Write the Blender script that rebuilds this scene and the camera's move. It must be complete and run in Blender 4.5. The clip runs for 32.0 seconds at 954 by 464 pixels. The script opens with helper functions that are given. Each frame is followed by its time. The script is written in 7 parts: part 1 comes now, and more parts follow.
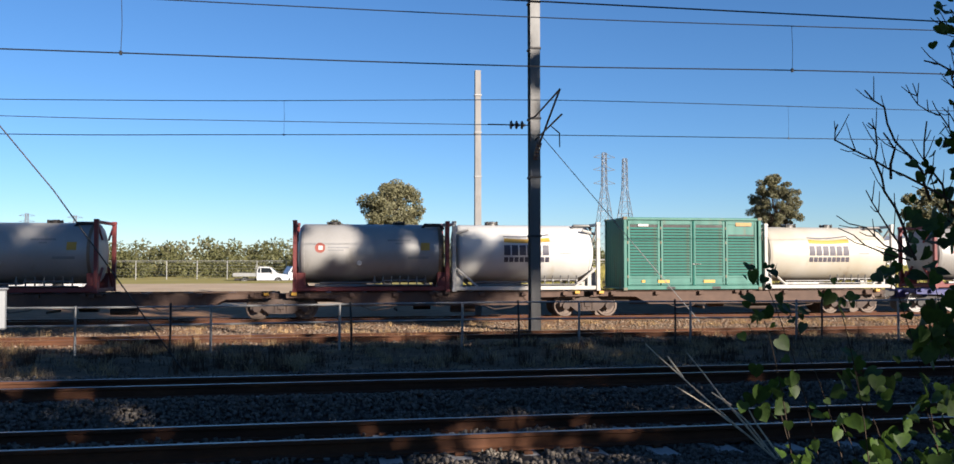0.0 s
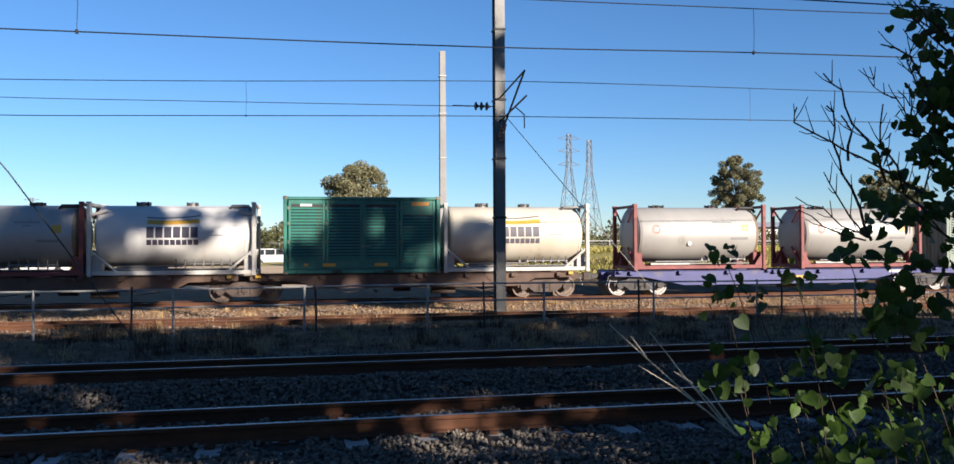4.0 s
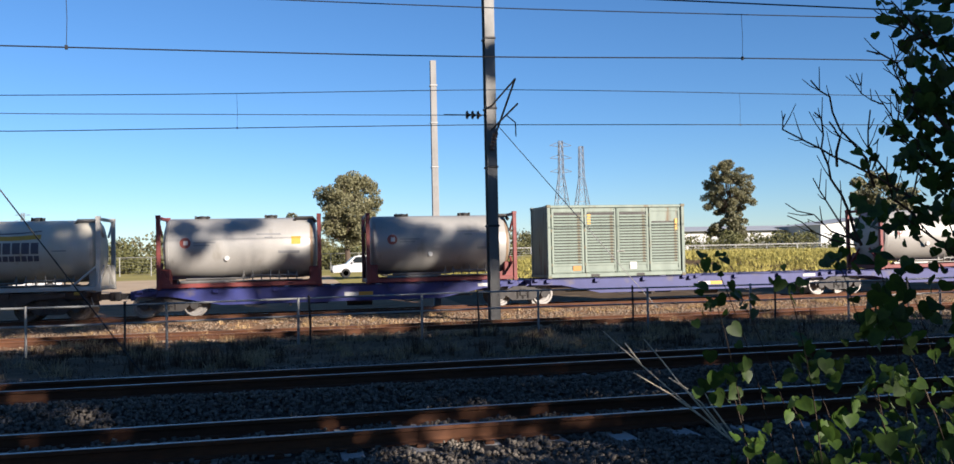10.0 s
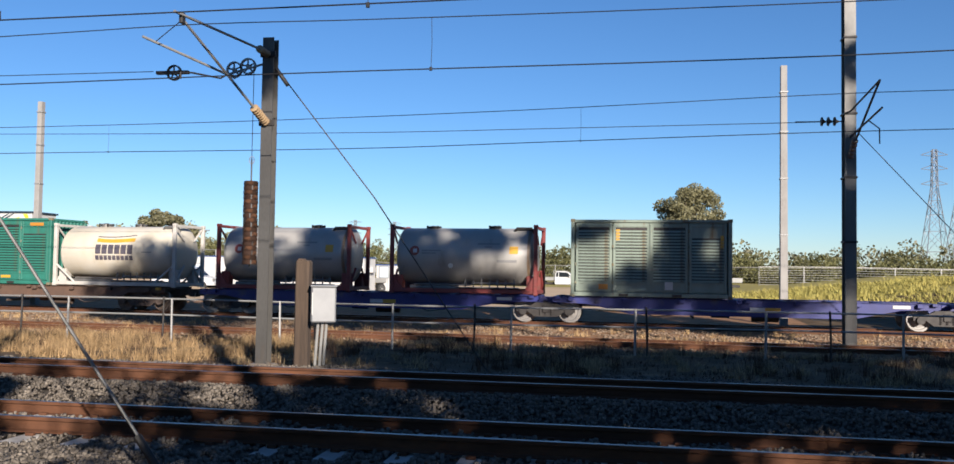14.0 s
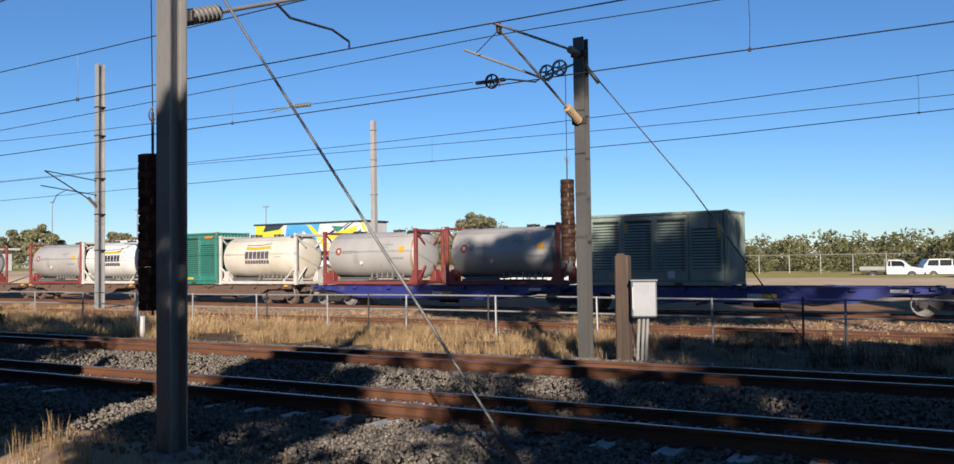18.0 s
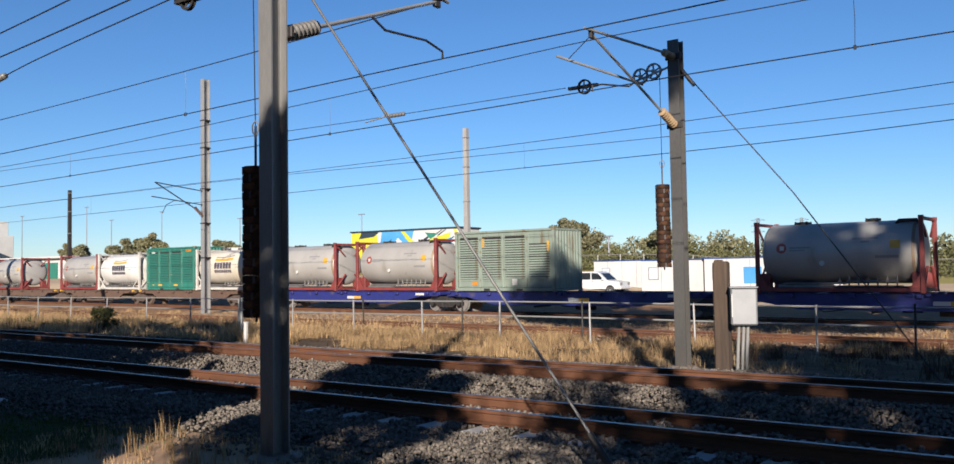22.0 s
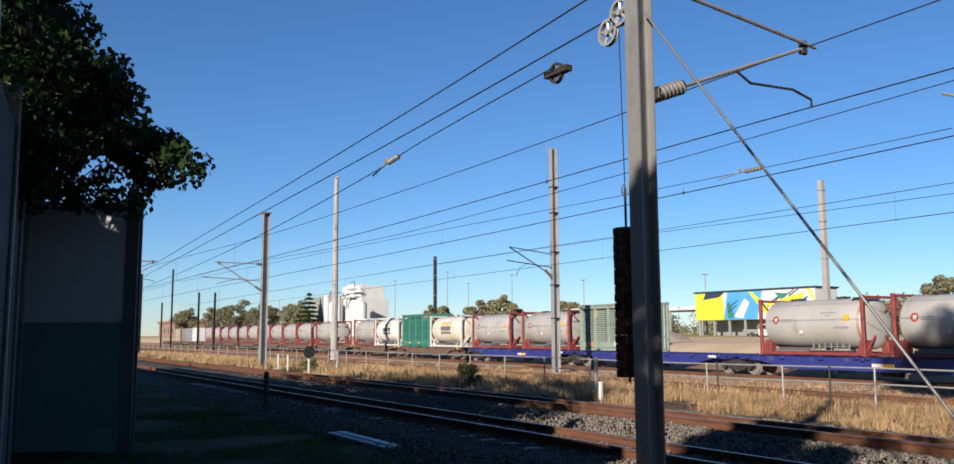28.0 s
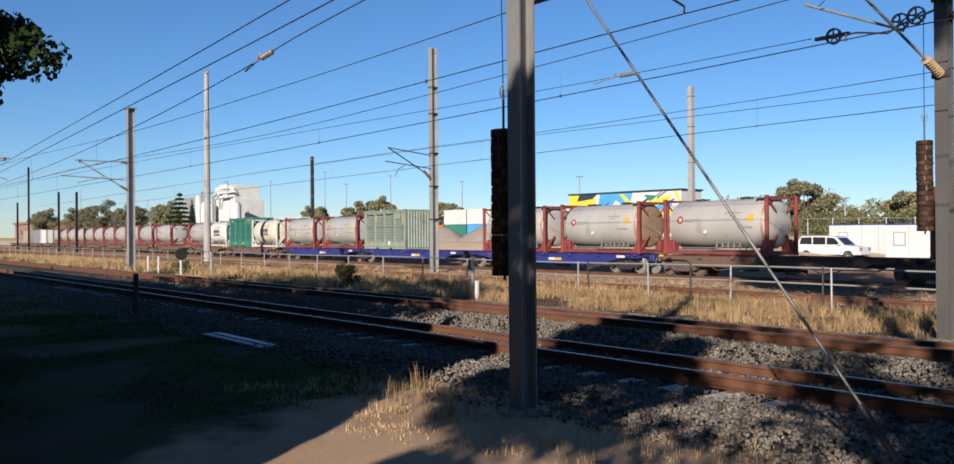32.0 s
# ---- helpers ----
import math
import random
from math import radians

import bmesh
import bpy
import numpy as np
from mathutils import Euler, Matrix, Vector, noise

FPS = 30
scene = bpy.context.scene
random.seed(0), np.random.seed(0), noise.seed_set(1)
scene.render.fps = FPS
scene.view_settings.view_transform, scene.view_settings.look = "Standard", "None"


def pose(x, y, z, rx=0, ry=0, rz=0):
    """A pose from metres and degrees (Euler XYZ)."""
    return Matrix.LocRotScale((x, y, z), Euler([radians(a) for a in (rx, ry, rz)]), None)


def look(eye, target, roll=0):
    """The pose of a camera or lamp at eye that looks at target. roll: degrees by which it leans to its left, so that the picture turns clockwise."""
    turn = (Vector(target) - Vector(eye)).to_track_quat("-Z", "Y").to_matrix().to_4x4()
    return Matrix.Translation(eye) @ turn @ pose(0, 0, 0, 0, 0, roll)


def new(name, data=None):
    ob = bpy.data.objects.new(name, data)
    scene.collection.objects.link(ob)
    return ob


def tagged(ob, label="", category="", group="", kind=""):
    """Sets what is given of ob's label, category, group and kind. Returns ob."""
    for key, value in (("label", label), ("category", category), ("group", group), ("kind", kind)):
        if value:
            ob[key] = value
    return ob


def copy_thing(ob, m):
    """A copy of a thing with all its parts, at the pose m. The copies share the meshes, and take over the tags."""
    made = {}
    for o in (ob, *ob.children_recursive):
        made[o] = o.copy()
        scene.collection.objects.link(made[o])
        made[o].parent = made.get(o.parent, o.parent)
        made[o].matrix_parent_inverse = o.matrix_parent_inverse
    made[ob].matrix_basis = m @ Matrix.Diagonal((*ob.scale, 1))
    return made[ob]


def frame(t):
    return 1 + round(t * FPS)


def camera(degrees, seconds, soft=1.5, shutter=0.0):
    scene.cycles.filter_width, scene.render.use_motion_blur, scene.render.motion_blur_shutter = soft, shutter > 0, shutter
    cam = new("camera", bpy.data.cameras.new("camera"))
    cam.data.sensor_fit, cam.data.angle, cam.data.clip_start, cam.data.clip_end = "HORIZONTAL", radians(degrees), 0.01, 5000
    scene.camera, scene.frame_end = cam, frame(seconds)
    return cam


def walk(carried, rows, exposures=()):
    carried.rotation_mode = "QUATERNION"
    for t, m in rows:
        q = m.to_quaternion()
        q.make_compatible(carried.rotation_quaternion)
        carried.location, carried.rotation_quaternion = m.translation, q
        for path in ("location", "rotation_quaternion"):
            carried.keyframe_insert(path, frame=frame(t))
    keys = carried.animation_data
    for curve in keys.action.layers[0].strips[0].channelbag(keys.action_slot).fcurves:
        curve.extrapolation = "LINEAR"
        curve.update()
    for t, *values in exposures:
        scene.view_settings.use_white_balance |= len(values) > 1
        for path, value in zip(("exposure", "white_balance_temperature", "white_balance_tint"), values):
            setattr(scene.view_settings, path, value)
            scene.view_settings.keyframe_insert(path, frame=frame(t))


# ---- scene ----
cam = camera(58.32, 32.0, soft=1.5)
PATH = [
    (0.0, pose(0.181, 0.010, 1.717, 92.09, 0.04, -9.96)),
    (0.5, pose(0.180, 0.002, 1.714, 92.13, -0.14, -10.11)),
    (1.0, pose(0.173, 0.002, 1.716, 92.08, -0.26, -10.01)),
    (1.5, pose(0.173, 0.009, 1.717, 92.06, -0.34, -9.75)),
    (2.0, pose(0.185, 0.008, 1.713, 92.05, -0.21, -9.69)),
    (2.5, pose(0.184, 0.000, 1.711, 92.00, -0.33, -9.85)),
    (3.0, pose(0.182, 0.008, 1.712, 91.66, -0.08, -9.86)),
    (3.5, pose(0.183, -0.016, 1.716, 90.76, -0.01, -10.52)),
    (4.0, pose(0.184, 0.005, 1.720, 90.84, 0.29, -12.28)),
    (4.5, pose(0.183, 0.001, 1.720, 90.94, 0.48, -12.28)),
    (6.5, pose(0.188, 0.013, 1.722, 91.02, 1.47, -12.89)),
    (7.0, pose(0.191, 0.015, 1.727, 90.89, 1.44, -12.75)),
    (7.5, pose(0.192, 0.010, 1.729, 90.84, 1.54, -13.31)),
    (8.0, pose(0.196, 0.030, 1.728, 90.87, 1.49, -13.63)),
    (8.5, pose(0.200, 0.020, 1.724, 91.07, 1.05, -13.62)),
    (9.0, pose(0.191, 0.011, 1.725, 90.97, 0.79, -13.39)),
    (9.5, pose(0.187, -0.016, 1.731, 91.22, 0.93, -12.99)),
    (10.0, pose(0.186, -0.007, 1.735, 91.38, 1.23, -12.71)),
    (10.5, pose(0.190, -0.004, 1.730, 91.36, 1.29, -12.39)),
    (11.0, pose(0.198, 0.024, 1.726, 91.39, 1.19, -12.01)),
    (11.5, pose(0.203, 0.022, 1.713, 91.40, 0.72, -11.46)),
    (12.0, pose(0.212, 0.017, 1.715, 91.55, 0.85, -9.64)),
    (12.5, pose(0.211, 0.032, 1.711, 91.62, 0.33, -5.22)),
    (13.0, pose(0.209, 0.067, 1.709, 91.71, -0.11, 1.74)),
    (13.5, pose(0.207, 0.104, 1.699, 92.16, -0.36, 7.09)),
    (14.0, pose(0.201, 0.114, 1.697, 92.33, -0.84, 9.70)),
    (14.5, pose(0.174, 0.099, 1.691, 92.39, -1.13, 12.93)),
    (15.0, pose(0.179, 0.096, 1.686, 92.39, -1.19, 17.48)),
    (15.5, pose(0.190, 0.105, 1.681, 91.92, -1.04, 21.51)),
    (17.5, pose(-0.062, 0.092, 1.679, 91.98, 0.68, 28.91)),
    (18.0, pose(-0.055, 0.087, 1.675, 92.03, 0.79, 29.89)),
    (18.5, pose(-0.058, 0.082, 1.678, 92.04, 0.77, 34.46)),
    (19.0, pose(-0.063, 0.088, 1.678, 92.09, 0.73, 35.57)),
    (19.5, pose(-0.059, 0.096, 1.677, 92.10, 0.72, 35.63)),
    (20.0, pose(-0.068, 0.095, 1.676, 92.12, 0.62, 35.82)),
    (20.5, pose(-0.060, 0.089, 1.679, 92.24, 0.53, 35.84)),
    (21.0, pose(-0.052, 0.082, 1.678, 92.41, 0.49, 35.84)),
    (21.5, pose(-0.050, 0.072, 1.682, 92.45, 0.65, 35.79)),
    (22.0, pose(-0.071, 0.079, 1.694, 92.52, 0.93, 36.08)),
    (22.5, pose(-0.193, 0.019, 1.720, 92.82, 0.65, 46.03)),
    (23.0, pose(-0.271, -0.105, 1.699, 92.86, -0.17, 55.73)),
    (23.5, pose(-0.310, -0.123, 1.685, 92.70, -0.55, 59.38)),
    (24.0, pose(-0.310, -0.119, 1.683, 92.88, 0.30, 59.56)),
    (24.5, pose(-0.324, -0.121, 1.683, 94.01, 0.92, 61.47)),
    (25.0, pose(-0.307, -0.133, 1.685, 95.15, 1.14, 62.53)),
    (25.5, pose(-0.296, -0.123, 1.687, 97.07, 1.47, 62.24)),
    (26.0, pose(-0.298, -0.125, 1.688, 97.52, 1.13, 61.90)),
    (26.5, pose(-0.298, -0.126, 1.690, 97.51, 1.28, 59.49)),
    (28.5, pose(-0.301, -0.134, 1.686, 96.80, 0.25, 58.58)),
    (29.0, pose(-0.282, -0.136, 1.683, 96.60, 0.39, 58.47)),
    (29.5, pose(-0.285, -0.138, 1.677, 95.00, -0.34, 58.30)),
    (30.0, pose(-0.273, -0.142, 1.676, 93.19, -0.43, 57.80)),
    (30.5, pose(-0.272, -0.138, 1.678, 92.82, -0.06, 50.68)),
    (31.0, pose(-0.265, -0.155, 1.686, 92.66, -0.14, 50.38)),
    (31.5, pose(-0.265, -0.147, 1.679, 92.39, 0.34, 50.37)),
    (32.0, pose(-0.266, -0.147, 1.678, 90.18, 0.43, 50.47)),
]
EXPOSURE = [(0.0, 1.32), (6.5, 1.43), (13.0, 1.30), (19.0, 1.12), (26.0, 1.20), (32.0, 1.10)]
walk(cam, PATH, [(t, e, 6300, 14) for t, e in EXPOSURE])

# ---- light ----
SUN_EL, SUN_AZ = 19.0, 149.3          # degrees; azimuth clockwise from +y
world = bpy.data.worlds.new("world")
scene.world = world
world.use_nodes = True
wn = world.node_tree.nodes
sky = wn.new("ShaderNodeTexSky")
sky.sky_type = "NISHITA"
sky.sun_disc = False
sky.sun_elevation, sky.sun_rotation = radians(SUN_EL), radians(SUN_AZ)
sky.air_density, sky.dust_density, sky.ozone_density = 1.0, 0.05, 5.5
sky.altitude = 700
wn["Background"].inputs["Strength"].default_value = 0.053
deep = wn.new("ShaderNodeHueSaturation")
deep.inputs["Saturation"].default_value = 1.07
world.node_tree.links.new(sky.outputs[0], deep.inputs["Color"])
world.node_tree.links.new(deep.outputs[0], wn["Background"].inputs[0])
sun = new("sun", bpy.data.lights.new("sun", "SUN"))
sun.data.energy, sun.data.angle, sun.data.color = 5.0, radians(0.53), (1.0, 0.90, 0.76)
az = radians(SUN_AZ)
to_sun = Vector((math.sin(az) * math.cos(radians(SUN_EL)), math.cos(az) * math.cos(radians(SUN_EL)), math.sin(radians(SUN_EL))))
sun.matrix_world = look(tuple(to_sun * 60), (0, 0, 0))


# ---- materials ----
def surf(name, c1, c2=None, scale=3.0, rough=0.7, metal=0.0, bump=0.15, fine=60.0, c3=None, c3_scale=1.0, c3_at=0.6, vary=0.0, stretch=(1, 1, 1), spec=0.5, trans=0.0):
    """Two tones mixed by coarse and fine noise, a third as patches; relief from the fine noise."""
    m = bpy.data.materials.new(name)
    m.use_nodes = True
    nt = m.node_tree
    n, l = nt.nodes, nt.links
    b = n["Principled BSDF"]
    tc = n.new("ShaderNodeTexCoord")
    mp = n.new("ShaderNodeMapping")
    mp.inputs["Scale"].default_value = stretch
    l.new(tc.outputs["Object"], mp.inputs["Vector"])
    na = n.new("ShaderNodeTexNoise")
    na.inputs["Scale"].default_value, na.inputs["Detail"].default_value = scale, 6.0
    l.new(mp.outputs[0], na.inputs["Vector"])
    nb = n.new("ShaderNodeTexNoise")
    nb.inputs["Scale"].default_value, nb.inputs["Detail"].default_value = fine, 3.0
    l.new(mp.outputs[0], nb.inputs["Vector"])
    add = n.new("ShaderNodeMath")
    add.operation = "MULTIPLY_ADD"
    add.inputs[1].default_value = 0.45
    l.new(nb.outputs["Fac"], add.inputs[0])
    l.new(na.outputs["Fac"], add.inputs[2])
    ramp = n.new("ShaderNodeMapRange")
    ramp.inputs["From Min"].default_value, ramp.inputs["From Max"].default_value = 0.5, 0.95
    l.new(add.outputs[0], ramp.inputs["Value"])
    mix = n.new("ShaderNodeMix")
    mix.data_type = "RGBA"
    c2 = c2 or tuple(v * 0.72 for v in c1)
    mix.inputs["A"].default_value, mix.inputs["B"].default_value = (*c1, 1), (*c2, 1)
    l.new(ramp.outputs[0], mix.inputs["Factor"])
    out = mix.outputs["Result"]
    if c3:
        nc = n.new("ShaderNodeTexNoise")
        nc.inputs["Scale"].default_value, nc.inputs["Detail"].default_value = c3_scale, 8.0
        l.new(mp.outputs[0], nc.inputs["Vector"])
        r3 = n.new("ShaderNodeMapRange")
        r3.inputs["From Min"].default_value, r3.inputs["From Max"].default_value = c3_at, c3_at + 0.14
        l.new(nc.outputs["Fac"], r3.inputs["Value"])
        m3 = n.new("ShaderNodeMix")
        m3.data_type = "RGBA"
        m3.inputs["B"].default_value = (*c3, 1)
        l.new(r3.outputs[0], m3.inputs["Factor"])
        l.new(out, m3.inputs["A"])
        out = m3.outputs["Result"]
    if vary:
        oi = n.new("ShaderNodeObjectInfo")
        gi = n.new("ShaderNodeNewGeometry")
        sm = n.new("ShaderNodeMath")
        sm.operation = "ADD"
        l.new(oi.outputs["Random"], sm.inputs[0])
        l.new(gi.outputs["Random Per Island"], sm.inputs[1])
        vr = n.new("ShaderNodeMapRange")
        vr.inputs["From Max"].default_value = 2.0
        vr.inputs["To Min"].default_value, vr.inputs["To Max"].default_value = 1 - vary, 1 + vary
        l.new(sm.outputs[0], vr.inputs["Value"])
        hs = n.new("ShaderNodeHueSaturation")
        l.new(vr.outputs[0], hs.inputs["Value"])
        l.new(out, hs.inputs["Color"])
        out = hs.outputs["Color"]
    l.new(out, b.inputs["Base Color"])
    rr = n.new("ShaderNodeMapRange")
    rr.inputs["To Min"].default_value, rr.inputs["To Max"].default_value = max(0.05, rough - 0.12), min(1.0, rough + 0.12)
    l.new(na.outputs["Fac"], rr.inputs["Value"])
    l.new(rr.outputs[0], b.inputs["Roughness"])
    b.inputs["Metallic"].default_value = metal
    b.inputs["Specular IOR Level"].default_value = spec
    if bump:
        bp = n.new("ShaderNodeBump")
        bp.inputs["Strength"].default_value, bp.inputs["Distance"].default_value = bump, 0.02
        l.new(add.outputs[0], bp.inputs["Height"])
        l.new(bp.outputs[0], b.inputs["Normal"])
    if trans:
        t = n.new("ShaderNodeBsdfTranslucent")
        l.new(out, t.inputs["Color"])
        ms = n.new("ShaderNodeMixShader")
        ms.inputs[0].default_value = trans
        l.new(b.outputs[0], ms.inputs[1])
        l.new(t.outputs[0], ms.inputs[2])
        l.new(ms.outputs[0], n["Material Output"].inputs["Surface"])
    return m


M = {}
M["lawn"] = surf("lawn", (0.0175, 0.037, 0.00877), (0.0292, 0.0351, 0.0127), 1.6, 0.95, bump=0.9, fine=40, c3=(0.0488, 0.0351, 0.0224), c3_scale=0.45, c3_at=0.5, spec=0.1)
M["ballast"] = surf("ballast", (0.0727, 0.0623, 0.0517), (0.0326, 0.0279, 0.0237), 6.0, 0.95, bump=1.0, fine=30, c3=(0.0765, 0.0574, 0.0421), c3_scale=0.5, spec=0.1)
M["yard_ballast"] = surf("yard_ballast", (0.265, 0.152, 0.0818), (0.17, 0.0975, 0.0536), 1.5, 0.95, bump=0.8, fine=18, c3=(0.107, 0.0693, 0.0441), c3_scale=0.4, spec=0.1)
M["dry_ground"] = surf("dry_ground", (0.102, 0.072, 0.0422), (0.0603, 0.0422, 0.0253), 1.4, 0.95, bump=0.8, fine=20, c3=(0.162, 0.117, 0.0663), c3_scale=0.9, c3_at=0.55, spec=0.1)
M["yard"] = surf("yard", (0.433, 0.332, 0.224), (0.332, 0.253, 0.17), 0.25, 0.95, bump=0.3, fine=8, c3=(0.375, 0.282, 0.187), c3_scale=0.1, spec=0.1)
M["field"] = surf("field", (0.296, 0.251, 0.0853), (0.233, 0.202, 0.0673), 0.12, 0.95, bump=0.4, fine=4, c3=(0.198, 0.18, 0.0629), c3_scale=0.06, spec=0.1)
M["stone"] = surf("stone", (0.158, 0.137, 0.113), (0.0772, 0.0662, 0.0559), 12, 0.9, bump=0.5, fine=90, vary=0.55, spec=0.1)
M["rail_side"] = surf("rail_side", (0.108, 0.0483, 0.0258), (0.0577, 0.0289, 0.0192), 6, 0.85, bump=0.25, fine=50, stretch=(0.2, 1, 1), spec=0.1)
M["yard_stone"] = surf("yard_stone", (0.23, 0.17, 0.12), (0.12, 0.088, 0.062), 6, 0.95, bump=0.4, fine=60, vary=0.6, spec=0.1)
M["rail_top"] = surf("rail_top", (0.2, 0.19, 0.18), (0.13, 0.122, 0.117), 8, 0.36, 1.0, bump=0.02, stretch=(0.05, 4, 1))
M["concrete"] = surf("concrete", (0.374, 0.357, 0.332), (0.272, 0.255, 0.234), 4, 0.9, bump=0.2, fine=60, c3=(0.17, 0.132, 0.102), c3_scale=3, vary=0.15)
M["timber_sleeper"] = surf("timber_sleeper", (0.0636, 0.0454, 0.0317), (0.0363, 0.0272, 0.0226), 5, 0.95, bump=0.5, vary=0.2, stretch=(1, 0.15, 1), spec=0.1)
M["galv"] = surf("galv", (0.29, 0.288, 0.28), (0.205, 0.203, 0.197), 2.2, 0.5, 0.45, bump=0.08, fine=40, c3=(0.15, 0.13, 0.112), c3_scale=2.5, c3_at=0.6, stretch=(1, 1, 0.3))
M["galv_dark"] = surf("galv_dark", (0.09, 0.088, 0.084), (0.055, 0.053, 0.05), 2.2, 0.5, 0.4, bump=0.08, fine=40, c3=(0.09, 0.07, 0.055), c3_scale=2.5, c3_at=0.62, stretch=(1, 1, 0.3))
M["galv_worn"] = surf("galv_worn", (0.198, 0.195, 0.186), (0.132, 0.129, 0.123), 2.2, 0.5, 0.35, bump=0.08, fine=40, c3=(0.078, 0.069, 0.06), c3_scale=2.0, c3_at=0.58, stretch=(1, 1, 0.25))
M["galv_mid"] = surf("galv_mid", (0.128, 0.126, 0.121), (0.09, 0.0885, 0.084), 2.2, 0.55, 0.4, bump=0.08, fine=40, c3=(0.075, 0.0638, 0.0525), c3_scale=2.5, c3_at=0.62, stretch=(1, 1, 0.3))
M["dead_grass_shaded"] = surf("dead_grass_shaded", (0.397, 0.298, 0.172), (0.216, 0.16, 0.0906), 0.8, 0.9, bump=0, vary=0.55, trans=0.3, spec=0.1)
M["dirty_concrete"] = surf("dirty_concrete", (0.192, 0.156, 0.12), (0.12, 0.096, 0.072), 5, 0.95, bump=0.5, fine=40, c3=(0.24, 0.216, 0.184), c3_scale=4)
M["leaf_weed"] = surf("leaf_weed", (0.075, 0.08, 0.03), (0.05, 0.055, 0.022), 2, 0.6, bump=0, vary=0.5, trans=0.2, spec=0.1)
M["pale_pane"] = surf("pale_pane", (0.42, 0.46, 0.50), (0.34, 0.38, 0.42), 2, 0.2, bump=0)
M["pole_concrete"] = surf("pole_concrete", (0.238, 0.23, 0.217), (0.18, 0.172, 0.164), 3, 0.9, bump=0.2, fine=40, c3=(0.131, 0.119, 0.107), c3_scale=2.5, c3_at=0.58, stretch=(1, 1, 0.3))
M["dead_weed"] = surf("dead_weed", (0.079, 0.0501, 0.0343), (0.0474, 0.0306, 0.0211), 0.8, 0.9, bump=0, vary=0.5, trans=0.15, spec=0.1)
M["galv_light"] = surf("galv_light", (0.266, 0.266, 0.256), (0.202, 0.202, 0.192), 3, 0.5, 0.4, bump=0.06, fine=40)
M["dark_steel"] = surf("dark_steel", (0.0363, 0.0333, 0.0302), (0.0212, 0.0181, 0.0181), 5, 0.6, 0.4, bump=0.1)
M["rust_plate"] = surf("rust_plate", (0.0314, 0.0172, 0.0128), (0.0172, 0.0114, 0.00858), 7, 0.9, bump=0.4, fine=60, c3=(0.0926, 0.0428, 0.0229), c3_scale=7, c3_at=0.55, vary=0.6, spec=0.1)
M["wire"] = surf("wire", (0.036, 0.036, 0.0396), (0.0216, 0.0216, 0.0216), 4, 0.5, 0.6, bump=0.0)
M["porcelain"] = surf("porcelain", (0.121, 0.0726, 0.0423), (0.0726, 0.0423, 0.0302), 6, 0.25, bump=0.02)
M["grey_insulator"] = surf("grey_insulator", (0.121, 0.115, 0.102), (0.0786, 0.0726, 0.0665), 6, 0.4, bump=0.03)
M["cream_insulator"] = surf("cream_insulator", (0.272, 0.193, 0.109), (0.181, 0.121, 0.0726), 6, 0.35, bump=0.03)
M["post_wood"] = surf("post_wood", (0.0612, 0.0399, 0.0254), (0.029, 0.02, 0.0145), 6, 0.9, bump=0.6, fine=30, stretch=(1, 1, 0.12))
M["box_grey"] = surf("box_grey", (0.178, 0.184, 0.191), (0.132, 0.139, 0.146), 2.5, 0.45, 0.1, bump=0.05, c3=(0.099, 0.096, 0.0922), c3_scale=3)
M["white_paint"] = surf("white_paint", (0.416, 0.411, 0.396), (0.354, 0.344, 0.323), 2, 0.5, bump=0.05, c3=(0.26, 0.234, 0.197), c3_scale=1.4, c3_at=0.66)
M["sign_black"] = surf("sign_black", (0.0144, 0.0144, 0.0144), None, 4, 0.5, bump=0.02)
M["tank_grey"] = surf("tank_grey", (0.297, 0.288, 0.268), (0.249, 0.239, 0.22), 0.8, 0.42, 0.1, bump=0.05, fine=30, c3=(0.192, 0.177, 0.153), c3_scale=1.3, c3_at=0.62, vary=0.08, stretch=(1.2, 1, 0.5))
M["tank_brown"] = surf("tank_brown", (0.202, 0.138, 0.085), (0.15, 0.101, 0.0639), 1.0, 0.5, 0.1, bump=0.05, c3=(0.266, 0.224, 0.17), c3_scale=1.2)
M["tank_white"] = surf("tank_white", (0.48, 0.474, 0.452), (0.428, 0.416, 0.382), 0.8, 0.4, bump=0.04, c3=(0.359, 0.318, 0.242), c3_scale=1.0, c3_at=0.64, stretch=(1.3, 1, 0.5))
M["tank_cream"] = surf("tank_cream", (0.437, 0.415, 0.361), (0.382, 0.338, 0.257), 0.8, 0.45, bump=0.04, c3=(0.283, 0.218, 0.142), c3_scale=1.1, c3_at=0.62, stretch=(1.3, 1, 0.6))
M["frame_red"] = surf("frame_red", (0.173, 0.0264, 0.0239), (0.105, 0.0215, 0.0192), 3, 0.6, bump=0.15, c3=(0.0718, 0.0287, 0.0192), c3_scale=4, c3_at=0.6, vary=0.12)
M["frame_white"] = surf("frame_white", (0.385, 0.376, 0.35), (0.315, 0.294, 0.259), 3, 0.55, bump=0.1, c3=(0.183, 0.101, 0.0558), c3_scale=4, c3_at=0.66)
M["pipe"] = surf("pipe", (0.164, 0.161, 0.152), (0.117, 0.111, 0.103), 5, 0.45, 0.4, bump=0.05)
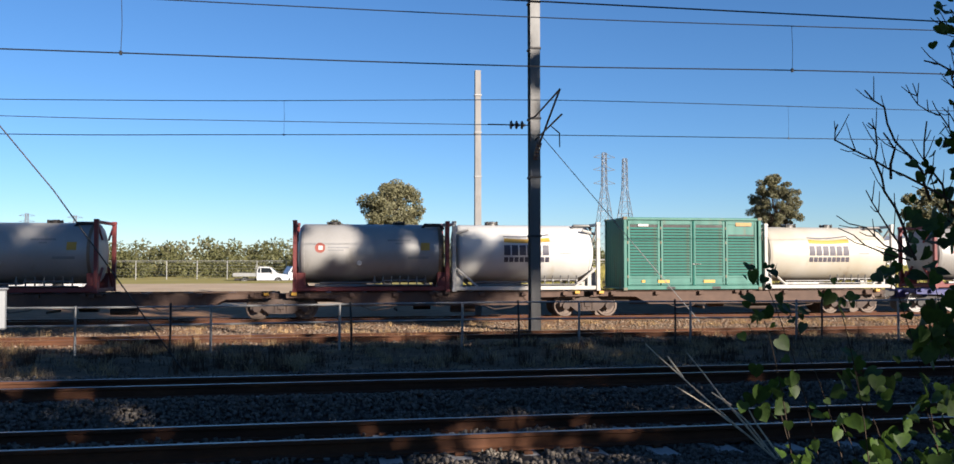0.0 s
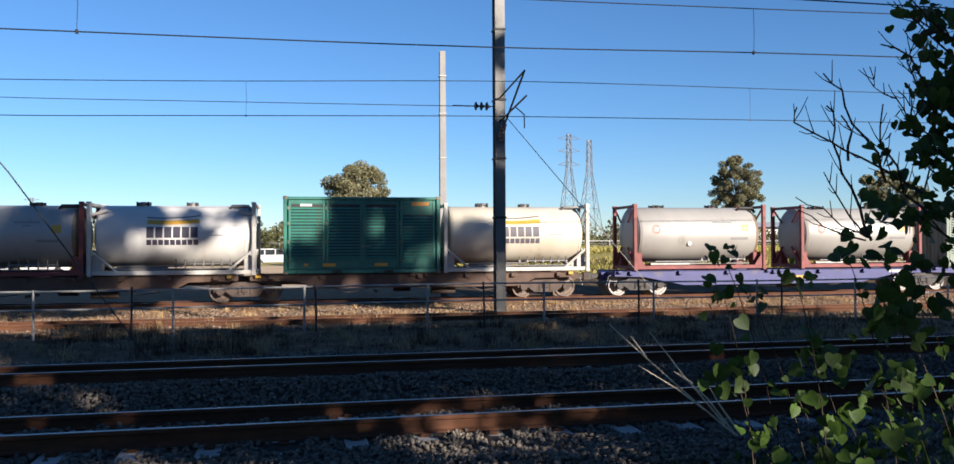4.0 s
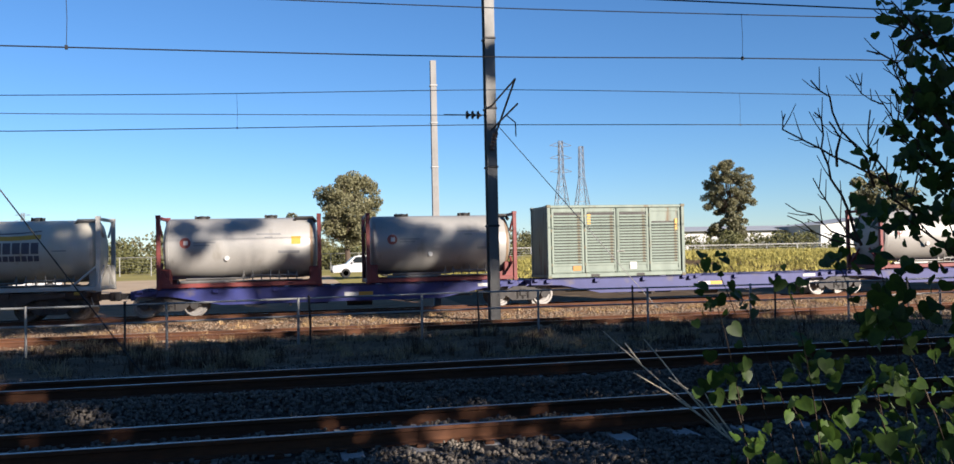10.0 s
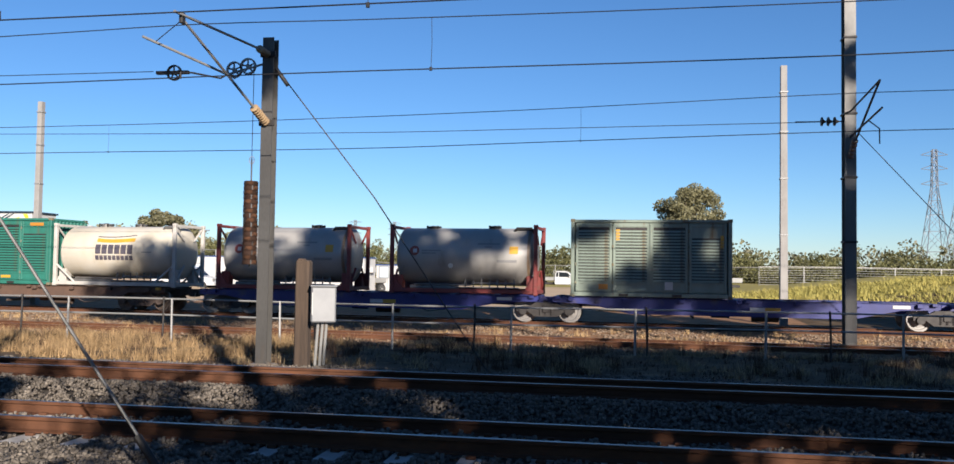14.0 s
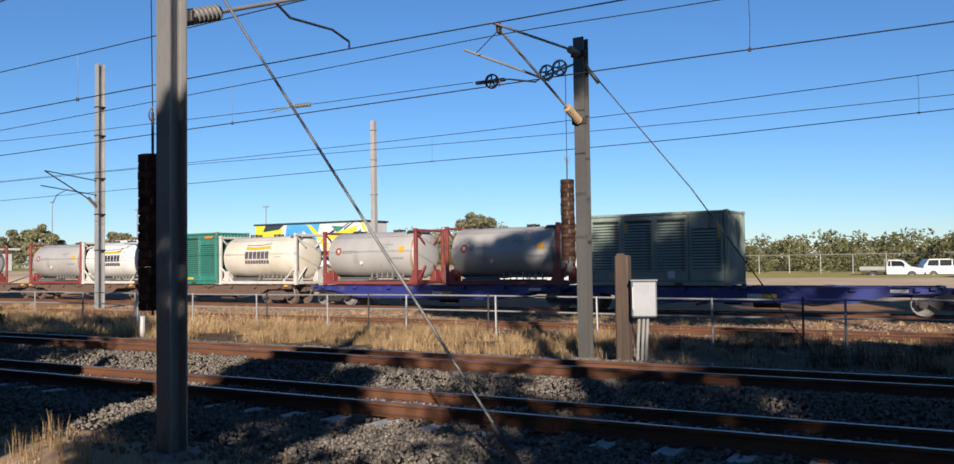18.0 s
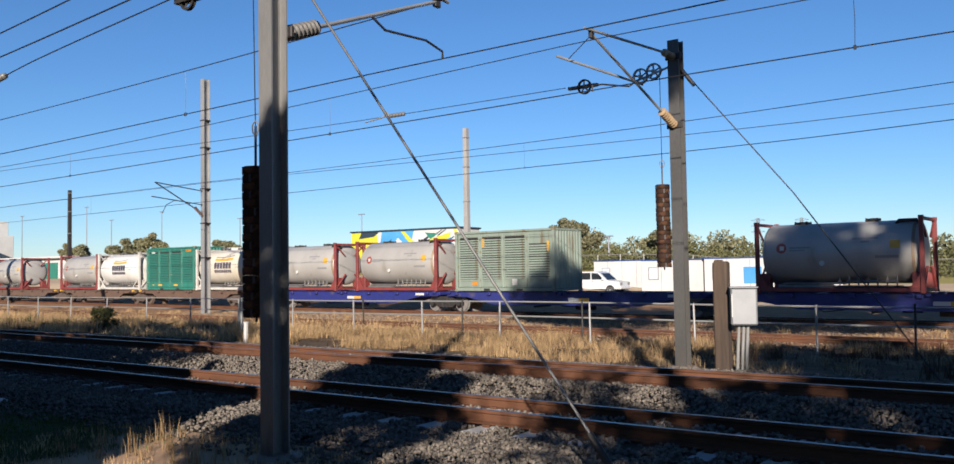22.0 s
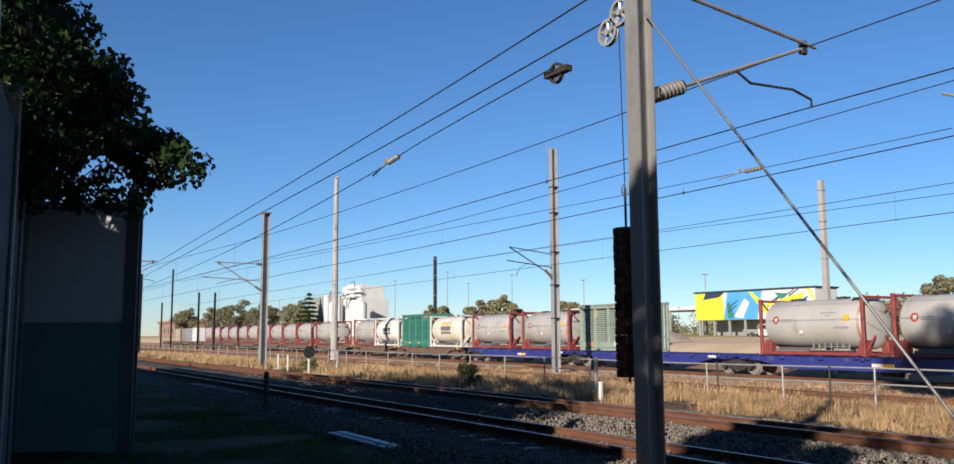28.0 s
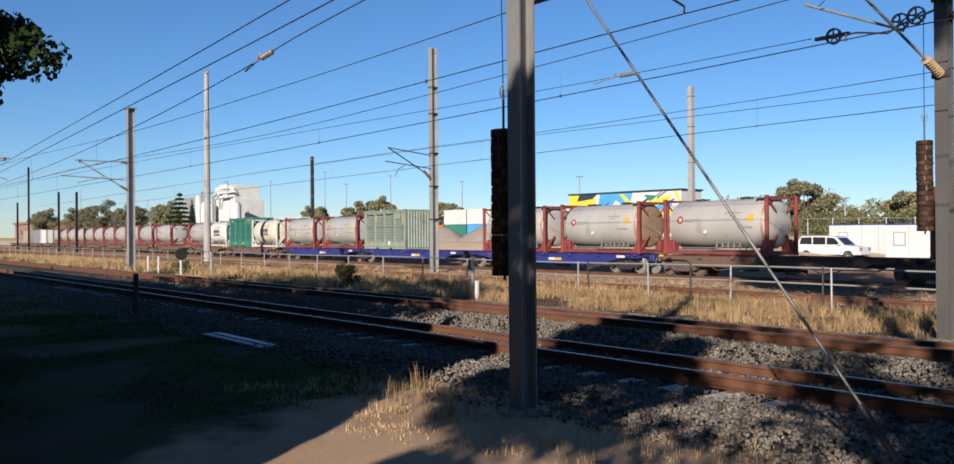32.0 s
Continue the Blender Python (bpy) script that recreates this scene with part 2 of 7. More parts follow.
M["box_green"] = surf("box_green", (0.019, 0.135, 0.10), (0.013, 0.095, 0.072), 1.5, 0.55, bump=0.08, fine=40, c3=(0.0546, 0.0798, 0.0504), c3_scale=2.4, c3_at=0.6, stretch=(1.6, 1.6, 0.25))
M["box_pale"] = surf("box_pale", (0.166, 0.205, 0.168), (0.124, 0.154, 0.126), 1.5, 0.6, bump=0.08, fine=40, c3=(0.0986, 0.0693, 0.0346), c3_scale=2.4, c3_at=0.58, stretch=(1.6, 1.6, 0.22))
M["box_edge"] = surf("box_edge", (0.109, 0.145, 0.109), (0.133, 0.0907, 0.0484), 3, 0.7, bump=0.1)
M["orange_label"] = surf("orange_label", (0.383, 0.159, 0.0159), (0.319, 0.133, 0.0213), 6, 0.5, bump=0.02)
M["yellow_label"] = surf("yellow_label", (0.44, 0.25, 0.02), (0.38, 0.205, 0.024), 6, 0.5, bump=0.02)
M["navy_label"] = surf("navy_label", (0.0212, 0.0181, 0.0333), (0.0302, 0.0272, 0.0423), 6, 0.5, bump=0.0)
M["faded_label"] = surf("faded_label", (0.045, 0.04, 0.055), (0.07, 0.062, 0.075), 6, 0.6, bump=0.0)
M["grey_label"] = surf("grey_label", (0.151, 0.151, 0.151), (0.181, 0.181, 0.181), 6, 0.6, bump=0.0)
M["logo_red"] = surf("logo_red", (0.216, 0.036, 0.0206), (0.185, 0.0514, 0.0309), 6, 0.5, bump=0.0)
M["wagon_brown"] = surf("wagon_brown", (0.0907, 0.0514, 0.0333), (0.0544, 0.0333, 0.0242), 2, 0.8, bump=0.25, c3=(0.121, 0.0907, 0.0665), c3_scale=2)
M["wagon_blue"] = surf("wagon_blue", (0.0148, 0.0207, 0.126), (0.0111, 0.0148, 0.0889), 2, 0.5, bump=0.08, c3=(0.0517, 0.0444, 0.0739), c3_scale=1.6, c3_at=0.6)
M["bogie"] = surf("bogie", (0.0726, 0.0484, 0.0363), (0.0423, 0.0302, 0.0242), 4, 0.8, bump=0.3)
M["wheel_steel"] = surf("wheel_steel", (0.145, 0.109, 0.0848), (0.0848, 0.0605, 0.0484), 5, 0.6, 0.4, bump=0.1)
M["wheel_pale"] = surf("wheel_pale", (0.254, 0.242, 0.23), (0.181, 0.17, 0.157), 5, 0.5, 0.5, bump=0.1)
M["bark"] = surf("bark", (0.0966, 0.0726, 0.0544), (0.0484, 0.0363, 0.0302), 4, 0.95, bump=0.8, fine=20, stretch=(1, 1, 0.2), spec=0.1)
M["twig"] = surf("twig", (0.0605, 0.0454, 0.0333), (0.0363, 0.0272, 0.0212), 8, 0.9, bump=0.2, spec=0.1)
M["dry_stick"] = surf("dry_stick", (0.6, 0.5, 0.36), (0.45, 0.36, 0.25), 8, 0.9, bump=0.2)
M["leaf_dark"] = surf("leaf_dark", (0.025, 0.0465, 0.0129), (0.0179, 0.0321, 0.0107), 2, 0.5, bump=0, vary=0.45, trans=0.25, spec=0.1)
M["leaf_vine"] = surf("leaf_vine", (0.065, 0.115, 0.016), (0.02, 0.042, 0.010), 5, 0.5, bump=0.05, vary=0.6, trans=0.4, spec=0.3)
M["leaf_gum"] = surf("leaf_gum", (0.16, 0.15, 0.0774), (0.102, 0.0968, 0.0484), 1, 0.6, bump=0, vary=0.5, trans=0.25)
M["leaf_bush"] = surf("leaf_bush", (0.0952, 0.0925, 0.0289), (0.0549, 0.0566, 0.0185), 0.4, 0.7, bump=0, vary=0.5, trans=0.2)
M["straw"] = surf("straw", (0.50, 0.345, 0.18), (0.29, 0.195, 0.10), 0.8, 0.9, bump=0, vary=0.55, trans=0.3, spec=0.1)
M["field_grass"] = surf("field_grass", (0.383, 0.323, 0.101), (0.273, 0.252, 0.0757), 0.15, 0.9, bump=0, vary=0.16, trans=0.3, spec=0.1)
M["green_grass"] = surf("green_grass", (0.055, 0.0935, 0.022), (0.033, 0.0605, 0.0143), 0.5, 0.9, bump=0, vary=0.6, trans=0.3, spec=0.1)
M["wall_grey"] = surf("wall_grey", (0.383, 0.392, 0.392), (0.306, 0.311, 0.311), 1.2, 0.9, bump=0.15, fine=50, c3=(0.116, 0.116, 0.111), c3_scale=0.8, stretch=(1, 1, 0.4))
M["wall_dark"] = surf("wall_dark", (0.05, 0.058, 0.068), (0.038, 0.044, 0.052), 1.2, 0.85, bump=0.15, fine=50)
M["wall_green"] = surf("wall_green", (0.078, 0.15, 0.13), (0.065, 0.117, 0.104), 1.2, 0.85, bump=0.15, fine=50)
M["roof_grey"] = surf("roof_grey", (0.335, 0.343, 0.35), (0.269, 0.274, 0.283), 0.3, 0.5, bump=0.05)
M["wall_white"] = surf("wall_white", (0.4, 0.4, 0.394), (0.335, 0.335, 0.329), 0.4, 0.6, bump=0.04)
M["wall_brick"] = surf("wall_brick", (0.181, 0.106, 0.0798), (0.138, 0.0798, 0.0585), 0.3, 0.85, bump=0.05)
M["blue_trim"] = surf("blue_trim", (0.0121, 0.0544, 0.212), None, 1, 0.5, bump=0.02)
M["silo_grey"] = surf("silo_grey", (0.213, 0.234, 0.224), (0.17, 0.187, 0.176), 0.1, 0.7, bump=0.02)
M["car_white"] = surf("car_white", (0.422, 0.427, 0.432), (0.389, 0.394, 0.4), 2, 0.25, bump=0.0)
M["glass_dark"] = surf("glass_dark", (0.0144, 0.018, 0.0216), None, 2, 0.12, bump=0.0)
M["tyre"] = surf("tyre", (0.018, 0.018, 0.018), None, 6, 0.9, bump=0.1)
M["orange_paint"] = surf("orange_paint", (0.454, 0.109, 0.0121), (0.363, 0.0848, 0.0121), 2, 0.5, bump=0.02)
M["mural_yellow"] = surf("mural_yellow", (0.383, 0.351, 0.0159), (0.319, 0.309, 0.0213), 0.5, 0.6, bump=0.02)
M["mural_blue"] = surf("mural_blue", (0.0266, 0.159, 0.372), (0.0532, 0.224, 0.4), 0.4, 0.6, bump=0.02)
M["mural_navy"] = surf("mural_navy", (0.0121, 0.0242, 0.0423), None, 0.5, 0.6, bump=0.02)
M["gravel_pile"] = surf("gravel_pile", (0.213, 0.181, 0.15), (0.17, 0.143, 0.117), 0.6, 0.95, bump=0.5, fine=6)
M["tower_steel"] = surf("tower_steel", (0.181, 0.192, 0.213), (0.15, 0.159, 0.176), 0.2, 0.6, 0.3, bump=0.0)



def worn_shaded_verge():
    """Tan bare earth by the mast; past its ragged edge, dark grass tone paints shade."""
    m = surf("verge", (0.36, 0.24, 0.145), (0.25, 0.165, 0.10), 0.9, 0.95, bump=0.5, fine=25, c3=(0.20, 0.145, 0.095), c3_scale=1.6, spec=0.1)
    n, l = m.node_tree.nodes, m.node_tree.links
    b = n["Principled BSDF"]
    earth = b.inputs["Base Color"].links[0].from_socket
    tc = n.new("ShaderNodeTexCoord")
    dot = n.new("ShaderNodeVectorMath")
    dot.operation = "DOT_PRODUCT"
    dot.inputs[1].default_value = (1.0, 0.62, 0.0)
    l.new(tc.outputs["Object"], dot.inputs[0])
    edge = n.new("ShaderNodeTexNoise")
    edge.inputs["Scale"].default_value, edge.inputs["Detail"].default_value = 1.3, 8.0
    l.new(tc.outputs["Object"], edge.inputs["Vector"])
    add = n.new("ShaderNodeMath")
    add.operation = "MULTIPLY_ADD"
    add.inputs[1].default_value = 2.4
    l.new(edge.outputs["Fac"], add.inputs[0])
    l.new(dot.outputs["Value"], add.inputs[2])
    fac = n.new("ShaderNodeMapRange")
    # dark tone starts about where the barrier's shade falls
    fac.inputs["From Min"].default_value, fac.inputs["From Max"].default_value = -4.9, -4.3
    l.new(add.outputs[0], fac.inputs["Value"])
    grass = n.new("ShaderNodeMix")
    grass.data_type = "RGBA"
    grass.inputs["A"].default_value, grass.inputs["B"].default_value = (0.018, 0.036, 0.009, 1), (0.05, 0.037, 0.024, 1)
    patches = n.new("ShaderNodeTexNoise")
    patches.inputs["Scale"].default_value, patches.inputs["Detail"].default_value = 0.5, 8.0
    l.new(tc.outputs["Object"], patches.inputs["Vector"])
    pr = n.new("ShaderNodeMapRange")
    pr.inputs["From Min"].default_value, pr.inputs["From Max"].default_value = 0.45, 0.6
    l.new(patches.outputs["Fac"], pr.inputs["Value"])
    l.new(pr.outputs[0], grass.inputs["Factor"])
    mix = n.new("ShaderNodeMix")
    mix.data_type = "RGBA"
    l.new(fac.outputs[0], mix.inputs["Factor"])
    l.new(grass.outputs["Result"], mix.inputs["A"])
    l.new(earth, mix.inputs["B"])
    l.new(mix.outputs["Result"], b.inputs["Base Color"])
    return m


M["dirt"] = worn_shaded_verge()


# ---- mesh helpers ----
class Geo:
    """Collects boxes, tubes and lathes into one mesh."""

    def __init__(self):
        self.v, self.f, self.mi, self.k = [], [], [], 0

    def add(self, verts, faces):
        o = len(self.v)
        self.v += [tuple(p) for p in verts]
        self.f += [tuple(o + i for i in f) for f in faces]
        self.mi += [self.k] * len(faces)
        return self

    def box(self, x0, x1, y0, y1, z0, z1, m=None):
        p = [Vector((x, y, z)) for z in (z0, z1) for y in (y0, y1) for x in (x0, x1)]
        if m:
            p = [m @ q for q in p]
        return self.add(p, [(0, 2, 3, 1), (4, 5, 7, 6), (0, 1, 5, 4), (2, 6, 7, 3), (0, 4, 6, 2), (1, 3, 7, 5)])

    def cbox(self, x0, x1, y0, y1, z0, z1, c=0.01, m=None):
        """A box with chamfered edges."""
        lo, hi = (x0, y0, z0), (x1, y1, z1)
        c = min(c, 0.45 * min(h - l for l, h in zip(lo, hi)))
        idx, p = {}, []
        for sx in (0, 1):
            for sy in (0, 1):
                for sz in (0, 1):
                    corner = [(lo, hi)[s][i] for i, s in enumerate((sx, sy, sz))]
                    inn = [corner[i] + (c if s == 0 else -c) for i, s in enumerate((sx, sy, sz))]
                    for ax in range(3):
                        q = list(inn)
                        q[ax] = corner[ax]
                        idx[(sx, sy, sz, ax)] = len(p)
                        p.append(Vector(q))
        fs = []
        for ax in range(3):
            o = [i for i in range(3) if i != ax]
            for s in (0, 1):
                ring = []
                for a, b in ((0, 0), (1, 0), (1, 1), (0, 1)):
                    k = [0, 0, 0]
                    k[ax], k[o[0]], k[o[1]] = s, a, b
                    ring.append(idx[(*k, ax)])
                fs.append(ring)
        for ax in range(3):
            o = [i for i in range(3) if i != ax]
            for a in (0, 1):
                for b in (0, 1):
                    q = []
                    for s in (0, 1):
                        k = [0, 0, 0]
                        k[ax], k[o[0]], k[o[1]] = s, a, b
                        q.append((idx[(*k, o[0])], idx[(*k, o[1])]))
                    fs.append((q[0][0], q[0][1], q[1][1], q[1][0]))
        for sx in (0, 1):
            for sy in (0, 1):
                for sz in (0, 1):
                    fs.append(tuple(idx[(sx, sy, sz, a)] for a in range(3)))
        if m:
            p = [m @ q for q in p]
        return self.add(p, fs)

    def tube(self, pts, r, n=8, cap=True):
        """A tube along points; r is one radius or one for each point."""
        pts = [Vector(p) for p in pts]
        rs = r if isinstance(r, (list, tuple)) else [r] * len(pts)
        vs, fs = [], []
        prev = None
        for i, p in enumerate(pts):
            d = (pts[min(i + 1, len(pts) - 1)] - pts[max(i - 1, 0)]).normalized()
            u = d.cross(Vector((0, 0, 1)) if abs(d.z) < 0.95 else Vector((1, 0, 0))).normalized()
            if prev is not None and u.dot(prev) < 0:
                u = -u
            prev = u
            w = d.cross(u)
            for k in range(n):
                a = 2 * math.pi * k / n
                vs.append(p + (u * math.cos(a) + w * math.sin(a)) * rs[i])
        for i in range(len(pts) - 1):
            for k in range(n):
                a, b = i * n + k, i * n + (k + 1) % n
                fs.append((a, b, b + n, a + n))
        if cap:
            fs.append(tuple(range(n))[::-1])
            fs.append(tuple((len(pts) - 1) * n + k for k in range(n)))
        return self.add(vs, fs)

    def lathe(self, prof, axis="z", n=20, at=(0, 0, 0)):
        """Profile of (along, radius) turned about an axis through at."""
        vs, fs = [], []
        for h, r in prof:
            for k in range(n):
                a = 2 * math.pi * k / n
                c, s = r * math.cos(a), r * math.sin(a)
                q = {"z": (c, s, h), "x": (h, c, s), "y": (s, h, c)}[axis]
                vs.append(Vector(q) + Vector(at))
        for i in range(len(prof) - 1):
            for k in range(n):
                a, b = i * n + k, i * n + (k + 1) % n
                fs.append((a, b, b + n, a + n))
        fs.append(tuple(range(n))[::-1])
        fs.append(tuple((len(prof) - 1) * n + k for k in range(n)))
        return self.add(vs, fs)

    def prism(self, outline, y0, y1):
        """An outline of (x, z) given depth from y0 to y1."""
        n = len(outline)
        vs = [(x, y, z) for y in (y0, y1) for x, z in outline]
        fs = [tuple(range(n)), tuple(range(n, 2 * n))[::-1]]
        fs += [((i + 1) % n, i, i + n, (i + 1) % n + n) for i in range(n)]
        return self.add(vs, fs)

    def mesh(self, name, mats, smooth=False):
        me = bpy.data.meshes.new(name)
        me.from_pydata(self.v, [], self.f)
        for m in mats if isinstance(mats, (list, tuple)) else [mats]:
            me.materials.append(M[m])
        if any(self.mi):
            me.polygons.foreach_set("material_index", self.mi)
        bm = bmesh.new()
        bm.from_mesh(me)
        bmesh.ops.recalc_face_normals(bm, faces=bm.faces)
        bm.to_mesh(me)
        bm.free()
        if smooth:
            me.polygons.foreach_set("use_smooth", [True] * len(me.polygons))
            me.set_sharp_from_angle(angle=radians(35))
        return me


def part(name, g, mat, parent, label="", smooth=False):
    """One mesh object under a thing or a part; g is a Geo or a mesh."""
    ob = new(name, g.mesh(name, mat, smooth) if isinstance(g, Geo) else g)
    ob.parent = parent
    return tagged(ob, label)


def thing(name, label, category, m=None, group="", kind=""):
    ob = new(name)
    ob.matrix_world = m or Matrix()
    return tagged(ob, label, category, group, kind)


def solid(name, g, mat, label, category, group="", kind="", smooth=False, m=None):
    """A thing of one mesh."""
    ob = new(name, g.mesh(name, mat, smooth))
    if m:
        ob.matrix_world = m
    return tagged(ob, label, category, group, kind)


def mesh_np(name, verts, faces, mat):
    """A mesh from numpy arrays of vertices and equal-sided faces."""
    me = bpy.data.meshes.new(name)
    k = faces.shape[1]
    me.vertices.add(len(verts))
    me.vertices.foreach_set("co", verts.astype(np.float32).ravel())
    me.loops.add(faces.size)
    me.loops.foreach_set("vertex_index", faces.astype(np.int32).ravel())
    me.polygons.add(len(faces))
    me.polygons.foreach_set("loop_start", np.arange(0, faces.size, k, dtype=np.int32))
    me.update(calc_edges=True)
    me.materials.append(M[mat])
    return me


# ---- lie of the land ----
Y1, Y2, Y3 = 9.08, 12.76, 25.4        # centre lines of the two main tracks and the first yard track
RAIL1, RAIL2, RAIL3, RAIL4 = 0.01, 0.07, -0.38, -0.45
GAUGE = 1.067


def bend(x):
    """How far the yard track leans away from the main line at x."""
    return 0.048 * 4.0 * math.log1p(math.exp(min(60.0, -(x - 2.0) / 4.0)))


def yard_y(x):
    return 34.55 + bend(x)


def land(x, y):
    """Height of the ground."""
    pts = [(-2000, 0.0), (-3, -0.05), (5.6, -0.12), (6.6, -0.17), (7.3, -0.19), (10.0, -0.20), (10.8, -0.10), (11.25, -0.06), (11.8, -0.135), (13.9, -0.145), (15.0, -0.18), (20, -0.33),
           (23.5, -0.52), (30, -0.62), (37, -0.62), (42, -0.5), (60, -0.3), (75, 0.0), (200, 0.5), (2000, 1.0)]
    for (a, za), (b, zb) in zip(pts, pts[1:]):
        if y < b:
            z = za + (zb - za) * (y - a) / (b - a)
            break
    else:
        z = 1.0
    # grassy rise behind the empty wagon
    if 40 < y < 95:
        s = max(0.0, min(1.0, (x - 8) / 14)) * max(0.0, min(1.0, (y - 44) / 10)) * max(0.0, min(1.0, (95 - y) / 20))
        z += 1.5 * s
    # filled yard behind the left part of the train
    if 44 < y < 260 and x < -28:
        z += 1.25 * max(0.0, min(1.0, (-28 - x) / 12)) * max(0.0, min(1.0, (y - 46) / 7)) * max(0.0, min(1.0, (260 - y) / 60))
    if -12 < y < 50 and abs(x) < 120:
        z += 0.05 * noise.noise((x * 0.35, y * 0.35, 0)) + 0.025 * noise.noise((x * 1.7, y * 1.7, 3))
    return z


# ---- ground ----
def steps(bands):
    out = []
    for a, b, d in bands:
        out += list(np.arange(a, b, d))
    return out + [bands[-1][1]]


def build_ground():
    xs = steps([(-2500, -400, 300), (-400, -100, 20), (-100, -34, 2.0), (-34, 20, 0.3), (20, 60, 2.5), (60, 400, 20), (400, 2500, 300)])
    ys = steps([(-2500, -100, 300), (-100, -10, 6), (-10, 1, 0.8), (1, 16, 0.25), (16, 38, 0.6), (38, 100, 2.5), (100, 400, 20), (400, 2500, 300)])
    verts = [(x, y, land(x, y)) for y in ys for x in xs]
    nx = len(xs)
    faces, mi = [], []
    for j in range(len(ys) - 1):
        for i in range(nx - 1):
            a = j * nx + i
            faces.append((a, a + 1, a + 1 + nx, a + nx))
            x, y = (xs[i] + xs[i + 1]) / 2, (ys[j] + ys[j + 1]) / 2
            w = 0.5 * noise.noise((x * 0.8, y * 0.8, 5))
            yy = y - bend(x) * (1 if y > 22 else 0)
            if 6.4 + w < y < 14.7 + 0.6 * w:
                k = 1
            elif 23.3 + w < yy < 36.6 + w:
                k = 2
            elif 14 < y < 24:
                k = 3
            elif yy >= 36 and y < 52:
                # darker tone up to y = 46 paints in the train's shadow
                k = (2 if y < 46 else 4) if x < 8 else 3
            elif y >= 52:
                k = 5 if x > 4 else 4
                if y > 75:
                    k = 5
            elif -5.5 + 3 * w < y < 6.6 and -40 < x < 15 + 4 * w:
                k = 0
            elif x > 0 and y > -3:
                k = 3
            else:
                k = 6
            mi.append(k)
    g = Geo()
    g.add(verts, faces)
    g.mi = mi
    me = bpy.data.meshes.new("ground")
    me.from_pydata(g.v, [], g.f)
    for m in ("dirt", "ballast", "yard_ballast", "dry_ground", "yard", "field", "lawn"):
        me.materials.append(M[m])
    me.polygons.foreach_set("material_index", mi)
    me.polygons.foreach_set("use_smooth", [True] * len(me.polygons))
    tagged(new("ground", me), "ground of dry grass, bare dirt, ballast and yard gravel", "ground", kind="structure")


build_ground()


# ---- tracks ----
def rail_mesh(x0, x1, yc, top, step):
    """A flat-bottomed rail that follows yc(x)."""
    prof = [(-0.07, -0.165), (0.07, -0.165), (0.07, -0.152), (0.012, -0.135), (0.01, -0.05), (0.036, -0.038), (0.036, -0.006), (0.028, 0.0), (-0.028, 0.0), (-0.036, -0.006),
            (-0.036, -0.038), (-0.01, -0.05), (-0.012, -0.135), (-0.07, -0.152)]
    xs = list(np.arange(x0, x1, step)) + [x1]
    g, n = Geo(), len(prof)
    vs = [(x, yc(x) + py, top + pz) for x in xs for py, pz in prof]
    for i in range(len(xs) - 1):
        for k in range(n):
            g.k = 1 if k == 7 else 0
            a, b = i * n + k, i * n + (k + 1) % n
            g.f.append((a, b, b + n, a + n))
            g.mi.append(g.k)
    g.v = vs
    return g


def build_track(name, yc, top, cant, x0, x1, label, sleeper_mat, sl0, sl1, spacing, phase, rail_step):
    t = thing(name, label, "railway track", kind="structure")
    for side, dz in ((-1, 0.0), (1, cant)):
        part("rail", rail_mesh(x0, x1, lambda x, s=side: yc(x) + s * (GAUGE / 2 + 0.035), top + dz, rail_step), ["rail_side", "rail_top"], t, "rusty steel rail with a bright worn head")
    g = Geo()
    g.prism([(-0.125, -0.2), (0.125, -0.2), (0.11, 0.0), (-0.11, 0.0)], -1.02, 1.02)
    me = g.mesh("sleeper", sleeper_mat)
    gc = Geo()
    for s in (-1, 1):
        for o in (-1, 1):
            y = s * (GAUGE / 2 + 0.035) + o * 0.095
            gc.cbox(-0.05, 0.05, y - 0.03, y + 0.03, 0.0, 0.035, 0.008)
    mc = gc.mesh("clip", "rail_side")
    x = phase + spacing * math.ceil((sl0 - phase) / spacing)
    while x < sl1:
        s = part("sleeper", me, None, t)
        s.matrix_local = pose(x, yc(x), top - 0.172 + cant / 2 + random.uniform(-0.012, 0.006), 0, 0, random.uniform(-0.6, 0.6))
        if abs(x + 4) < 16 and top > -0.2:
            part("rail_clip", mc, None, s)
        x += spacing


build_track("railway_track_1", lambda x: Y1, RAIL1, -0.04, -230, 90, "main line track with concrete sleepers in grey ballast", "concrete", -36, 14, 0.685, 0.80, 80)
build_track("railway_track_2", lambda x: Y2, RAIL2, -0.045, -230, 90, "second main line track with concrete sleepers in grey ballast", "concrete", -36, 16, 0.685, 0.55, 80)
build_track("railway_track_3", lambda x: Y3 + 0.5 * bend(x), RAIL3, 0.0, -260, 110, "rusty yard track half hidden in dry grass", "timber_sleeper", -40, 30, 0.70, 0.0, 6)
build_track("railway_track_4", yard_y, RAIL4, 0.0, -300, 130, "yard track under the goods train", "timber_sleeper", -30, 40, 0.70, 0.3, 6)


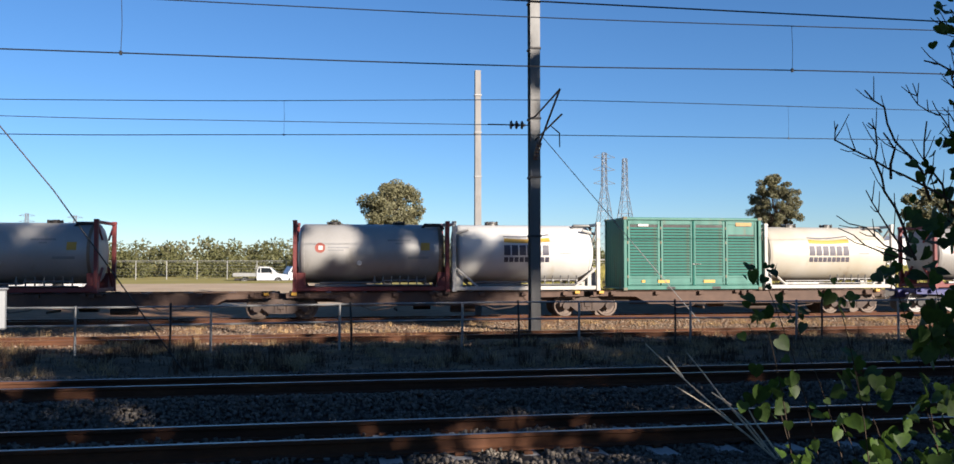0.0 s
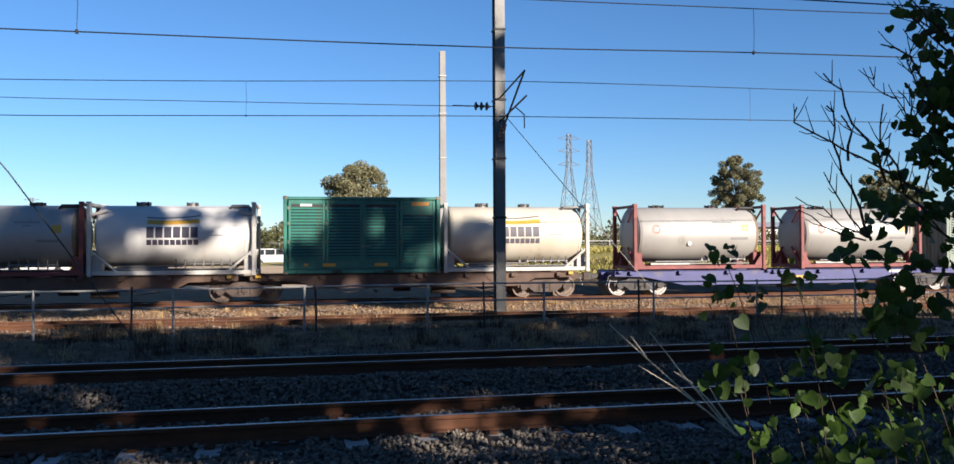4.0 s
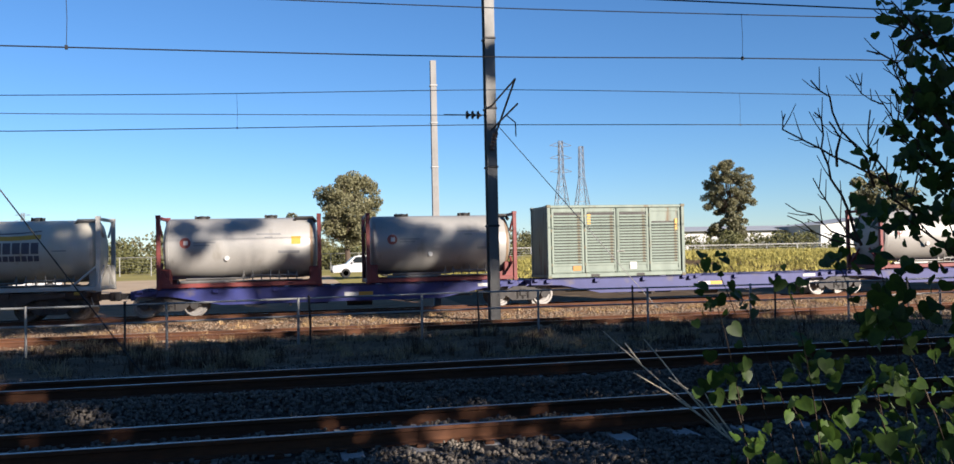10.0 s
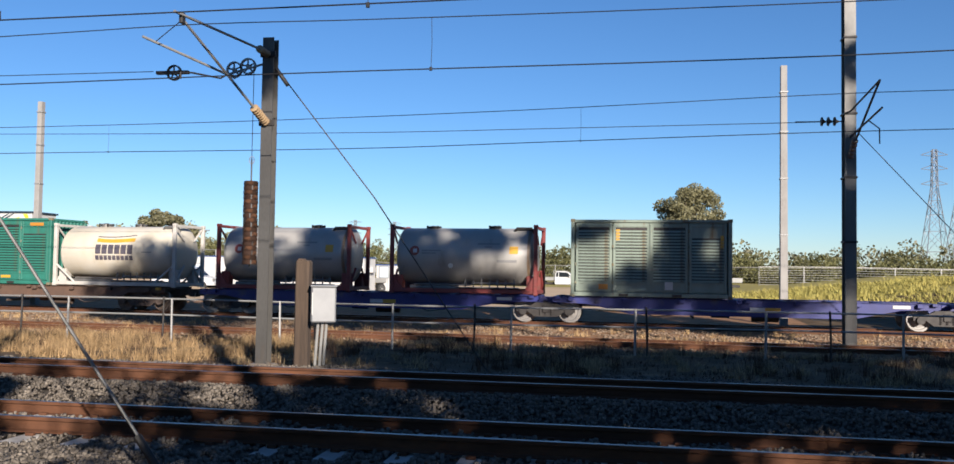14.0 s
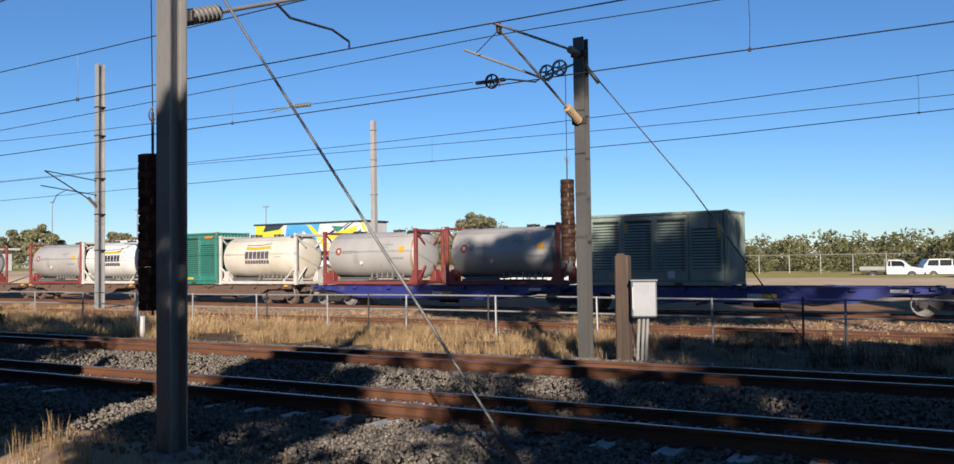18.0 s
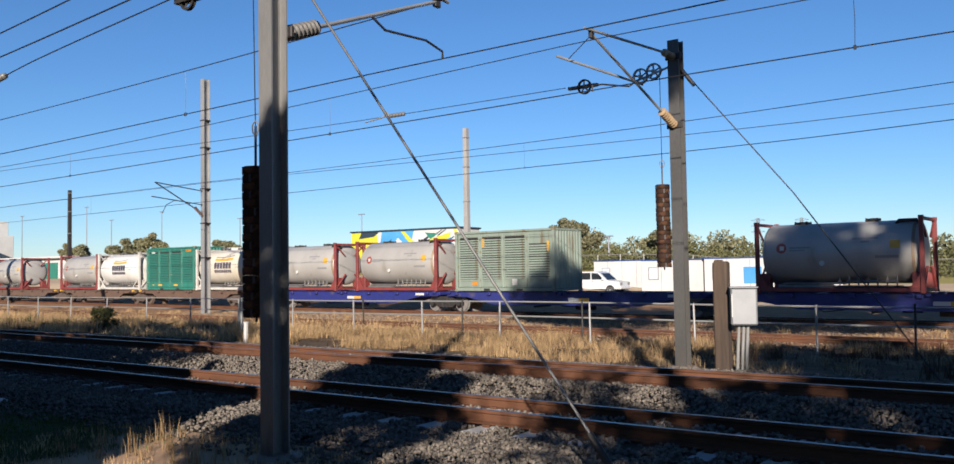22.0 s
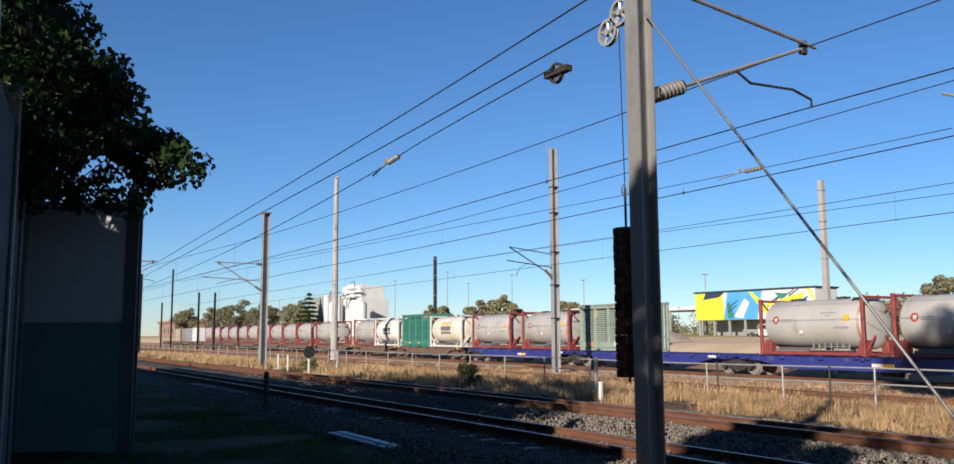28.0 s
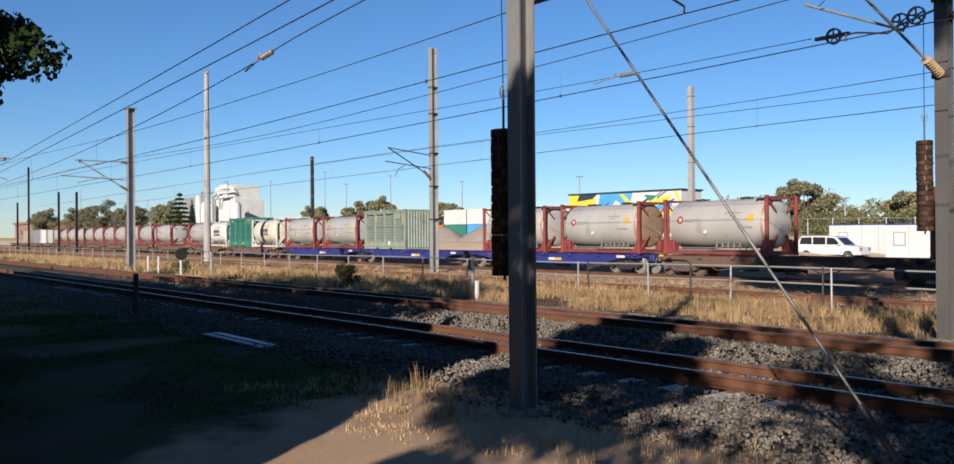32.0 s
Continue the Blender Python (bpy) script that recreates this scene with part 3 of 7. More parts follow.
def build_stones():
    """Loose ballast stones on the two main tracks, each a knobbly block."""
    rng = np.random.default_rng(4)
    pos = []
    while len(pos) < 95000:
        x = -3 + rng.normal() * 13
        if not -42 < x < 15:
            continue
        y = rng.uniform(5.6, 14.9)
        if y < 6.7 and rng.random() > (y - 5.4) / 1.4:
            continue
        if rng.random() < 0.25 and x < -18:
            continue
        for yc in (Y1, Y2):
            d = abs(abs(y - yc) - GAUGE / 2 - 0.035)
            if d < 0.06:
                break
            ph = 0.80 if yc == Y1 else 0.55
            if abs(y - yc) < 1.06 and abs((x - ph + 0.3425) % 0.685 - 0.3425) < 0.15 and rng.random() < 0.97:
                break
        else:
            pos.append((x, y))
    pos = np.array(pos)
    z = np.array([land(x, y) for x, y in pos])
    n = len(pos)
    cube = np.array([[a, b, c] for c in (-1, 1) for b in (-1, 1) for a in (-1, 1)], float)
    size = rng.uniform(0.012, 0.029, (n, 1, 1)) * rng.uniform(0.6, 1.3, (n, 1, 3))
    v = cube[None] * rng.uniform(0.45, 1.0, (n, 8, 3)) * size
    a, b = rng.uniform(0, 6.28, n), rng.uniform(-0.9, 0.9, n)
    ca, sa, cb, sb = np.cos(a)[:, None], np.sin(a)[:, None], np.cos(b)[:, None], np.sin(b)[:, None]
    x1 = v[..., 0] * ca - v[..., 1] * sa
    y1 = v[..., 0] * sa + v[..., 1] * ca
    y2, z2 = y1 * cb - v[..., 2] * sb, y1 * sb + v[..., 2] * cb
    lift = rng.uniform(0.0, 0.045, n)
    # heaped shoulders
    heap = 0.06 * np.exp(-((pos[:, 1] - 6.9) / 0.5) ** 2) + 0.05 * np.exp(-((pos[:, 1] - 11.1) / 0.45) ** 2)
    v = np.stack([x1 + pos[:, :1], y2 + pos[:, 1:], z2 + (z + lift + heap)[:, None]], -1).reshape(-1, 3)
    f = np.array([(0, 2, 3, 1), (4, 5, 7, 6), (0, 1, 5, 4), (2, 6, 7, 3), (0, 4, 6, 2), (1, 3, 7, 5)])
    f = (f[None] + 8 * np.arange(n)[:, None, None]).reshape(-1, 4)
    tagged(new("ballast_stones", mesh_np("ballast_stones", v, f, "stone")), "loose grey crushed-stone ballast round the rails", "ballast", kind="stuff")


build_stones()


def build_yard_stones():
    """Loose brown stones and clods on the dirt between the yard tracks."""
    rng = np.random.default_rng(9)
    n = 42000
    x = rng.uniform(-45, 30, n)
    y = rng.uniform(21.8, 33.4, n) + np.array([0.8 * bend(a) for a in x])
    keep = np.array([noise.noise((a * 0.5, b * 1.6, 2.0)) > -0.25 for a, b in zip(x, y)])
    x, y = x[keep], y[keep]
    n = len(x)
    z = np.array([land(a, b) for a, b in zip(x, y)]) + 0.012
    oct8 = np.array([[1, 0, 0], [-1, 0, 0], [0, 1, 0], [0, -1, 0], [0, 0, 1], [0, 0, -1]], float)
    v = oct8[None] * rng.uniform(0.6, 1.2, (n, 6, 1)) * (rng.uniform(0.15, 1.0, (n, 1, 1)) ** 2 * 0.055 + 0.015) * np.array([1.2, 1.0, 0.75])
    v = v + rng.normal(0, 0.006, v.shape) + np.stack([x, y, z], -1)[:, None]
    f = np.array([(0, 2, 4), (2, 1, 4), (1, 3, 4), (3, 0, 4), (2, 0, 5), (1, 2, 5), (3, 1, 5), (0, 3, 5)])
    f = (f[None] + 6 * np.arange(n)[:, None, None]).reshape(-1, 3)
    tagged(new("yard_stones", mesh_np("yard_stones", v.reshape(-1, 3), f, "yard_stone")), "loose brown stones on the dirt between the yard tracks", "stones", kind="stuff")


build_yard_stones()


def blades(name, label, mat, area, n, h0, h1, seed, lean=0.5, clump=0.5, width=0.006, patch=0.25, bare=-0.25):
    """Grass as thin bent blades in tufts; area gives x0, x1, y0, y1."""
    rng = np.random.default_rng(seed)
    x0, x1, y0, y1 = area
    m = max(1, int(n * 0.06))
    cx, cy = rng.uniform(x0, x1, m), rng.uniform(y0, y1, m)
    ok = np.array([noise.noise((a * patch, b * patch, seed)) > bare for a, b in zip(cx, cy)])
    cx, cy = cx[ok], cy[ok]
    tall = rng.uniform(0.4, 1.0, len(cx)) ** 1.5
    i = rng.integers(0, len(cx), n)
    r = np.abs(rng.normal(0, clump * 0.35, n))
    a = rng.uniform(0, 6.283, n)
    x, y = cx[i] + r * np.cos(a), cy[i] + r * np.sin(a)
    z = np.array([land(p, q) for p, q in zip(cx, cy)])[i] - 0.02
    h = (h0 + (h1 - h0) * rng.random(n)) * tall[i]
    d = rng.uniform(0, 6.283, n)
    l = h * lean * rng.random(n)
    w = width * rng.uniform(0.7, 1.6, n)
    px, py = -np.sin(d) * w, np.cos(d) * w
    ux, uy = np.cos(d) * l, np.sin(d) * l
    v = np.empty((n, 5, 3))
    v[:, 0] = np.stack([x - px, y - py, z], -1)
    v[:, 1] = np.stack([x + px, y + py, z], -1)
    v[:, 2] = np.stack([x + px * 0.7 + ux * 0.35, y + py * 0.7 + uy * 0.35, z + h * 0.6], -1)
    v[:, 3] = np.stack([x - px * 0.7 + ux * 0.35, y - py * 0.7 + uy * 0.35, z + h * 0.6], -1)
    v[:, 4] = np.stack([x + ux, y + uy, z + h], -1)
    o = 5 * np.arange(n)[:, None]
    f = np.concatenate([o + np.array([[0, 1, 2]]), o + np.array([[0, 2, 3]]), o + np.array([[3, 2, 4]])])
    tagged(new(name, mesh_np(name, v.reshape(-1, 3), f, mat)), label, "grass", kind="stuff")


blades("dry_grass", "dry straw-coloured grass tufts along the pipe fence", "straw", (-22, -7, 14.9, 23.4), 40000, 0.06, 0.48, 1, clump=0.30, width=0.0045, patch=0.5, lean=1.7, bare=-0.05)
# duller copy of the straw: tree shade put into the blades' tone
blades("dry_grass", "thin dry brown grass along the pipe fence, toned down for shade", "dead_grass_shaded", (-7.5, 20, 14.9, 23.4), 26000, 0.05, 0.34, 21, clump=0.28, width=0.004, patch=0.6, lean=1.9, bare=0.05)
blades("dead_weeds", "brown dead weed stalks along the pipe fence", "dead_weed", (-60, 18, 15.2, 22.5), 16000, 0.15, 0.62, 14, clump=0.3, width=0.0045, patch=0.4, lean=0.9, bare=0.0)
blades("dead_weeds", "low tangle of brown dead grass along the line", "dead_weed", (-24, 18, 14.9, 23.0), 24000, 0.04, 0.22, 15, clump=0.5, width=0.006, patch=0.6, lean=2.2)
blades("dry_grass", "dry straw-coloured grass along the far stretch of the fence", "straw", (-110, -19, 14.9, 24.5), 110000, 0.10, 0.62, 8, clump=0.6, width=0.008, patch=0.35, lean=1.9, bare=-0.12)
blades("dry_grass", "sparse dry grass in the yard beside the rusty track", "straw", (-70, 40, 22.8, 33.0), 42000, 0.05, 0.34, 2, clump=0.34, width=0.006, lean=1.3, patch=0.8, bare=0.05)
blades("green_weeds", "green weeds in the dry grass along the line", "green_grass", (-95, -28, 15.2, 18.5), 5000, 0.15, 0.5, 3, clump=0.6, width=0.012, patch=0.6)
blades("verge_grass", "short dry grass and weeds round the mast footing", "straw", (-10.2, -3.5, 3.9, 6.3), 11000, 0.02, 0.13, 4, clump=0.3, width=0.003, patch=0.9)
blades("verge_weeds", "small dry weeds beside the mast footing", "straw", (-9.0, -6.6, 4.6, 5.9), 900, 0.08, 0.42, 5, clump=0.14, width=0.003, patch=1.2)
blades("lawn_grass", "short green grass in the shade of the barrier", "green_grass", (-22, -8.5, 1.0, 5.9), 90000, 0.02, 0.10, 6, clump=0.5, width=0.004, lean=1.3, patch=0.5, bare=-0.1)
blades("lawn_grass", "short green grass along the foot of the line", "green_grass", (-50, -20, 1.0, 5.9), 40000, 0.03, 0.09, 9, clump=1.2, width=0.010, lean=1.2)
blades("field_grass", "long yellow-green grass on the rise behind the wagons", "field_grass", (8, 70, 47, 66), 80000, 0.15, 0.5, 7, clump=2.5, width=0.03, patch=0.1, lean=1.5)


# ---- pipe fence ----
def build_fence():
    yf, top = 21.0, 0.72
    t = thing("pipe_fence", "low galvanised pipe fence with two rails in dry grass", "fence")
    for z in (top, top - 0.42):
        part("fence_rail", Geo().tube([(x, yf, z + 0.02 * math.sin(x * 0.35)) for x in np.arange(-200, 60, 1.5)], 0.024, 6), "galv_light", t, smooth=True)
    gp = Geo().tube([(0, 0, -1.2), (0, 0, 0.0)], 0.03, 8)
    gp.tube([(0, 0, 0.0), (0, 0, 0.02)], 0.034, 8)
    me = gp.mesh("fence_post", "galv", True)
    gd = Geo().tube([(0, 0, -1.2), (0.01, 0, -0.6), (0, 0, 0.07)], 0.026, 8)
    md = gd.mesh("fence_post", "dark_steel", True)
    for k in range(-64, 20):
        part("fence_post", me, None, t).matrix_local = pose(-2.5 + 3.0 * k, yf, top, random.uniform(-1, 1), random.uniform(-1, 1))
    for k in range(-6, 8):
        part("brace_post", md, None, t, "dark leaning steel post").matrix_local = pose(0.75 + 4.15 * k, yf - 0.06, top, 0, random.uniform(-3, 3))


build_fence()


# ---- overhead line masts ----
def hbeam(g, w, d, z0, z1, tf=0.018, tw=0.012):
    """An H-section upright, flanges facing y; w along x, d along y."""
    a, b = w / 2, d / 2
    o = [(-a, -b), (a, -b), (a, -b + tf), (tw / 2, -b + tf), (tw / 2, b - tf), (a, b - tf), (a, b), (-a, b), (-a, b - tf), (-tw / 2, b - tf), (-tw / 2, -b + tf), (-a, -b + tf)]
    n = len(o)
    vs = [(x, y, z) for z in (z0, z1) for x, y in o]
    fs = [(i, (i + 1) % n, (i + 1) % n + n, i + n) for i in range(n)]
    fs += [(0, 1, 2, 11), (3, 4, 9, 10), (5, 6, 7, 8), (12, 23, 14, 13), (15, 22, 21, 16), (17, 20, 19, 18)]
    return g.add(vs, fs)


def ribbed(g, p, q, r, n=8):
    """A ribbed insulator from p to q."""
    p, q = Vector(p), Vector(q)
    pts, rs = [], []
    for i in range(n):
        for f, k in ((0.0, 0.55), (0.25, 1.0), (0.6, 1.0), (0.85, 0.55)):
            pts.append(p.lerp(q, (i + f) / n))
            rs.append(r * k)
    return g.tube(pts, rs, 10)


def mast(x, y, base, top, label, mat="galv", w=0.24, d=0.27, footing=True):
    t = thing("catenary_mast", label, "mast", pose(x, y, 0), "overhead line masts")
    part("post", hbeam(Geo(), w, d, base - 0.3, top), mat, t)
    if footing:
        part("footing", Geo().lathe([(base - 0.5, 0.30), (base - 0.02, 0.29), (base + 0.02, 0.26), (base + 0.035, 0.15)], "z", 14), "dirty_concrete", t, "dirty concrete footing")
    return t


def cantilever(t, s, zt, zb, reach, dx, contact, cat, r=0.024, insul="grey_insulator"):
    """Tube bracket towards side s of y: tie at zt, strut from zb, steady arm to the contact wire."""
    tip = (dx, s * reach, zt + 0.02)
    part("tie_tube", Geo().tube([(0, s * 0.5, zt), (dx, s * (reach + 0.25), zt + 0.03)], r, 8), "galv", t, smooth=True)
    part("tie_insulator", ribbed(Geo(), (0, s * 0.16, zt - 0.01), (0, s * 0.52, zt), 0.075), insul, t, "ribbed insulator", True)
    a, b = Vector((0, s * 0.14, zb)), Vector((dx, s * reach, zt - 0.02))
    k = a.lerp(b, 0.17)
    part("strut_tube", Geo().tube([k, b], r, 8), "galv", t, smooth=True)
    part("strut_insulator", ribbed(Geo(), a, k, 0.085), insul, t, "ribbed insulator", True)
    h = a.lerp(b, 0.5)
    part("steady_arm", Geo().tube([h, h + Vector((0, s * 0.25, -0.12)), (dx, s * (contact - 0.35), cat + 0.18), (dx, s * contact, cat + 0.10), (dx, s * contact, cat)], 0.016, 6), "dark_steel", t, smooth=True)
    part("wire_clamp", Geo().cbox(dx - 0.03, dx + 0.03, s * reach - 0.06, s * reach + 0.06, zt - 0.1, zt + 0.08, 0.01), "dark_steel", t)
    for z in (zt, zb):
        part("bracket_plate", Geo().cbox(-0.15, 0.15, s * 0.125 - 0.02, s * 0.125 + 0.03, z - 0.06, z + 0.06, 0.01), "dark_steel", t)


def pulley(g, at, r, axis="y"):
    """A spoked wheel with a grooved rim."""
    rim = [(-0.025, r * 0.80), (-0.025, r), (-0.012, r), (-0.006, r * 0.92), (0.006, r * 0.92), (0.012, r), (0.025, r), (0.025, r * 0.80), (-0.025, r * 0.80)]
    g.lathe(rim, axis, 22, at)
    del g.f[-2:], g.mi[-2:]
    g.lathe([(-0.035, r * 0.08), (-0.035, r * 0.25), (0.035, r * 0.25), (0.035, r * 0.08)], axis, 12, at)
    for k in range(5):
        c, q = math.cos(1.2566 * k + 0.4), math.sin(1.2566 * k + 0.4)
        g.tube([(at[0] + f * r * c, at[1], at[2] + f * r * q) for f in (0.2, 0.85)], r * 0.11, 4)


def weights(t, x, y, z0, z1, r):
    """A stack of round slotted weights on a rod, hung from the pulleys."""
    n = 18
    h = (z1 - z0) / n
    part("weight_rod", Geo().tube([(x, y, z0 - 0.05), (x, y, z1 + 0.42)], 0.014, 6), "dark_steel", t)
    g = Geo()
    g.lathe([(0, r * 0.985), (0.004, r), (h * 0.86, r), (h * 0.88, r * 0.9), (h - 0.001, r * 0.9)], "z", 28)
    # no cut: a black strip paints the shade inside the slot
    g.k = 1
    g.box(-0.011, 0.011, -r * 1.006, -r * 0.6, 0.004, h - 0.004)
    me = g.mesh("weight", ["rust_plate", "sign_black"], True)
    rng = random.Random(int(z0 * 100))
    for i in range(n):
        part("weight", me, None, t, "rusty cast weight").matrix_local = pose(x + rng.uniform(-0.005, 0.005), y, z0 + i * h, 0, 0, 35 * (-1) ** i + rng.uniform(-14, 14))
    g = Geo()
    g.tube([(x + 0.05 * math.cos(a), y, z1 + 0.40 + 0.07 * math.sin(a)) for a in np.linspace(0, 6.28, 14)], 0.008, 5)
    part("shackle", g, "galv_light", t)


def build_near_masts():
    # near tension mast
    t = mast(-6.70, 5.76, -0.12, 6.0, "weathered steel overhead line mast with rusty balance weights", "galv_worn", w=0.19, d=0.21)
    cantilever(t, 1, 5.34, 4.12, 3.25, -0.48, 3.36, 4.56)
    weights(t, -0.31, 0.03, 1.25, 2.78, 0.135)
    for px, pz in ((-0.50, 4.94), (-0.30, 5.10)):
        g = Geo()
        pulley(g, (px, 0.02, pz), 0.15)
        part("pulley", g, "galv_light", t, "pale pulley wheel", True)
    part("pulley_arm", Geo().box(-0.62, 0.0, -0.03, -0.012, -0.025, 0.025, pose(0, 0.06, 5.34, 0, -38, 0)), "galv", t)
    g = Geo().tube([(-0.31, 0.03, 3.18), (-0.33, 0.02, 4.98)], 0.006, 5)
    part("weight_rope", g, "wire", t)
    g = Geo()
    pulley(g, (-1.75, 0.25, 4.86), 0.13)
    g.box(-1.95, -1.5, 0.20, 0.30, 4.83, 4.90)
    part("yoke_pulley", g, "dark_steel", t, "yoke with one spoked pulley", True)
    part("stay_rod", Geo().tube([(0.08, 0, 4.98), (1.9, 0, 2.58), (3.65, 0, 0.27)], [0.012, 0.012, 0.012], 6), "galv_mid", t, "steel stay wire", True)
    part("stay_turnbuckle", Geo().tube([(3.5, 0, 0.46), (3.95, 0, -0.14)], 0.03, 8), "dark_steel", t, smooth=True)
    # its partner across the line
    t = mast(-6.45, 15.35, -0.2, 5.98, "weathered steel overhead line mast with hanging weights beyond the tracks", "galv_dark", w=0.22, d=0.24)
    cantilever(t, -1, 5.66, 4.35, 2.55, -0.42, 2.55, 4.66, insul="cream_insulator")
    part("register_tube", Geo().tube([(-0.2, -1.05, 5.0), (-1.08, -2.6, 5.36)], 0.024, 8), "galv", t, smooth=True)
    part("drop_wire", Geo().tube([(-0.42, -2.5, 5.66), (-0.9, -2.5, 5.3)], 0.008, 5), "wire", t)
    weights(t, -0.33, 0.0, 1.68, 3.26, 0.135)
    for px, pz in ((-0.72, 5.40), (-0.44, 5.46)):
        g = Geo()
        pulley(g, (px, -0.02, pz), 0.16)
        part("pulley", g, "galv_light", t, "pale pulley wheel", True)
    part("pulley_arm", Geo().box(-0.85, 0.0, -0.05, -0.03, -0.02, 0.02, pose(0, 0, 5.52, 0, -14, 0)), "galv", t)
    part("weight_rope", Geo().tube([(-0.33, 0, 3.6), (-0.33, 0, 5.42)], 0.007, 5), "wire", t)
    g = Geo()
    pulley(g, (-1.75, -0.4, 5.28), 0.15)
    g.box(-2.1, -1.45, -0.45, -0.37, 5.25, 5.31)
    part("yoke_pulley", g, "dark_steel", t, "yoke with one spoked pulley", True)
    part("stay_insulator", Geo().tube([(0.12, 0, 5.4), (0.36, 0, 5.08)], 0.04, 8), "dark_steel", t)
    part("stay_rod", Geo().tube([(0.12, 0, 5.42), (2.1, 0, 2.95), (4.35, 0, -0.3)], 0.012, 6), "dark_steel", t, "steel stay wire", True)


build_near_masts()


def build_masts():
    # row between the yard tracks
    for i, (x, y, top, arms) in enumerate(((7.13, 28.3, 13.2, 1), (-41.98, 30.9, 13.07, 2), (-139, 35.6, 8.6, 0), (-152, 36.2, 9.2, 0), (-178, 37.2, 15.0, 0), (-191, 37.9, 8.8, 0))):
        # first mast: tree shade is put into its tone, galv_mid for galv
        t = mast(x, y, -0.6, top, "tall weathered steel overhead line mast in the yard" if arms else "distant dark steel mast in the yard", "galv" if arms == 2 else "dark_steel" if not arms else "galv_mid", 0.34 if arms else 0.28, 0.42 if arms else 0.3)
        if arms:
            zt = 6.8 if arms == 2 else 7.0
            for z, reach in ((zt - 0.8, 3.5), (zt, 3.3)):
                part("bracket_tube", Geo().tube([(0, -0.2, z - 0.3), (0.0, -reach, z)], 0.03, 6), "dark_steel", t)
            part("strut", Geo().tube([(0, -0.4, zt - 1.5), (0, -reach, zt)], 0.035, 6), "dark_steel", t)
            part("insulator", ribbed(Geo(), (0, -0.2, zt - 1.75), (0, -0.75, zt - 1.25), 0.1, 5), "porcelain", t, "brown insulator", True)
            part("steady_arm", Geo().tube([(0.05, -2.0, zt - 0.9), (0.15, -2.7, zt - 1.25), (0.1, -2.9, zt - 1.7)], 0.02, 5), "dark_steel", t)
        if arms == 1:
            g = Geo()
            for k in range(3):
                g.lathe([(0, 0.03), (0.02, 0.13), (0.06, 0.15), (0.1, 0.06), (0.17, 0.03)], "x", 12, (-0.85 + 0.19 * k, 0, 6.42))
            part("anchor_insulator", g, "dark_steel", t, "string of three dark disc insulators", True)
            part("anchor_rod", Geo().tube([(-1.6, 0, 6.42), (0, 0, 6.42)], 0.02, 6), "dark_steel", t)
            part("stay_rod", Geo().tube([(0.15, 0, 6.2), (6.2, 0.5, -0.4)], 0.015, 5), "galv", t, "thin stay wire")
        if arms:
            for z in (2.6, 4.6, 6.6, 9.0, 10.6):
                part("band", Geo().cbox(-0.2, 0.2, -0.24, 0.24, z, z + 0.07, 0.01), "dark_steel", t, "steel band")
    # pale poles behind the train
    for x, y, top, c in ((6.89, 38.0, 10.46, "pole_concrete"), (-29.45, 39.5, 9.87, "pole_concrete"), (-76.5, 41.5, 9.6, "dark_steel")):
        t = thing("concrete_pole", "pale square concrete pole behind the goods train" if c == "pole_concrete" else "dark steel pole behind the goods train", "pole", pose(x, y, 0), "yard poles")
        g = Geo()
        a, b = 0.155, 0.125
        g.add([(sx * w, sy * w, z) for z, w in ((-0.8, a), (top, b)) for sx, sy in ((-1, -1), (1, -1), (1, 1), (-1, 1))], [(0, 1, 5, 4), (1, 2, 6, 5), (2, 3, 7, 6), (3, 0, 4, 7), (4, 5, 6, 7), (3, 2, 1, 0)])
        part("post", g, c, t)
        for z in (3.2, 5.6, 7.6, 9.3):
            part("band", Geo().cbox(-0.165, 0.165, -0.165, 0.165, z, z + 0.06, 0.01), "galv", t)
    # masts along the main line
    t = mast(-49.9, 15.5, -0.2, 8.9, "steel overhead line mast with tube brackets over the main line", w=0.36, d=0.36)
    cantilever(t, -1, 5.9, 4.3, 2.6, -0.3, 2.7, 4.6, 0.035)
    part("register_tube", Geo().tube([(0, -0.3, 4.9), (-0.2, -3.6, 5.05)], 0.035, 6), "galv", t)
    part("top_plate", Geo().cbox(-0.4, 0.4, -0.25, 0.25, 8.9, 8.98, 0.01), "galv", t)
    t = mast(-49.5, 5.9, -0.2, 6.2, "steel overhead line mast beyond the concrete barrier")
    cantilever(t, 1, 5.75, 4.3, 3.2, 0.0, 3.3, 4.6, 0.035)
    t = mast(-92, 16.0, -0.2, 8.0, "distant steel mast beside the main line", "dark_steel", 0.36, 0.36)
    cantilever(t, -1, 5.9, 4.3, 2.9, 0.0, 3.1, 4.6, 0.04)
    t = mast(-92, 5.9, -0.2, 8.0, "distant steel mast beside the main line", "dark_steel", 0.36, 0.36)
    cantilever(t, 1, 5.9, 4.3, 3.1, 0.0, 3.2, 4.6, 0.04)
    # tall yard light
    t = thing("light_pole", "tall pale tapered yard light pole", "pole", pose(-74.8, 30.0, 0))
    part("post", Geo().tube([(0, 0, -0.6), (0, 0, 16.3)], [0.34, 0.2], 10), "pole_concrete", t, smooth=True)
    part("crossarm", Geo().cbox(-0.5, 0.5, -0.12, 0.12, 16.3, 16.5, 0.02), "galv", t)


build_masts()


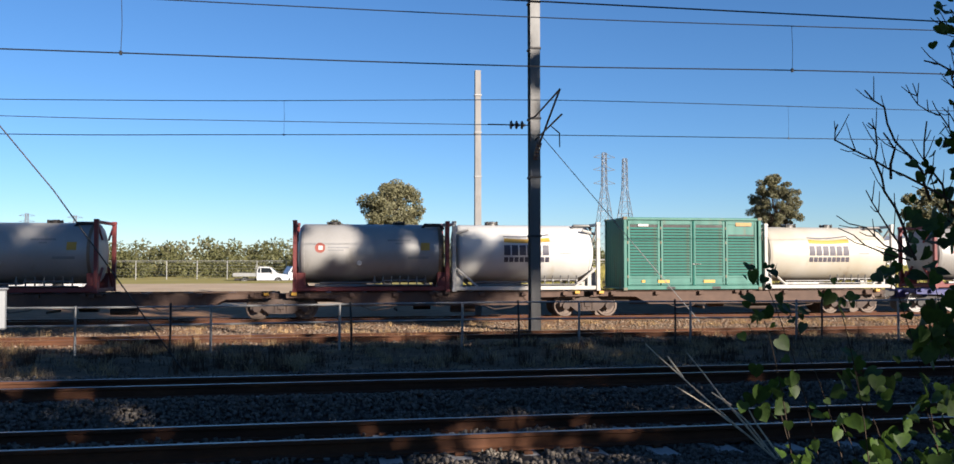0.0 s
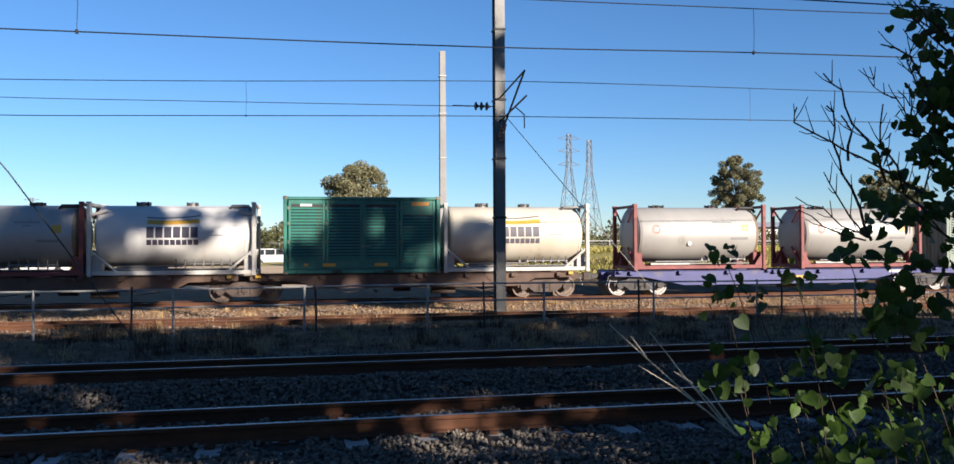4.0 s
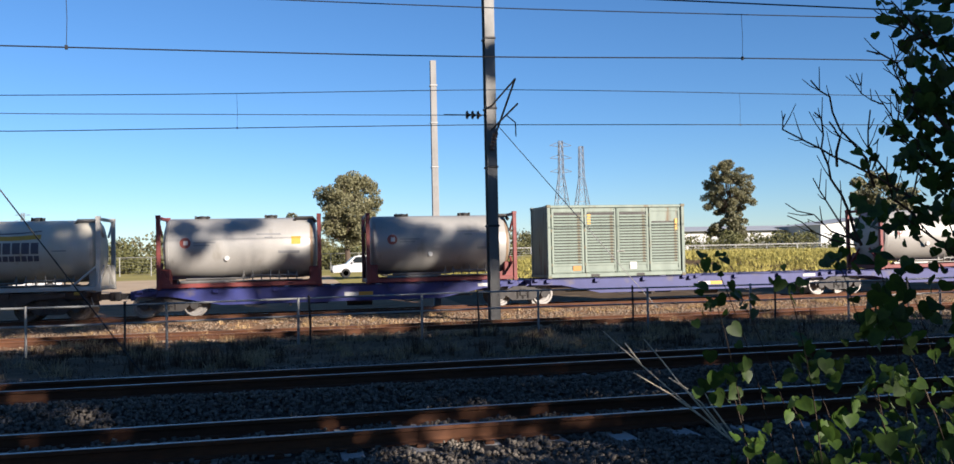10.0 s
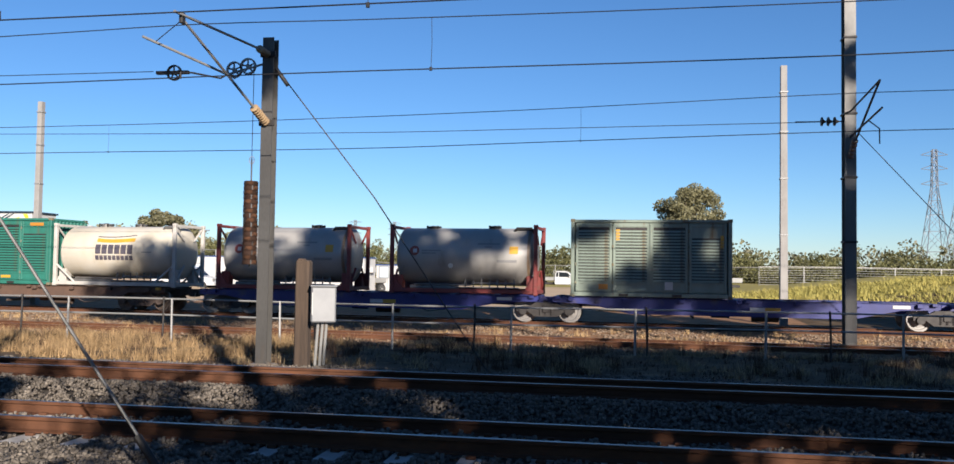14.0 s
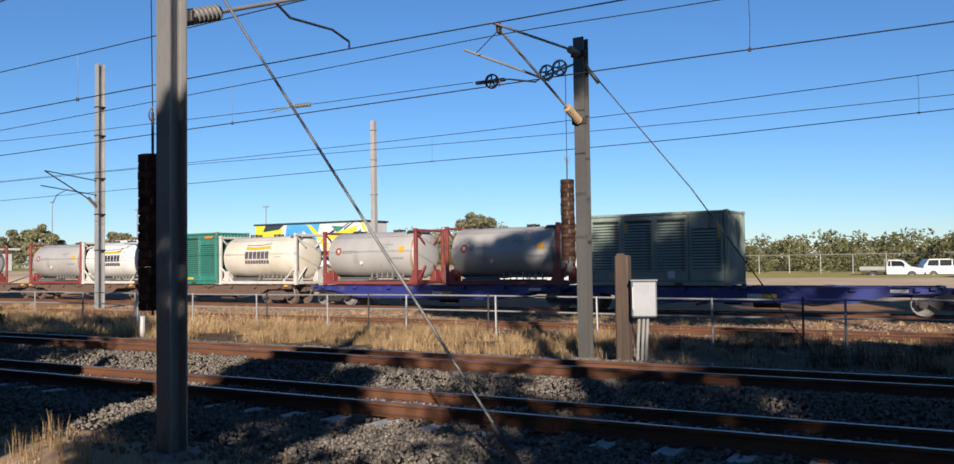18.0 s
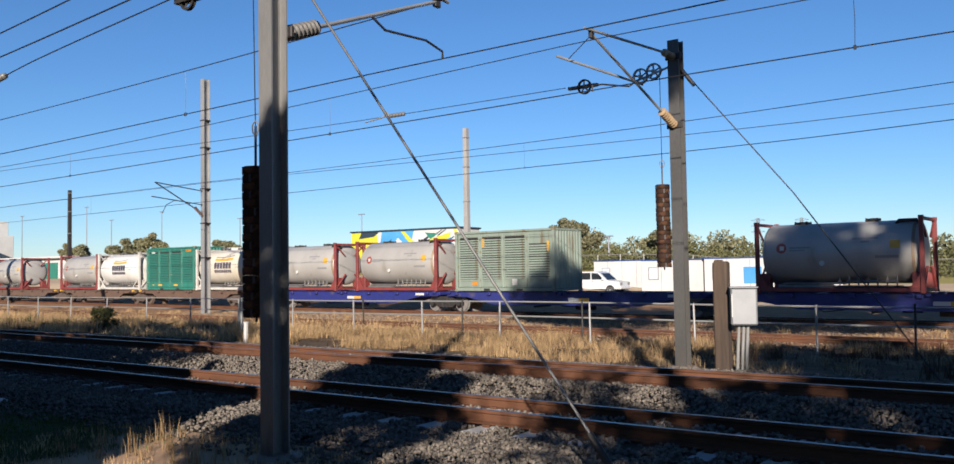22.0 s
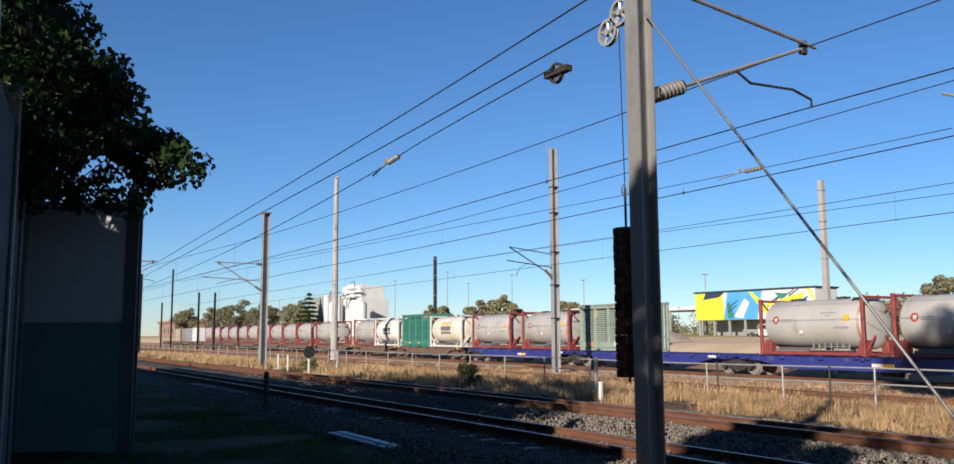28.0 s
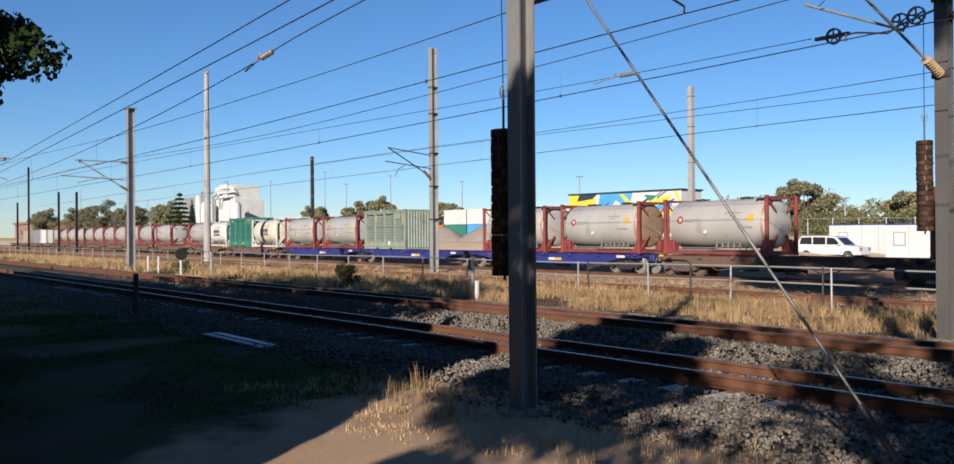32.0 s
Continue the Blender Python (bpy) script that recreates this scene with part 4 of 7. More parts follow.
# ---- overhead wires ----
def height_on(pts, x):
    """Place on a line of points, given from low to high x."""
    for p, q in zip(pts, pts[1:]):
        if x <= q[0]:
            return Vector(p).lerp(Vector(q), (x - p[0]) / (q[0] - p[0]))
    return Vector(pts[-1])


def wire(label, pts, r=0.009, name="contact_wire", fitting=None, upper=None, droppers=()):
    """A wire along points; droppers hang it from the upper wire at the given x."""
    t = thing(name, label, "overhead wire")
    line = []
    for i, (p, q) in enumerate(zip(pts, pts[1:])):
        o, e = pts[max(0, i - 1)], pts[min(len(pts) - 1, i + 2)]
        h = q[0] - p[0]
        m = (q[2] - p[2]) / h
        ma = m if i == 0 else (m + (p[2] - o[2]) / (p[0] - o[0])) / 2
        mb = m if i == len(pts) - 2 else (m + (e[2] - q[2]) / (e[0] - q[0])) / 2
        for k in range(6):
            f = k / 6
            a = Vector(p).lerp(Vector(q), f)
            a.z += h * f * (1 - f) * ((1 - f) * (ma - m) - f * (mb - m))
            line.append(a)
    line.append(Vector(pts[-1]))
    part("wire", Geo().tube(line, r, 5), "wire", t)
    if fitting:
        c = height_on(pts, fitting)
        d = (height_on(pts, fitting + 0.5) - c).normalized()
        part("line_insulator", ribbed(Geo(), c - d * 0.25, c + d * 0.2, 0.05, 5), "grey_insulator", t, "small grey insulator", True)
        part("line_clamp", Geo().tube([c - d * 0.25, c - d * 0.34 + Vector((0, 0, 0.1)), c - d * 0.44], 0.022, 5).tube([c - d * 0.4, c - d * 1.0 + Vector((0, 0, -0.06))], 0.016, 5), "galv_light", t)
    for x in droppers:
        lo, hi = height_on(pts, x), height_on(upper, x)
        g = Geo().tube([lo, lo.lerp(hi, 0.5) + Vector((0.012, 0, 0)), hi], 0.0045, 4)
        g.cbox(x - 0.02, x + 0.02, lo.y - 0.015, lo.y + 0.015, lo.z - 0.03, lo.z + 0.03, 0.004)
        part("dropper", g, "wire", t)


def build_wires():
    y1, y2 = 9.1, 12.8
    cat1 = [(-180, y1, 5.5), (-92, y1, 5.5), (-70, y1, 5.2), (-49.5, y1, 5.5), (-28.5, y1, 5.17), (-18, y1, 5.19), (-12.9, y1, 5.25), (-7.0, y1, 5.36), (45, y1, 5.8)]
    con1 = [(-180, y1, 4.4), (-92, y1, 4.4), (-49.5, y1 + 0.1, 4.42), (-27.3, y1, 4.37), (-19.2, y1, 4.42), (-12.9, y1, 4.49), (-7.1, y1, 4.555), (45, y1, 4.7)]
    cat2 = [(-180, y2, 5.5), (-92, y2, 5.6), (-70, y2, 5.3), (-49.9, y2, 5.5), (-27, y2, 5.12), (-14.3, y2, 5.34), (-9.0, y2, 5.48), (-6.6, y2, 5.54), (-3.8, y2, 5.52), (3.2, y2, 5.53), (7.7, y2, 5.6), (11.2, y2, 5.67), (45, y2, 6.3)]
    con2 = [(-180, y2, 4.5), (-92, y2, 4.5), (-49.9, y2, 4.5), (-27, y2, 4.51), (-14.3, y2, 4.6), (-9.0, y2, 4.65), (-5.3, y2, 4.7), (3.1, y2, 4.76), (7.7, y2, 4.87), (11.0, y2, 4.92), (45, y2, 5.4)]
    wire("catenary wire over the main line", cat1, 0.009, "catenary_wire")
    wire("copper contact wire over the main line", con1, 0.0095, upper=cat1, droppers=[-12.9 - 10.3 * k for k in range(-2, 6)])
    wire("catenary wire over the second track", cat2, 0.009, "catenary_wire")
    wire("copper contact wire over the second track", con2, 0.0105, upper=cat2, droppers=[-2.73 + 10.4 * k for k in range(-6, 4)])
    wire("tensioned wire that ends at a weighted mast", [(-60, 12.9, 5.35), (-29.8, 14.1, 5.33), (-17.5, 14.5, 5.25), (-13.66, 14.7, 5.25), (-8.6, 14.9, 5.3)], 0.008, "tension_wire", fitting=-12.9)
    wire("tensioned wire that ends at the pulleys of a mast", [(-60, 9.0, 4.95), (-35.6, 7.52, 5.17), (-12.1, 6.1, 5.38), (-6.9, 5.78, 5.48)], 0.011, "tension_wire")
    wire("tensioned wire that ends at the pulleys of a mast", [(-60, 9.0, 4.66), (-23, 6.76, 4.925), (-12.15, 6.1, 5.013), (-6.9, 5.78, 5.10)], 0.011, "tension_wire")
    wire("tensioned wire that ends at the pulleys of a mast", [(-60, 9.0, 4.2), (-27.1, 7.0, 4.26), (-14.5, 6.24, 4.60), (-12.2, 6.1, 4.745), (-8.4, 5.92, 4.90)], 0.009, "tension_wire", fitting=-13.3)
    yard_cat = [(-150, 32.6, 6.7), (-85, 29.7, 6.6), (-42, 27.8, 6.5), (-30.8, 27.3, 6.4), (-19, 26.75, 6.36), (-11.3, 26.4, 6.39), (-3, 26.05, 6.52), (7.06, 25.6, 6.78), (19.2, 25.6, 6.85), (60, 25.6, 7.2)]
    yard_con = [(-150, 32.6, 5.6), (-85, 29.7, 5.5), (-42, 27.8, 5.45), (-30.8, 27.3, 5.44), (-19, 26.75, 5.44), (-7.3, 26.25, 5.43), (-3, 26.05, 5.51), (6.0, 25.6, 5.67), (21.6, 25.6, 5.86), (60, 25.6, 6.3)]
    wire("thin catenary wire across the yard", yard_cat, 0.012, "yard_wire")
    wire("thin contact wire across the yard", yard_con, 0.013, "yard_wire", upper=yard_cat, droppers=[-1.1 + 16.1 * k for k in range(-5, 3)])
    wire("thin anchor wire across the yard", [(-150, 35.0, 7.0), (-42, 30.4, 6.9), (-20, 29.5, 6.53), (-8, 29.0, 6.37), (-3, 28.75, 6.38), (7.2, 28.3, 6.42)], 0.012, "yard_wire")


build_wires()


# ---- trackside things ----
def build_trackside():
    t = thing("timber_post", "weathered split timber post beside the line", "post", pose(-5.55, 15.0, -0.2))
    part("post", Geo().cbox(-0.13, 0.13, -0.11, 0.11, -0.3, 1.97, 0.03), "post_wood", t)
    part("top_split", Geo().cbox(-0.10, 0.02, -0.095, 0.09, 1.93, 2.0, 0.02), "post_wood", t)
    t = thing("equipment_box", "grey metal trackside equipment box on a conduit stand", "equipment box", pose(-5.12, 14.86, -0.2, 0, 0, 24))
    part("body", Geo().cbox(-0.22, 0.22, -0.15, 0.15, 0.86, 1.50, 0.02), "box_grey", t)
    part("door", Geo().cbox(-0.2, 0.2, -0.165, -0.152, 0.88, 1.48, 0.006), "box_grey", t)
    part("hinge", Geo().box(-0.21, -0.195, -0.18, -0.16, 1.0, 1.4), "galv", t)
    part("lid", Geo().cbox(-0.24, 0.24, -0.18, 0.17, 1.5, 1.525, 0.008), "box_grey", t)
    for dx in (-0.08, 0.0, 0.07):
        part("conduit", Geo().tube([(dx, 0, 0.88), (dx - 0.03, 0, 0.4), (dx - 0.05, 0.02, -0.1)], 0.028, 8), "galv_light", t, smooth=True)
    t = thing("disc_signal", "round black disc on a thin white post", "signal", pose(-41.5, 15.2, -0.2))
    part("post", Geo().cbox(-0.04, 0.04, -0.04, 0.04, 0, 1.35, 0.01), "white_paint", t)
    part("disc", Geo().lathe([(-0.01, 0.05), (-0.01, 0.30), (0.01, 0.30), (0.01, 0.05)], "x", 24, (0.06, 0, 1.05)), "sign_black", t)
    for x, y, h, w, m in ((-18.9, 15.2, 0.62, 0.09, "white_paint"), (-19.75, 15.75, 1.25, 0.10, "galv_light"), (-47.4, 15.6, 0.9, 0.08, "white_paint"), (-45.2, 15.4, 0.9, 0.08, "white_paint"), (-40.2, 16.2, 1.2, 0.1, "galv_light")):
        t = thing("marker_post", "short white marker post in the grass" if m == "white_paint" else "short grey steel post in the grass", "post", pose(x, y, -0.25, 0, random.uniform(2, 7) if h < 0.8 else 0))
        part("post", Geo().cbox(-w / 2, w / 2, -w / 2, w / 2, -0.1, h, 0.012), m, t)
        part("cap", Geo().cbox(-w / 2 - 0.006, w / 2 + 0.006, -w / 2 - 0.006, w / 2 + 0.006, h - 0.02, h + 0.012, 0.006), m, t)
    t = thing("short_post", "dark steel stub post beside the rails", "post", pose(-20.7, 6.4, -0.12))
    part("post", Geo().cbox(-0.05, 0.05, -0.05, 0.05, -0.1, 0.95, 0.01), "dark_steel", t)
    t = thing("white_plank", "flat white board lying on the ground in the shade", "board", pose(-14.0, 5.95, -0.09, 0, 1.5, 4))
    part("board", Geo().cbox(-1.0, 1.0, -0.17, 0.17, 0.0, 0.035, 0.008), "white_paint", t)
    part("batten", Geo().cbox(-0.9, 0.95, -0.05, 0.05, 0.034, 0.055, 0.006), "white_paint", t)


build_trackside()


# ---- goods train ----
LEAD = [(0.0, 41.42), (4.5, 27.7), (8.0, 16.95), (12.0, 4.4), (19.0, -17.25), (25.0, -36.0), (32.0, -58.35)]   # x of the pale green box's leading end
FLOOR = 0.60                          # height of the container floors
MOVERS, WHEELSETS = [], []


def lead(t):
    return float(np.interp(t, [q for q, x in LEAD], [x for q, x in LEAD]))


def rail_pose(x):
    """Pose on the yard track at x, heading along it."""
    s = (yard_y(x + 0.5) - yard_y(x - 0.5))
    return pose(x, yard_y(x), 0, 0, 0, math.degrees(math.atan(s)))


def patch(g, x0, x1, z0, z1, zc, r, n=4, off=0.006):
    """A sheet on the near side of a lying cylinder of radius r about height zc."""
    vs, fs = [], []
    for i in range(n + 1):
        z = z0 + (z1 - z0) * i / n
        y = -math.sqrt(max(0.0, r * r - (z - zc) ** 2)) - off
        vs += [(x0, y, z), (x1, y, z)]
    for i in range(n):
        fs.append((2 * i, 2 * i + 1, 2 * i + 3, 2 * i + 2))
    return g.add(vs, fs)


def corner_frame(t, mat, L, W, H, brace):
    hx, hy = L / 2, W / 2
    p = 0.075
    for sx in (-1, 1):
        for sy in (-1, 1):
            x, y = sx * (hx - p), sy * (hy - p)
            part("corner_post", Geo().cbox(x - p, x + p, y - p, y + p, 0.1, H - 0.1, 0.015), mat, t)
            for z in (0.0, H - 0.118):
                part("corner_casting", Geo().cbox(x - p - 0.01, x + p + 0.01, y - p - 0.01, y + p + 0.01, z, z + 0.118, 0.012), mat, t)
    for sx in (-1, 1):
        x = sx * (hx - 0.075)
        for z, h in ((0.03, 0.15), (H - 0.16, 0.12)):
            part("end_rail", Geo().cbox(x - 0.05, x + 0.05, -hy + 0.15, hy - 0.15, z, z + h, 0.015), mat, t)
        for s in (-1, 1):
            part("end_brace", Geo().tube([(x, s * (hy - 0.15), 0.15), (x, s * 0.35, 0.95)], 0.05, 6), mat, t)
            part("end_brace", Geo().tube([(x, s * (hy - 0.15), H - 0.15), (x, s * 0.4, H - 0.75)], 0.045, 6), mat, t)
    for sy in (-1, 1):
        part("side_rail", Geo().cbox(-hx + 0.15, hx - 0.15, sy * (hy - 0.1) - 0.05, sy * (hy - 0.1) + 0.05, 0.04, 0.2, 0.015), mat, t)
        if not brace:
            for sx in (-1, 1):
                g = Geo().prism([(sx * (hx - 0.14), 0.19), (sx * (hx - 0.14), 0.80), (sx * (hx - 0.22), 0.62), (sx * (hx - 0.52), 0.19)], sy * (hy - 0.09) - 0.03, sy * (hy - 0.09) + 0.03)
                part("gusset", g, mat, t)
        else:
            for sx in (-1, 1):
                part("side_brace", Geo().tube([(sx * (hx - 1.05), sy * (hy - 0.09), 0.16), (sx * (hx - 0.12), sy * (hy - 0.09), 0.95)], 0.05, 6), mat, t)


def tank_container(style):
    """style: grey, white or cream. A lying tank with dished ends in a corner frame."""
    L, W, H = 6.058, 2.438, 2.78
    stained, style = style == "stained", "grey" if style == "stained" else style
    label = {"grey": "grey tank container, one end stained brown, in a red frame" if stained else "grey tank container in a dark red steel frame", "white": "white cement tank container in a white braced frame",
             "cream": "cream-stained cement tank container in a white frame"}[style]
    t = thing("tank_container", label, "tank container", group="tank containers")
    fm = "frame_red" if style == "grey" else "frame_white"
    sm = {"grey": "tank_grey", "white": "tank_white", "cream": "tank_cream"}[style]
    corner_frame(t, fm, L, W, H, style != "grey")
    r, zc, hl = 1.17, 1.51, 2.70
    prof = [(-hl - 0.20, 0.05), (-hl - 0.195, 0.25), (-hl - 0.18, 0.54), (-hl - 0.14, 0.85), (-hl - 0.08, 1.04), (-hl, 1.13), (-hl + 0.08, r)]
    prof += [(x, r) for x in (-1.2, 0.0, 1.2)] + [(-a, b) for a, b in prof[::-1]]
    shell = part("shell", Geo().lathe(prof, "x", 44, (0, 0, zc)), sm, t, smooth=True)
    if stained:
        part("end_cap", Geo().lathe([(-a, b + 0.005) for a, b in prof[6::-1]], "x", 44, (0.004, 0, zc)), "tank_brown", t, "brown-stained dished end", True)
    for sx in (-1, 1):
        g = Geo().lathe([(sx * 2.60, r * 0.98), (sx * 2.61, r + 0.012), (sx * 2.71, r * 0.97), (sx * 2.72, r * 0.9)], "x", 40, (0, 0, zc))
        part("end_ring", g, sm if sx < 0 or style != "grey" else "tank_brown", t, smooth=True)
        for sy in (-1, 1):
            part("saddle", Geo().cbox(sx * 2.62 - 0.06, sx * 2.62 + 0.3 * sx, sy * 0.75 - 0.2, sy * 0.75 + 0.2, 0.1, 0.75, 0.02) if sx > 0 else
                 Geo().cbox(sx * 2.62 - 0.3, sx * 2.62 + 0.06, sy * 0.75 - 0.2, sy * 0.75 + 0.2, 0.1, 0.75, 0.02), fm, t)
    # fittings on top
    lids = ((-1.5, 0.30, 0.10), (1.1, 0.26, 0.12)) if style == "grey" else ((-1.25, 0.27, 0.15), (0.55, 0.22, 0.13))
    for lx, lr, lh in lids:
        lid = part("manlid", Geo().lathe([(-0.05, lr * 0.85), (lh * 0.6, lr * 0.85), (lh * 0.62, lr), (lh * 0.85, lr), (lh, lr * 0.7), (lh + 0.02, 0.05)], "z", 20, (lx, 0, zc + r - 0.02)), "dark_steel" if style == "grey" else "pipe", t, smooth=True)
        for k in range(4):
            a = math.pi / 4 + math.pi / 2 * k
            cx, cy = lx + lr * 1.05 * math.cos(a), lr * 1.05 * math.sin(a)
            part("lid_bolt", Geo().cbox(cx - 0.035, cx + 0.035, cy - 0.035, cy + 0.035, zc + r - 0.05, zc + r + lh * 0.95, 0.01), "dark_steel", lid)
    part("walkway", Geo().cbox(-2.5, 2.5, 0.35, 0.80, zc + r - 0.06, zc + r - 0.02, 0.006), "pipe", t, "grated walkway")
    for k in range(3):
        x = -2.3 + 2.2 * k
        part("walkway_bracket", Geo().cbox(x - 0.02, x + 0.02, 0.3, 0.85, zc + r - 0.3, zc + r - 0.06, 0.004), "pipe", t)
    part("vent_pipe", Geo().tube([(2.0, -0.5, zc + 1.0), (2.1, -0.55, zc + 1.13), (2.7, -0.6, zc + 1.13), (2.85, -0.6, zc + 0.95)], 0.07, 8), "dark_steel" if style == "grey" else "pipe", t, "bent vent pipe", True)
    # discharge pipework along the near foot
    z = 0.36
    part("pipe", Geo().tube([(-2.0, -1.02, z), (0.3, -1.02, z), (0.5, -1.02, z + 0.08), (2.1, -1.02, z + 0.08)], 0.035, 8), "pipe", t, smooth=True)
    part("pipe", Geo().tube([(-0.4, -1.05, z - 0.10), (2.3, -1.05, z - 0.10)], 0.028, 8), "pipe", t, smooth=True)
    for k in range(7):
        x = 0.1 + 0.33 * k
        part("valve", Geo().tube([(x, -1.0, z - 0.12), (x, -1.02, z + 0.26)], 0.03, 6).cbox(x - 0.05, x + 0.05, -1.07, -0.97, z + 0.02, z + 0.12, 0.01), "pipe", t)
    part("hose_tube", Geo().tube([(-2.2, -0.95, 0.24), (-0.2, -0.95, 0.24)], 0.09, 10), "pipe", t, smooth=True)
    # markings
    if style == "grey":
        g = Geo()
        for k in range(20):
            a, b = 2 * math.pi * k / 20, 2 * math.pi * (k + 1) / 20
            q = [(-2.0, 1.72)] + [(-2.0 + 0.2 * math.cos(w), 1.72 + 0.2 * math.sin(w)) for w in (a, b)]
            g.add([(x, -math.sqrt(r * r - (zz - zc) ** 2) - 0.006, zz) for x, zz in q], [(0, 1, 2)])
        part("emblem", g, "logo_red", t, "round red emblem")
        g = Geo()
        patch(g, -2.06, -1.9, 1.64, 1.80, zc, r, 2, 0.010)
        part("emblem_mark", g, "white_paint", t)
        for i, (xa, xb, za, zb, m) in enumerate(((-1.7, -0.9, 1.70, 1.76, "grey_label"), (-1.7, -1.1, 1.60, 1.65, "grey_label"), (0.6, 1.5, 1.98, 2.05, "grey_label"), (0.9, 1.2, 1.86, 1.92, "grey_label"), (1.9, 2.25, 1.62, 1.92, "yellow_label"), (1.4, 2.2, 1.28, 1.38, "grey_label"))):
            part("marking", patch(Geo(), xa, xb, za, zb, zc, r), m, t, "small panel of markings")
        part("cap", Geo().lathe([(-0.03, 0.03), (-0.03, 0.09), (0.0, 0.1)], "y", 14, (-0.5, -r - 0.0 + 0.05, 1.12)), "white_paint", t)
    else:
        ink = "navy_label" if style == "white" else "faded_label"
        for k in range(6):
            x = -0.94 + 0.316 * k
            part("marking", patch(Geo(), x, x + 0.262, zc - 0.08, zc + 0.33, zc, r), ink, t, "dark block of the maker's mark")
        for k in range(9):
            x = -0.94 + 0.2105 * k
            part("marking", patch(Geo(), x, x + 0.172, zc - 0.35, zc - 0.15, zc, r), ink, t, "dark block of the maker's mark")
        g = Geo()
        for k in range(12):
            x = -0.92 + 1.88 * k / 12
            d = 0.03 * math.sin(k / 12 * math.pi * 1.4)
            patch(g, x, x + 1.88 / 12 + 0.002, zc + 0.44 - d, zc + 0.60 - d, zc, r)
        part("stripe", g, "yellow_label", t, "yellow stripe of the maker's mark")
        g = Geo()
        for k in range(14):
            x = -0.95 + 1.9 * k / 14
            d = 0.09 * (k / 14) ** 2 - 0.03 * math.sin(k / 14 * math.pi)
            patch(g, x, x + 0.137, zc + 0.66 + d, zc + 0.70 + d, zc, r, 1)
        part("stripe", g, ink, t, "thin dark curve of the maker's mark")
        part("marking", patch(Geo(), 1.35, 1.85, 1.5, 1.54, zc, r), "grey_label", t)
    if style == "white":
        for sx in (-1, 1):
            part("hopper_shroud", Geo().tube([(sx * 2.9, -0.9, 2.3), (sx * 2.35, -0.95, 2.45)], 0.06, 6), fm, t)
    return t


def corrugated(g, x, y0, y1, z0, z1, sx, n=9, depth=0.04):
    """A corrugated end wall at x, its ribs standing towards sx."""
    ys, d = [], (y1 - y0) / n
    for i in range(n):
        a = y0 + i * d
        ys += [(a, 0), (a + 0.3 * d, 0), (a + 0.5 * d, -depth), (a + 0.8 * d, -depth)]
    ys.append((y1, 0))
    vs = [(x + sx * o, y, z) for z in (z0, z1) for y, o in ys]
    n2 = len(ys)
    return g.add(vs, [(i, i + 1, i + 1 + n2, i + n2) for i in range(n2 - 1)])


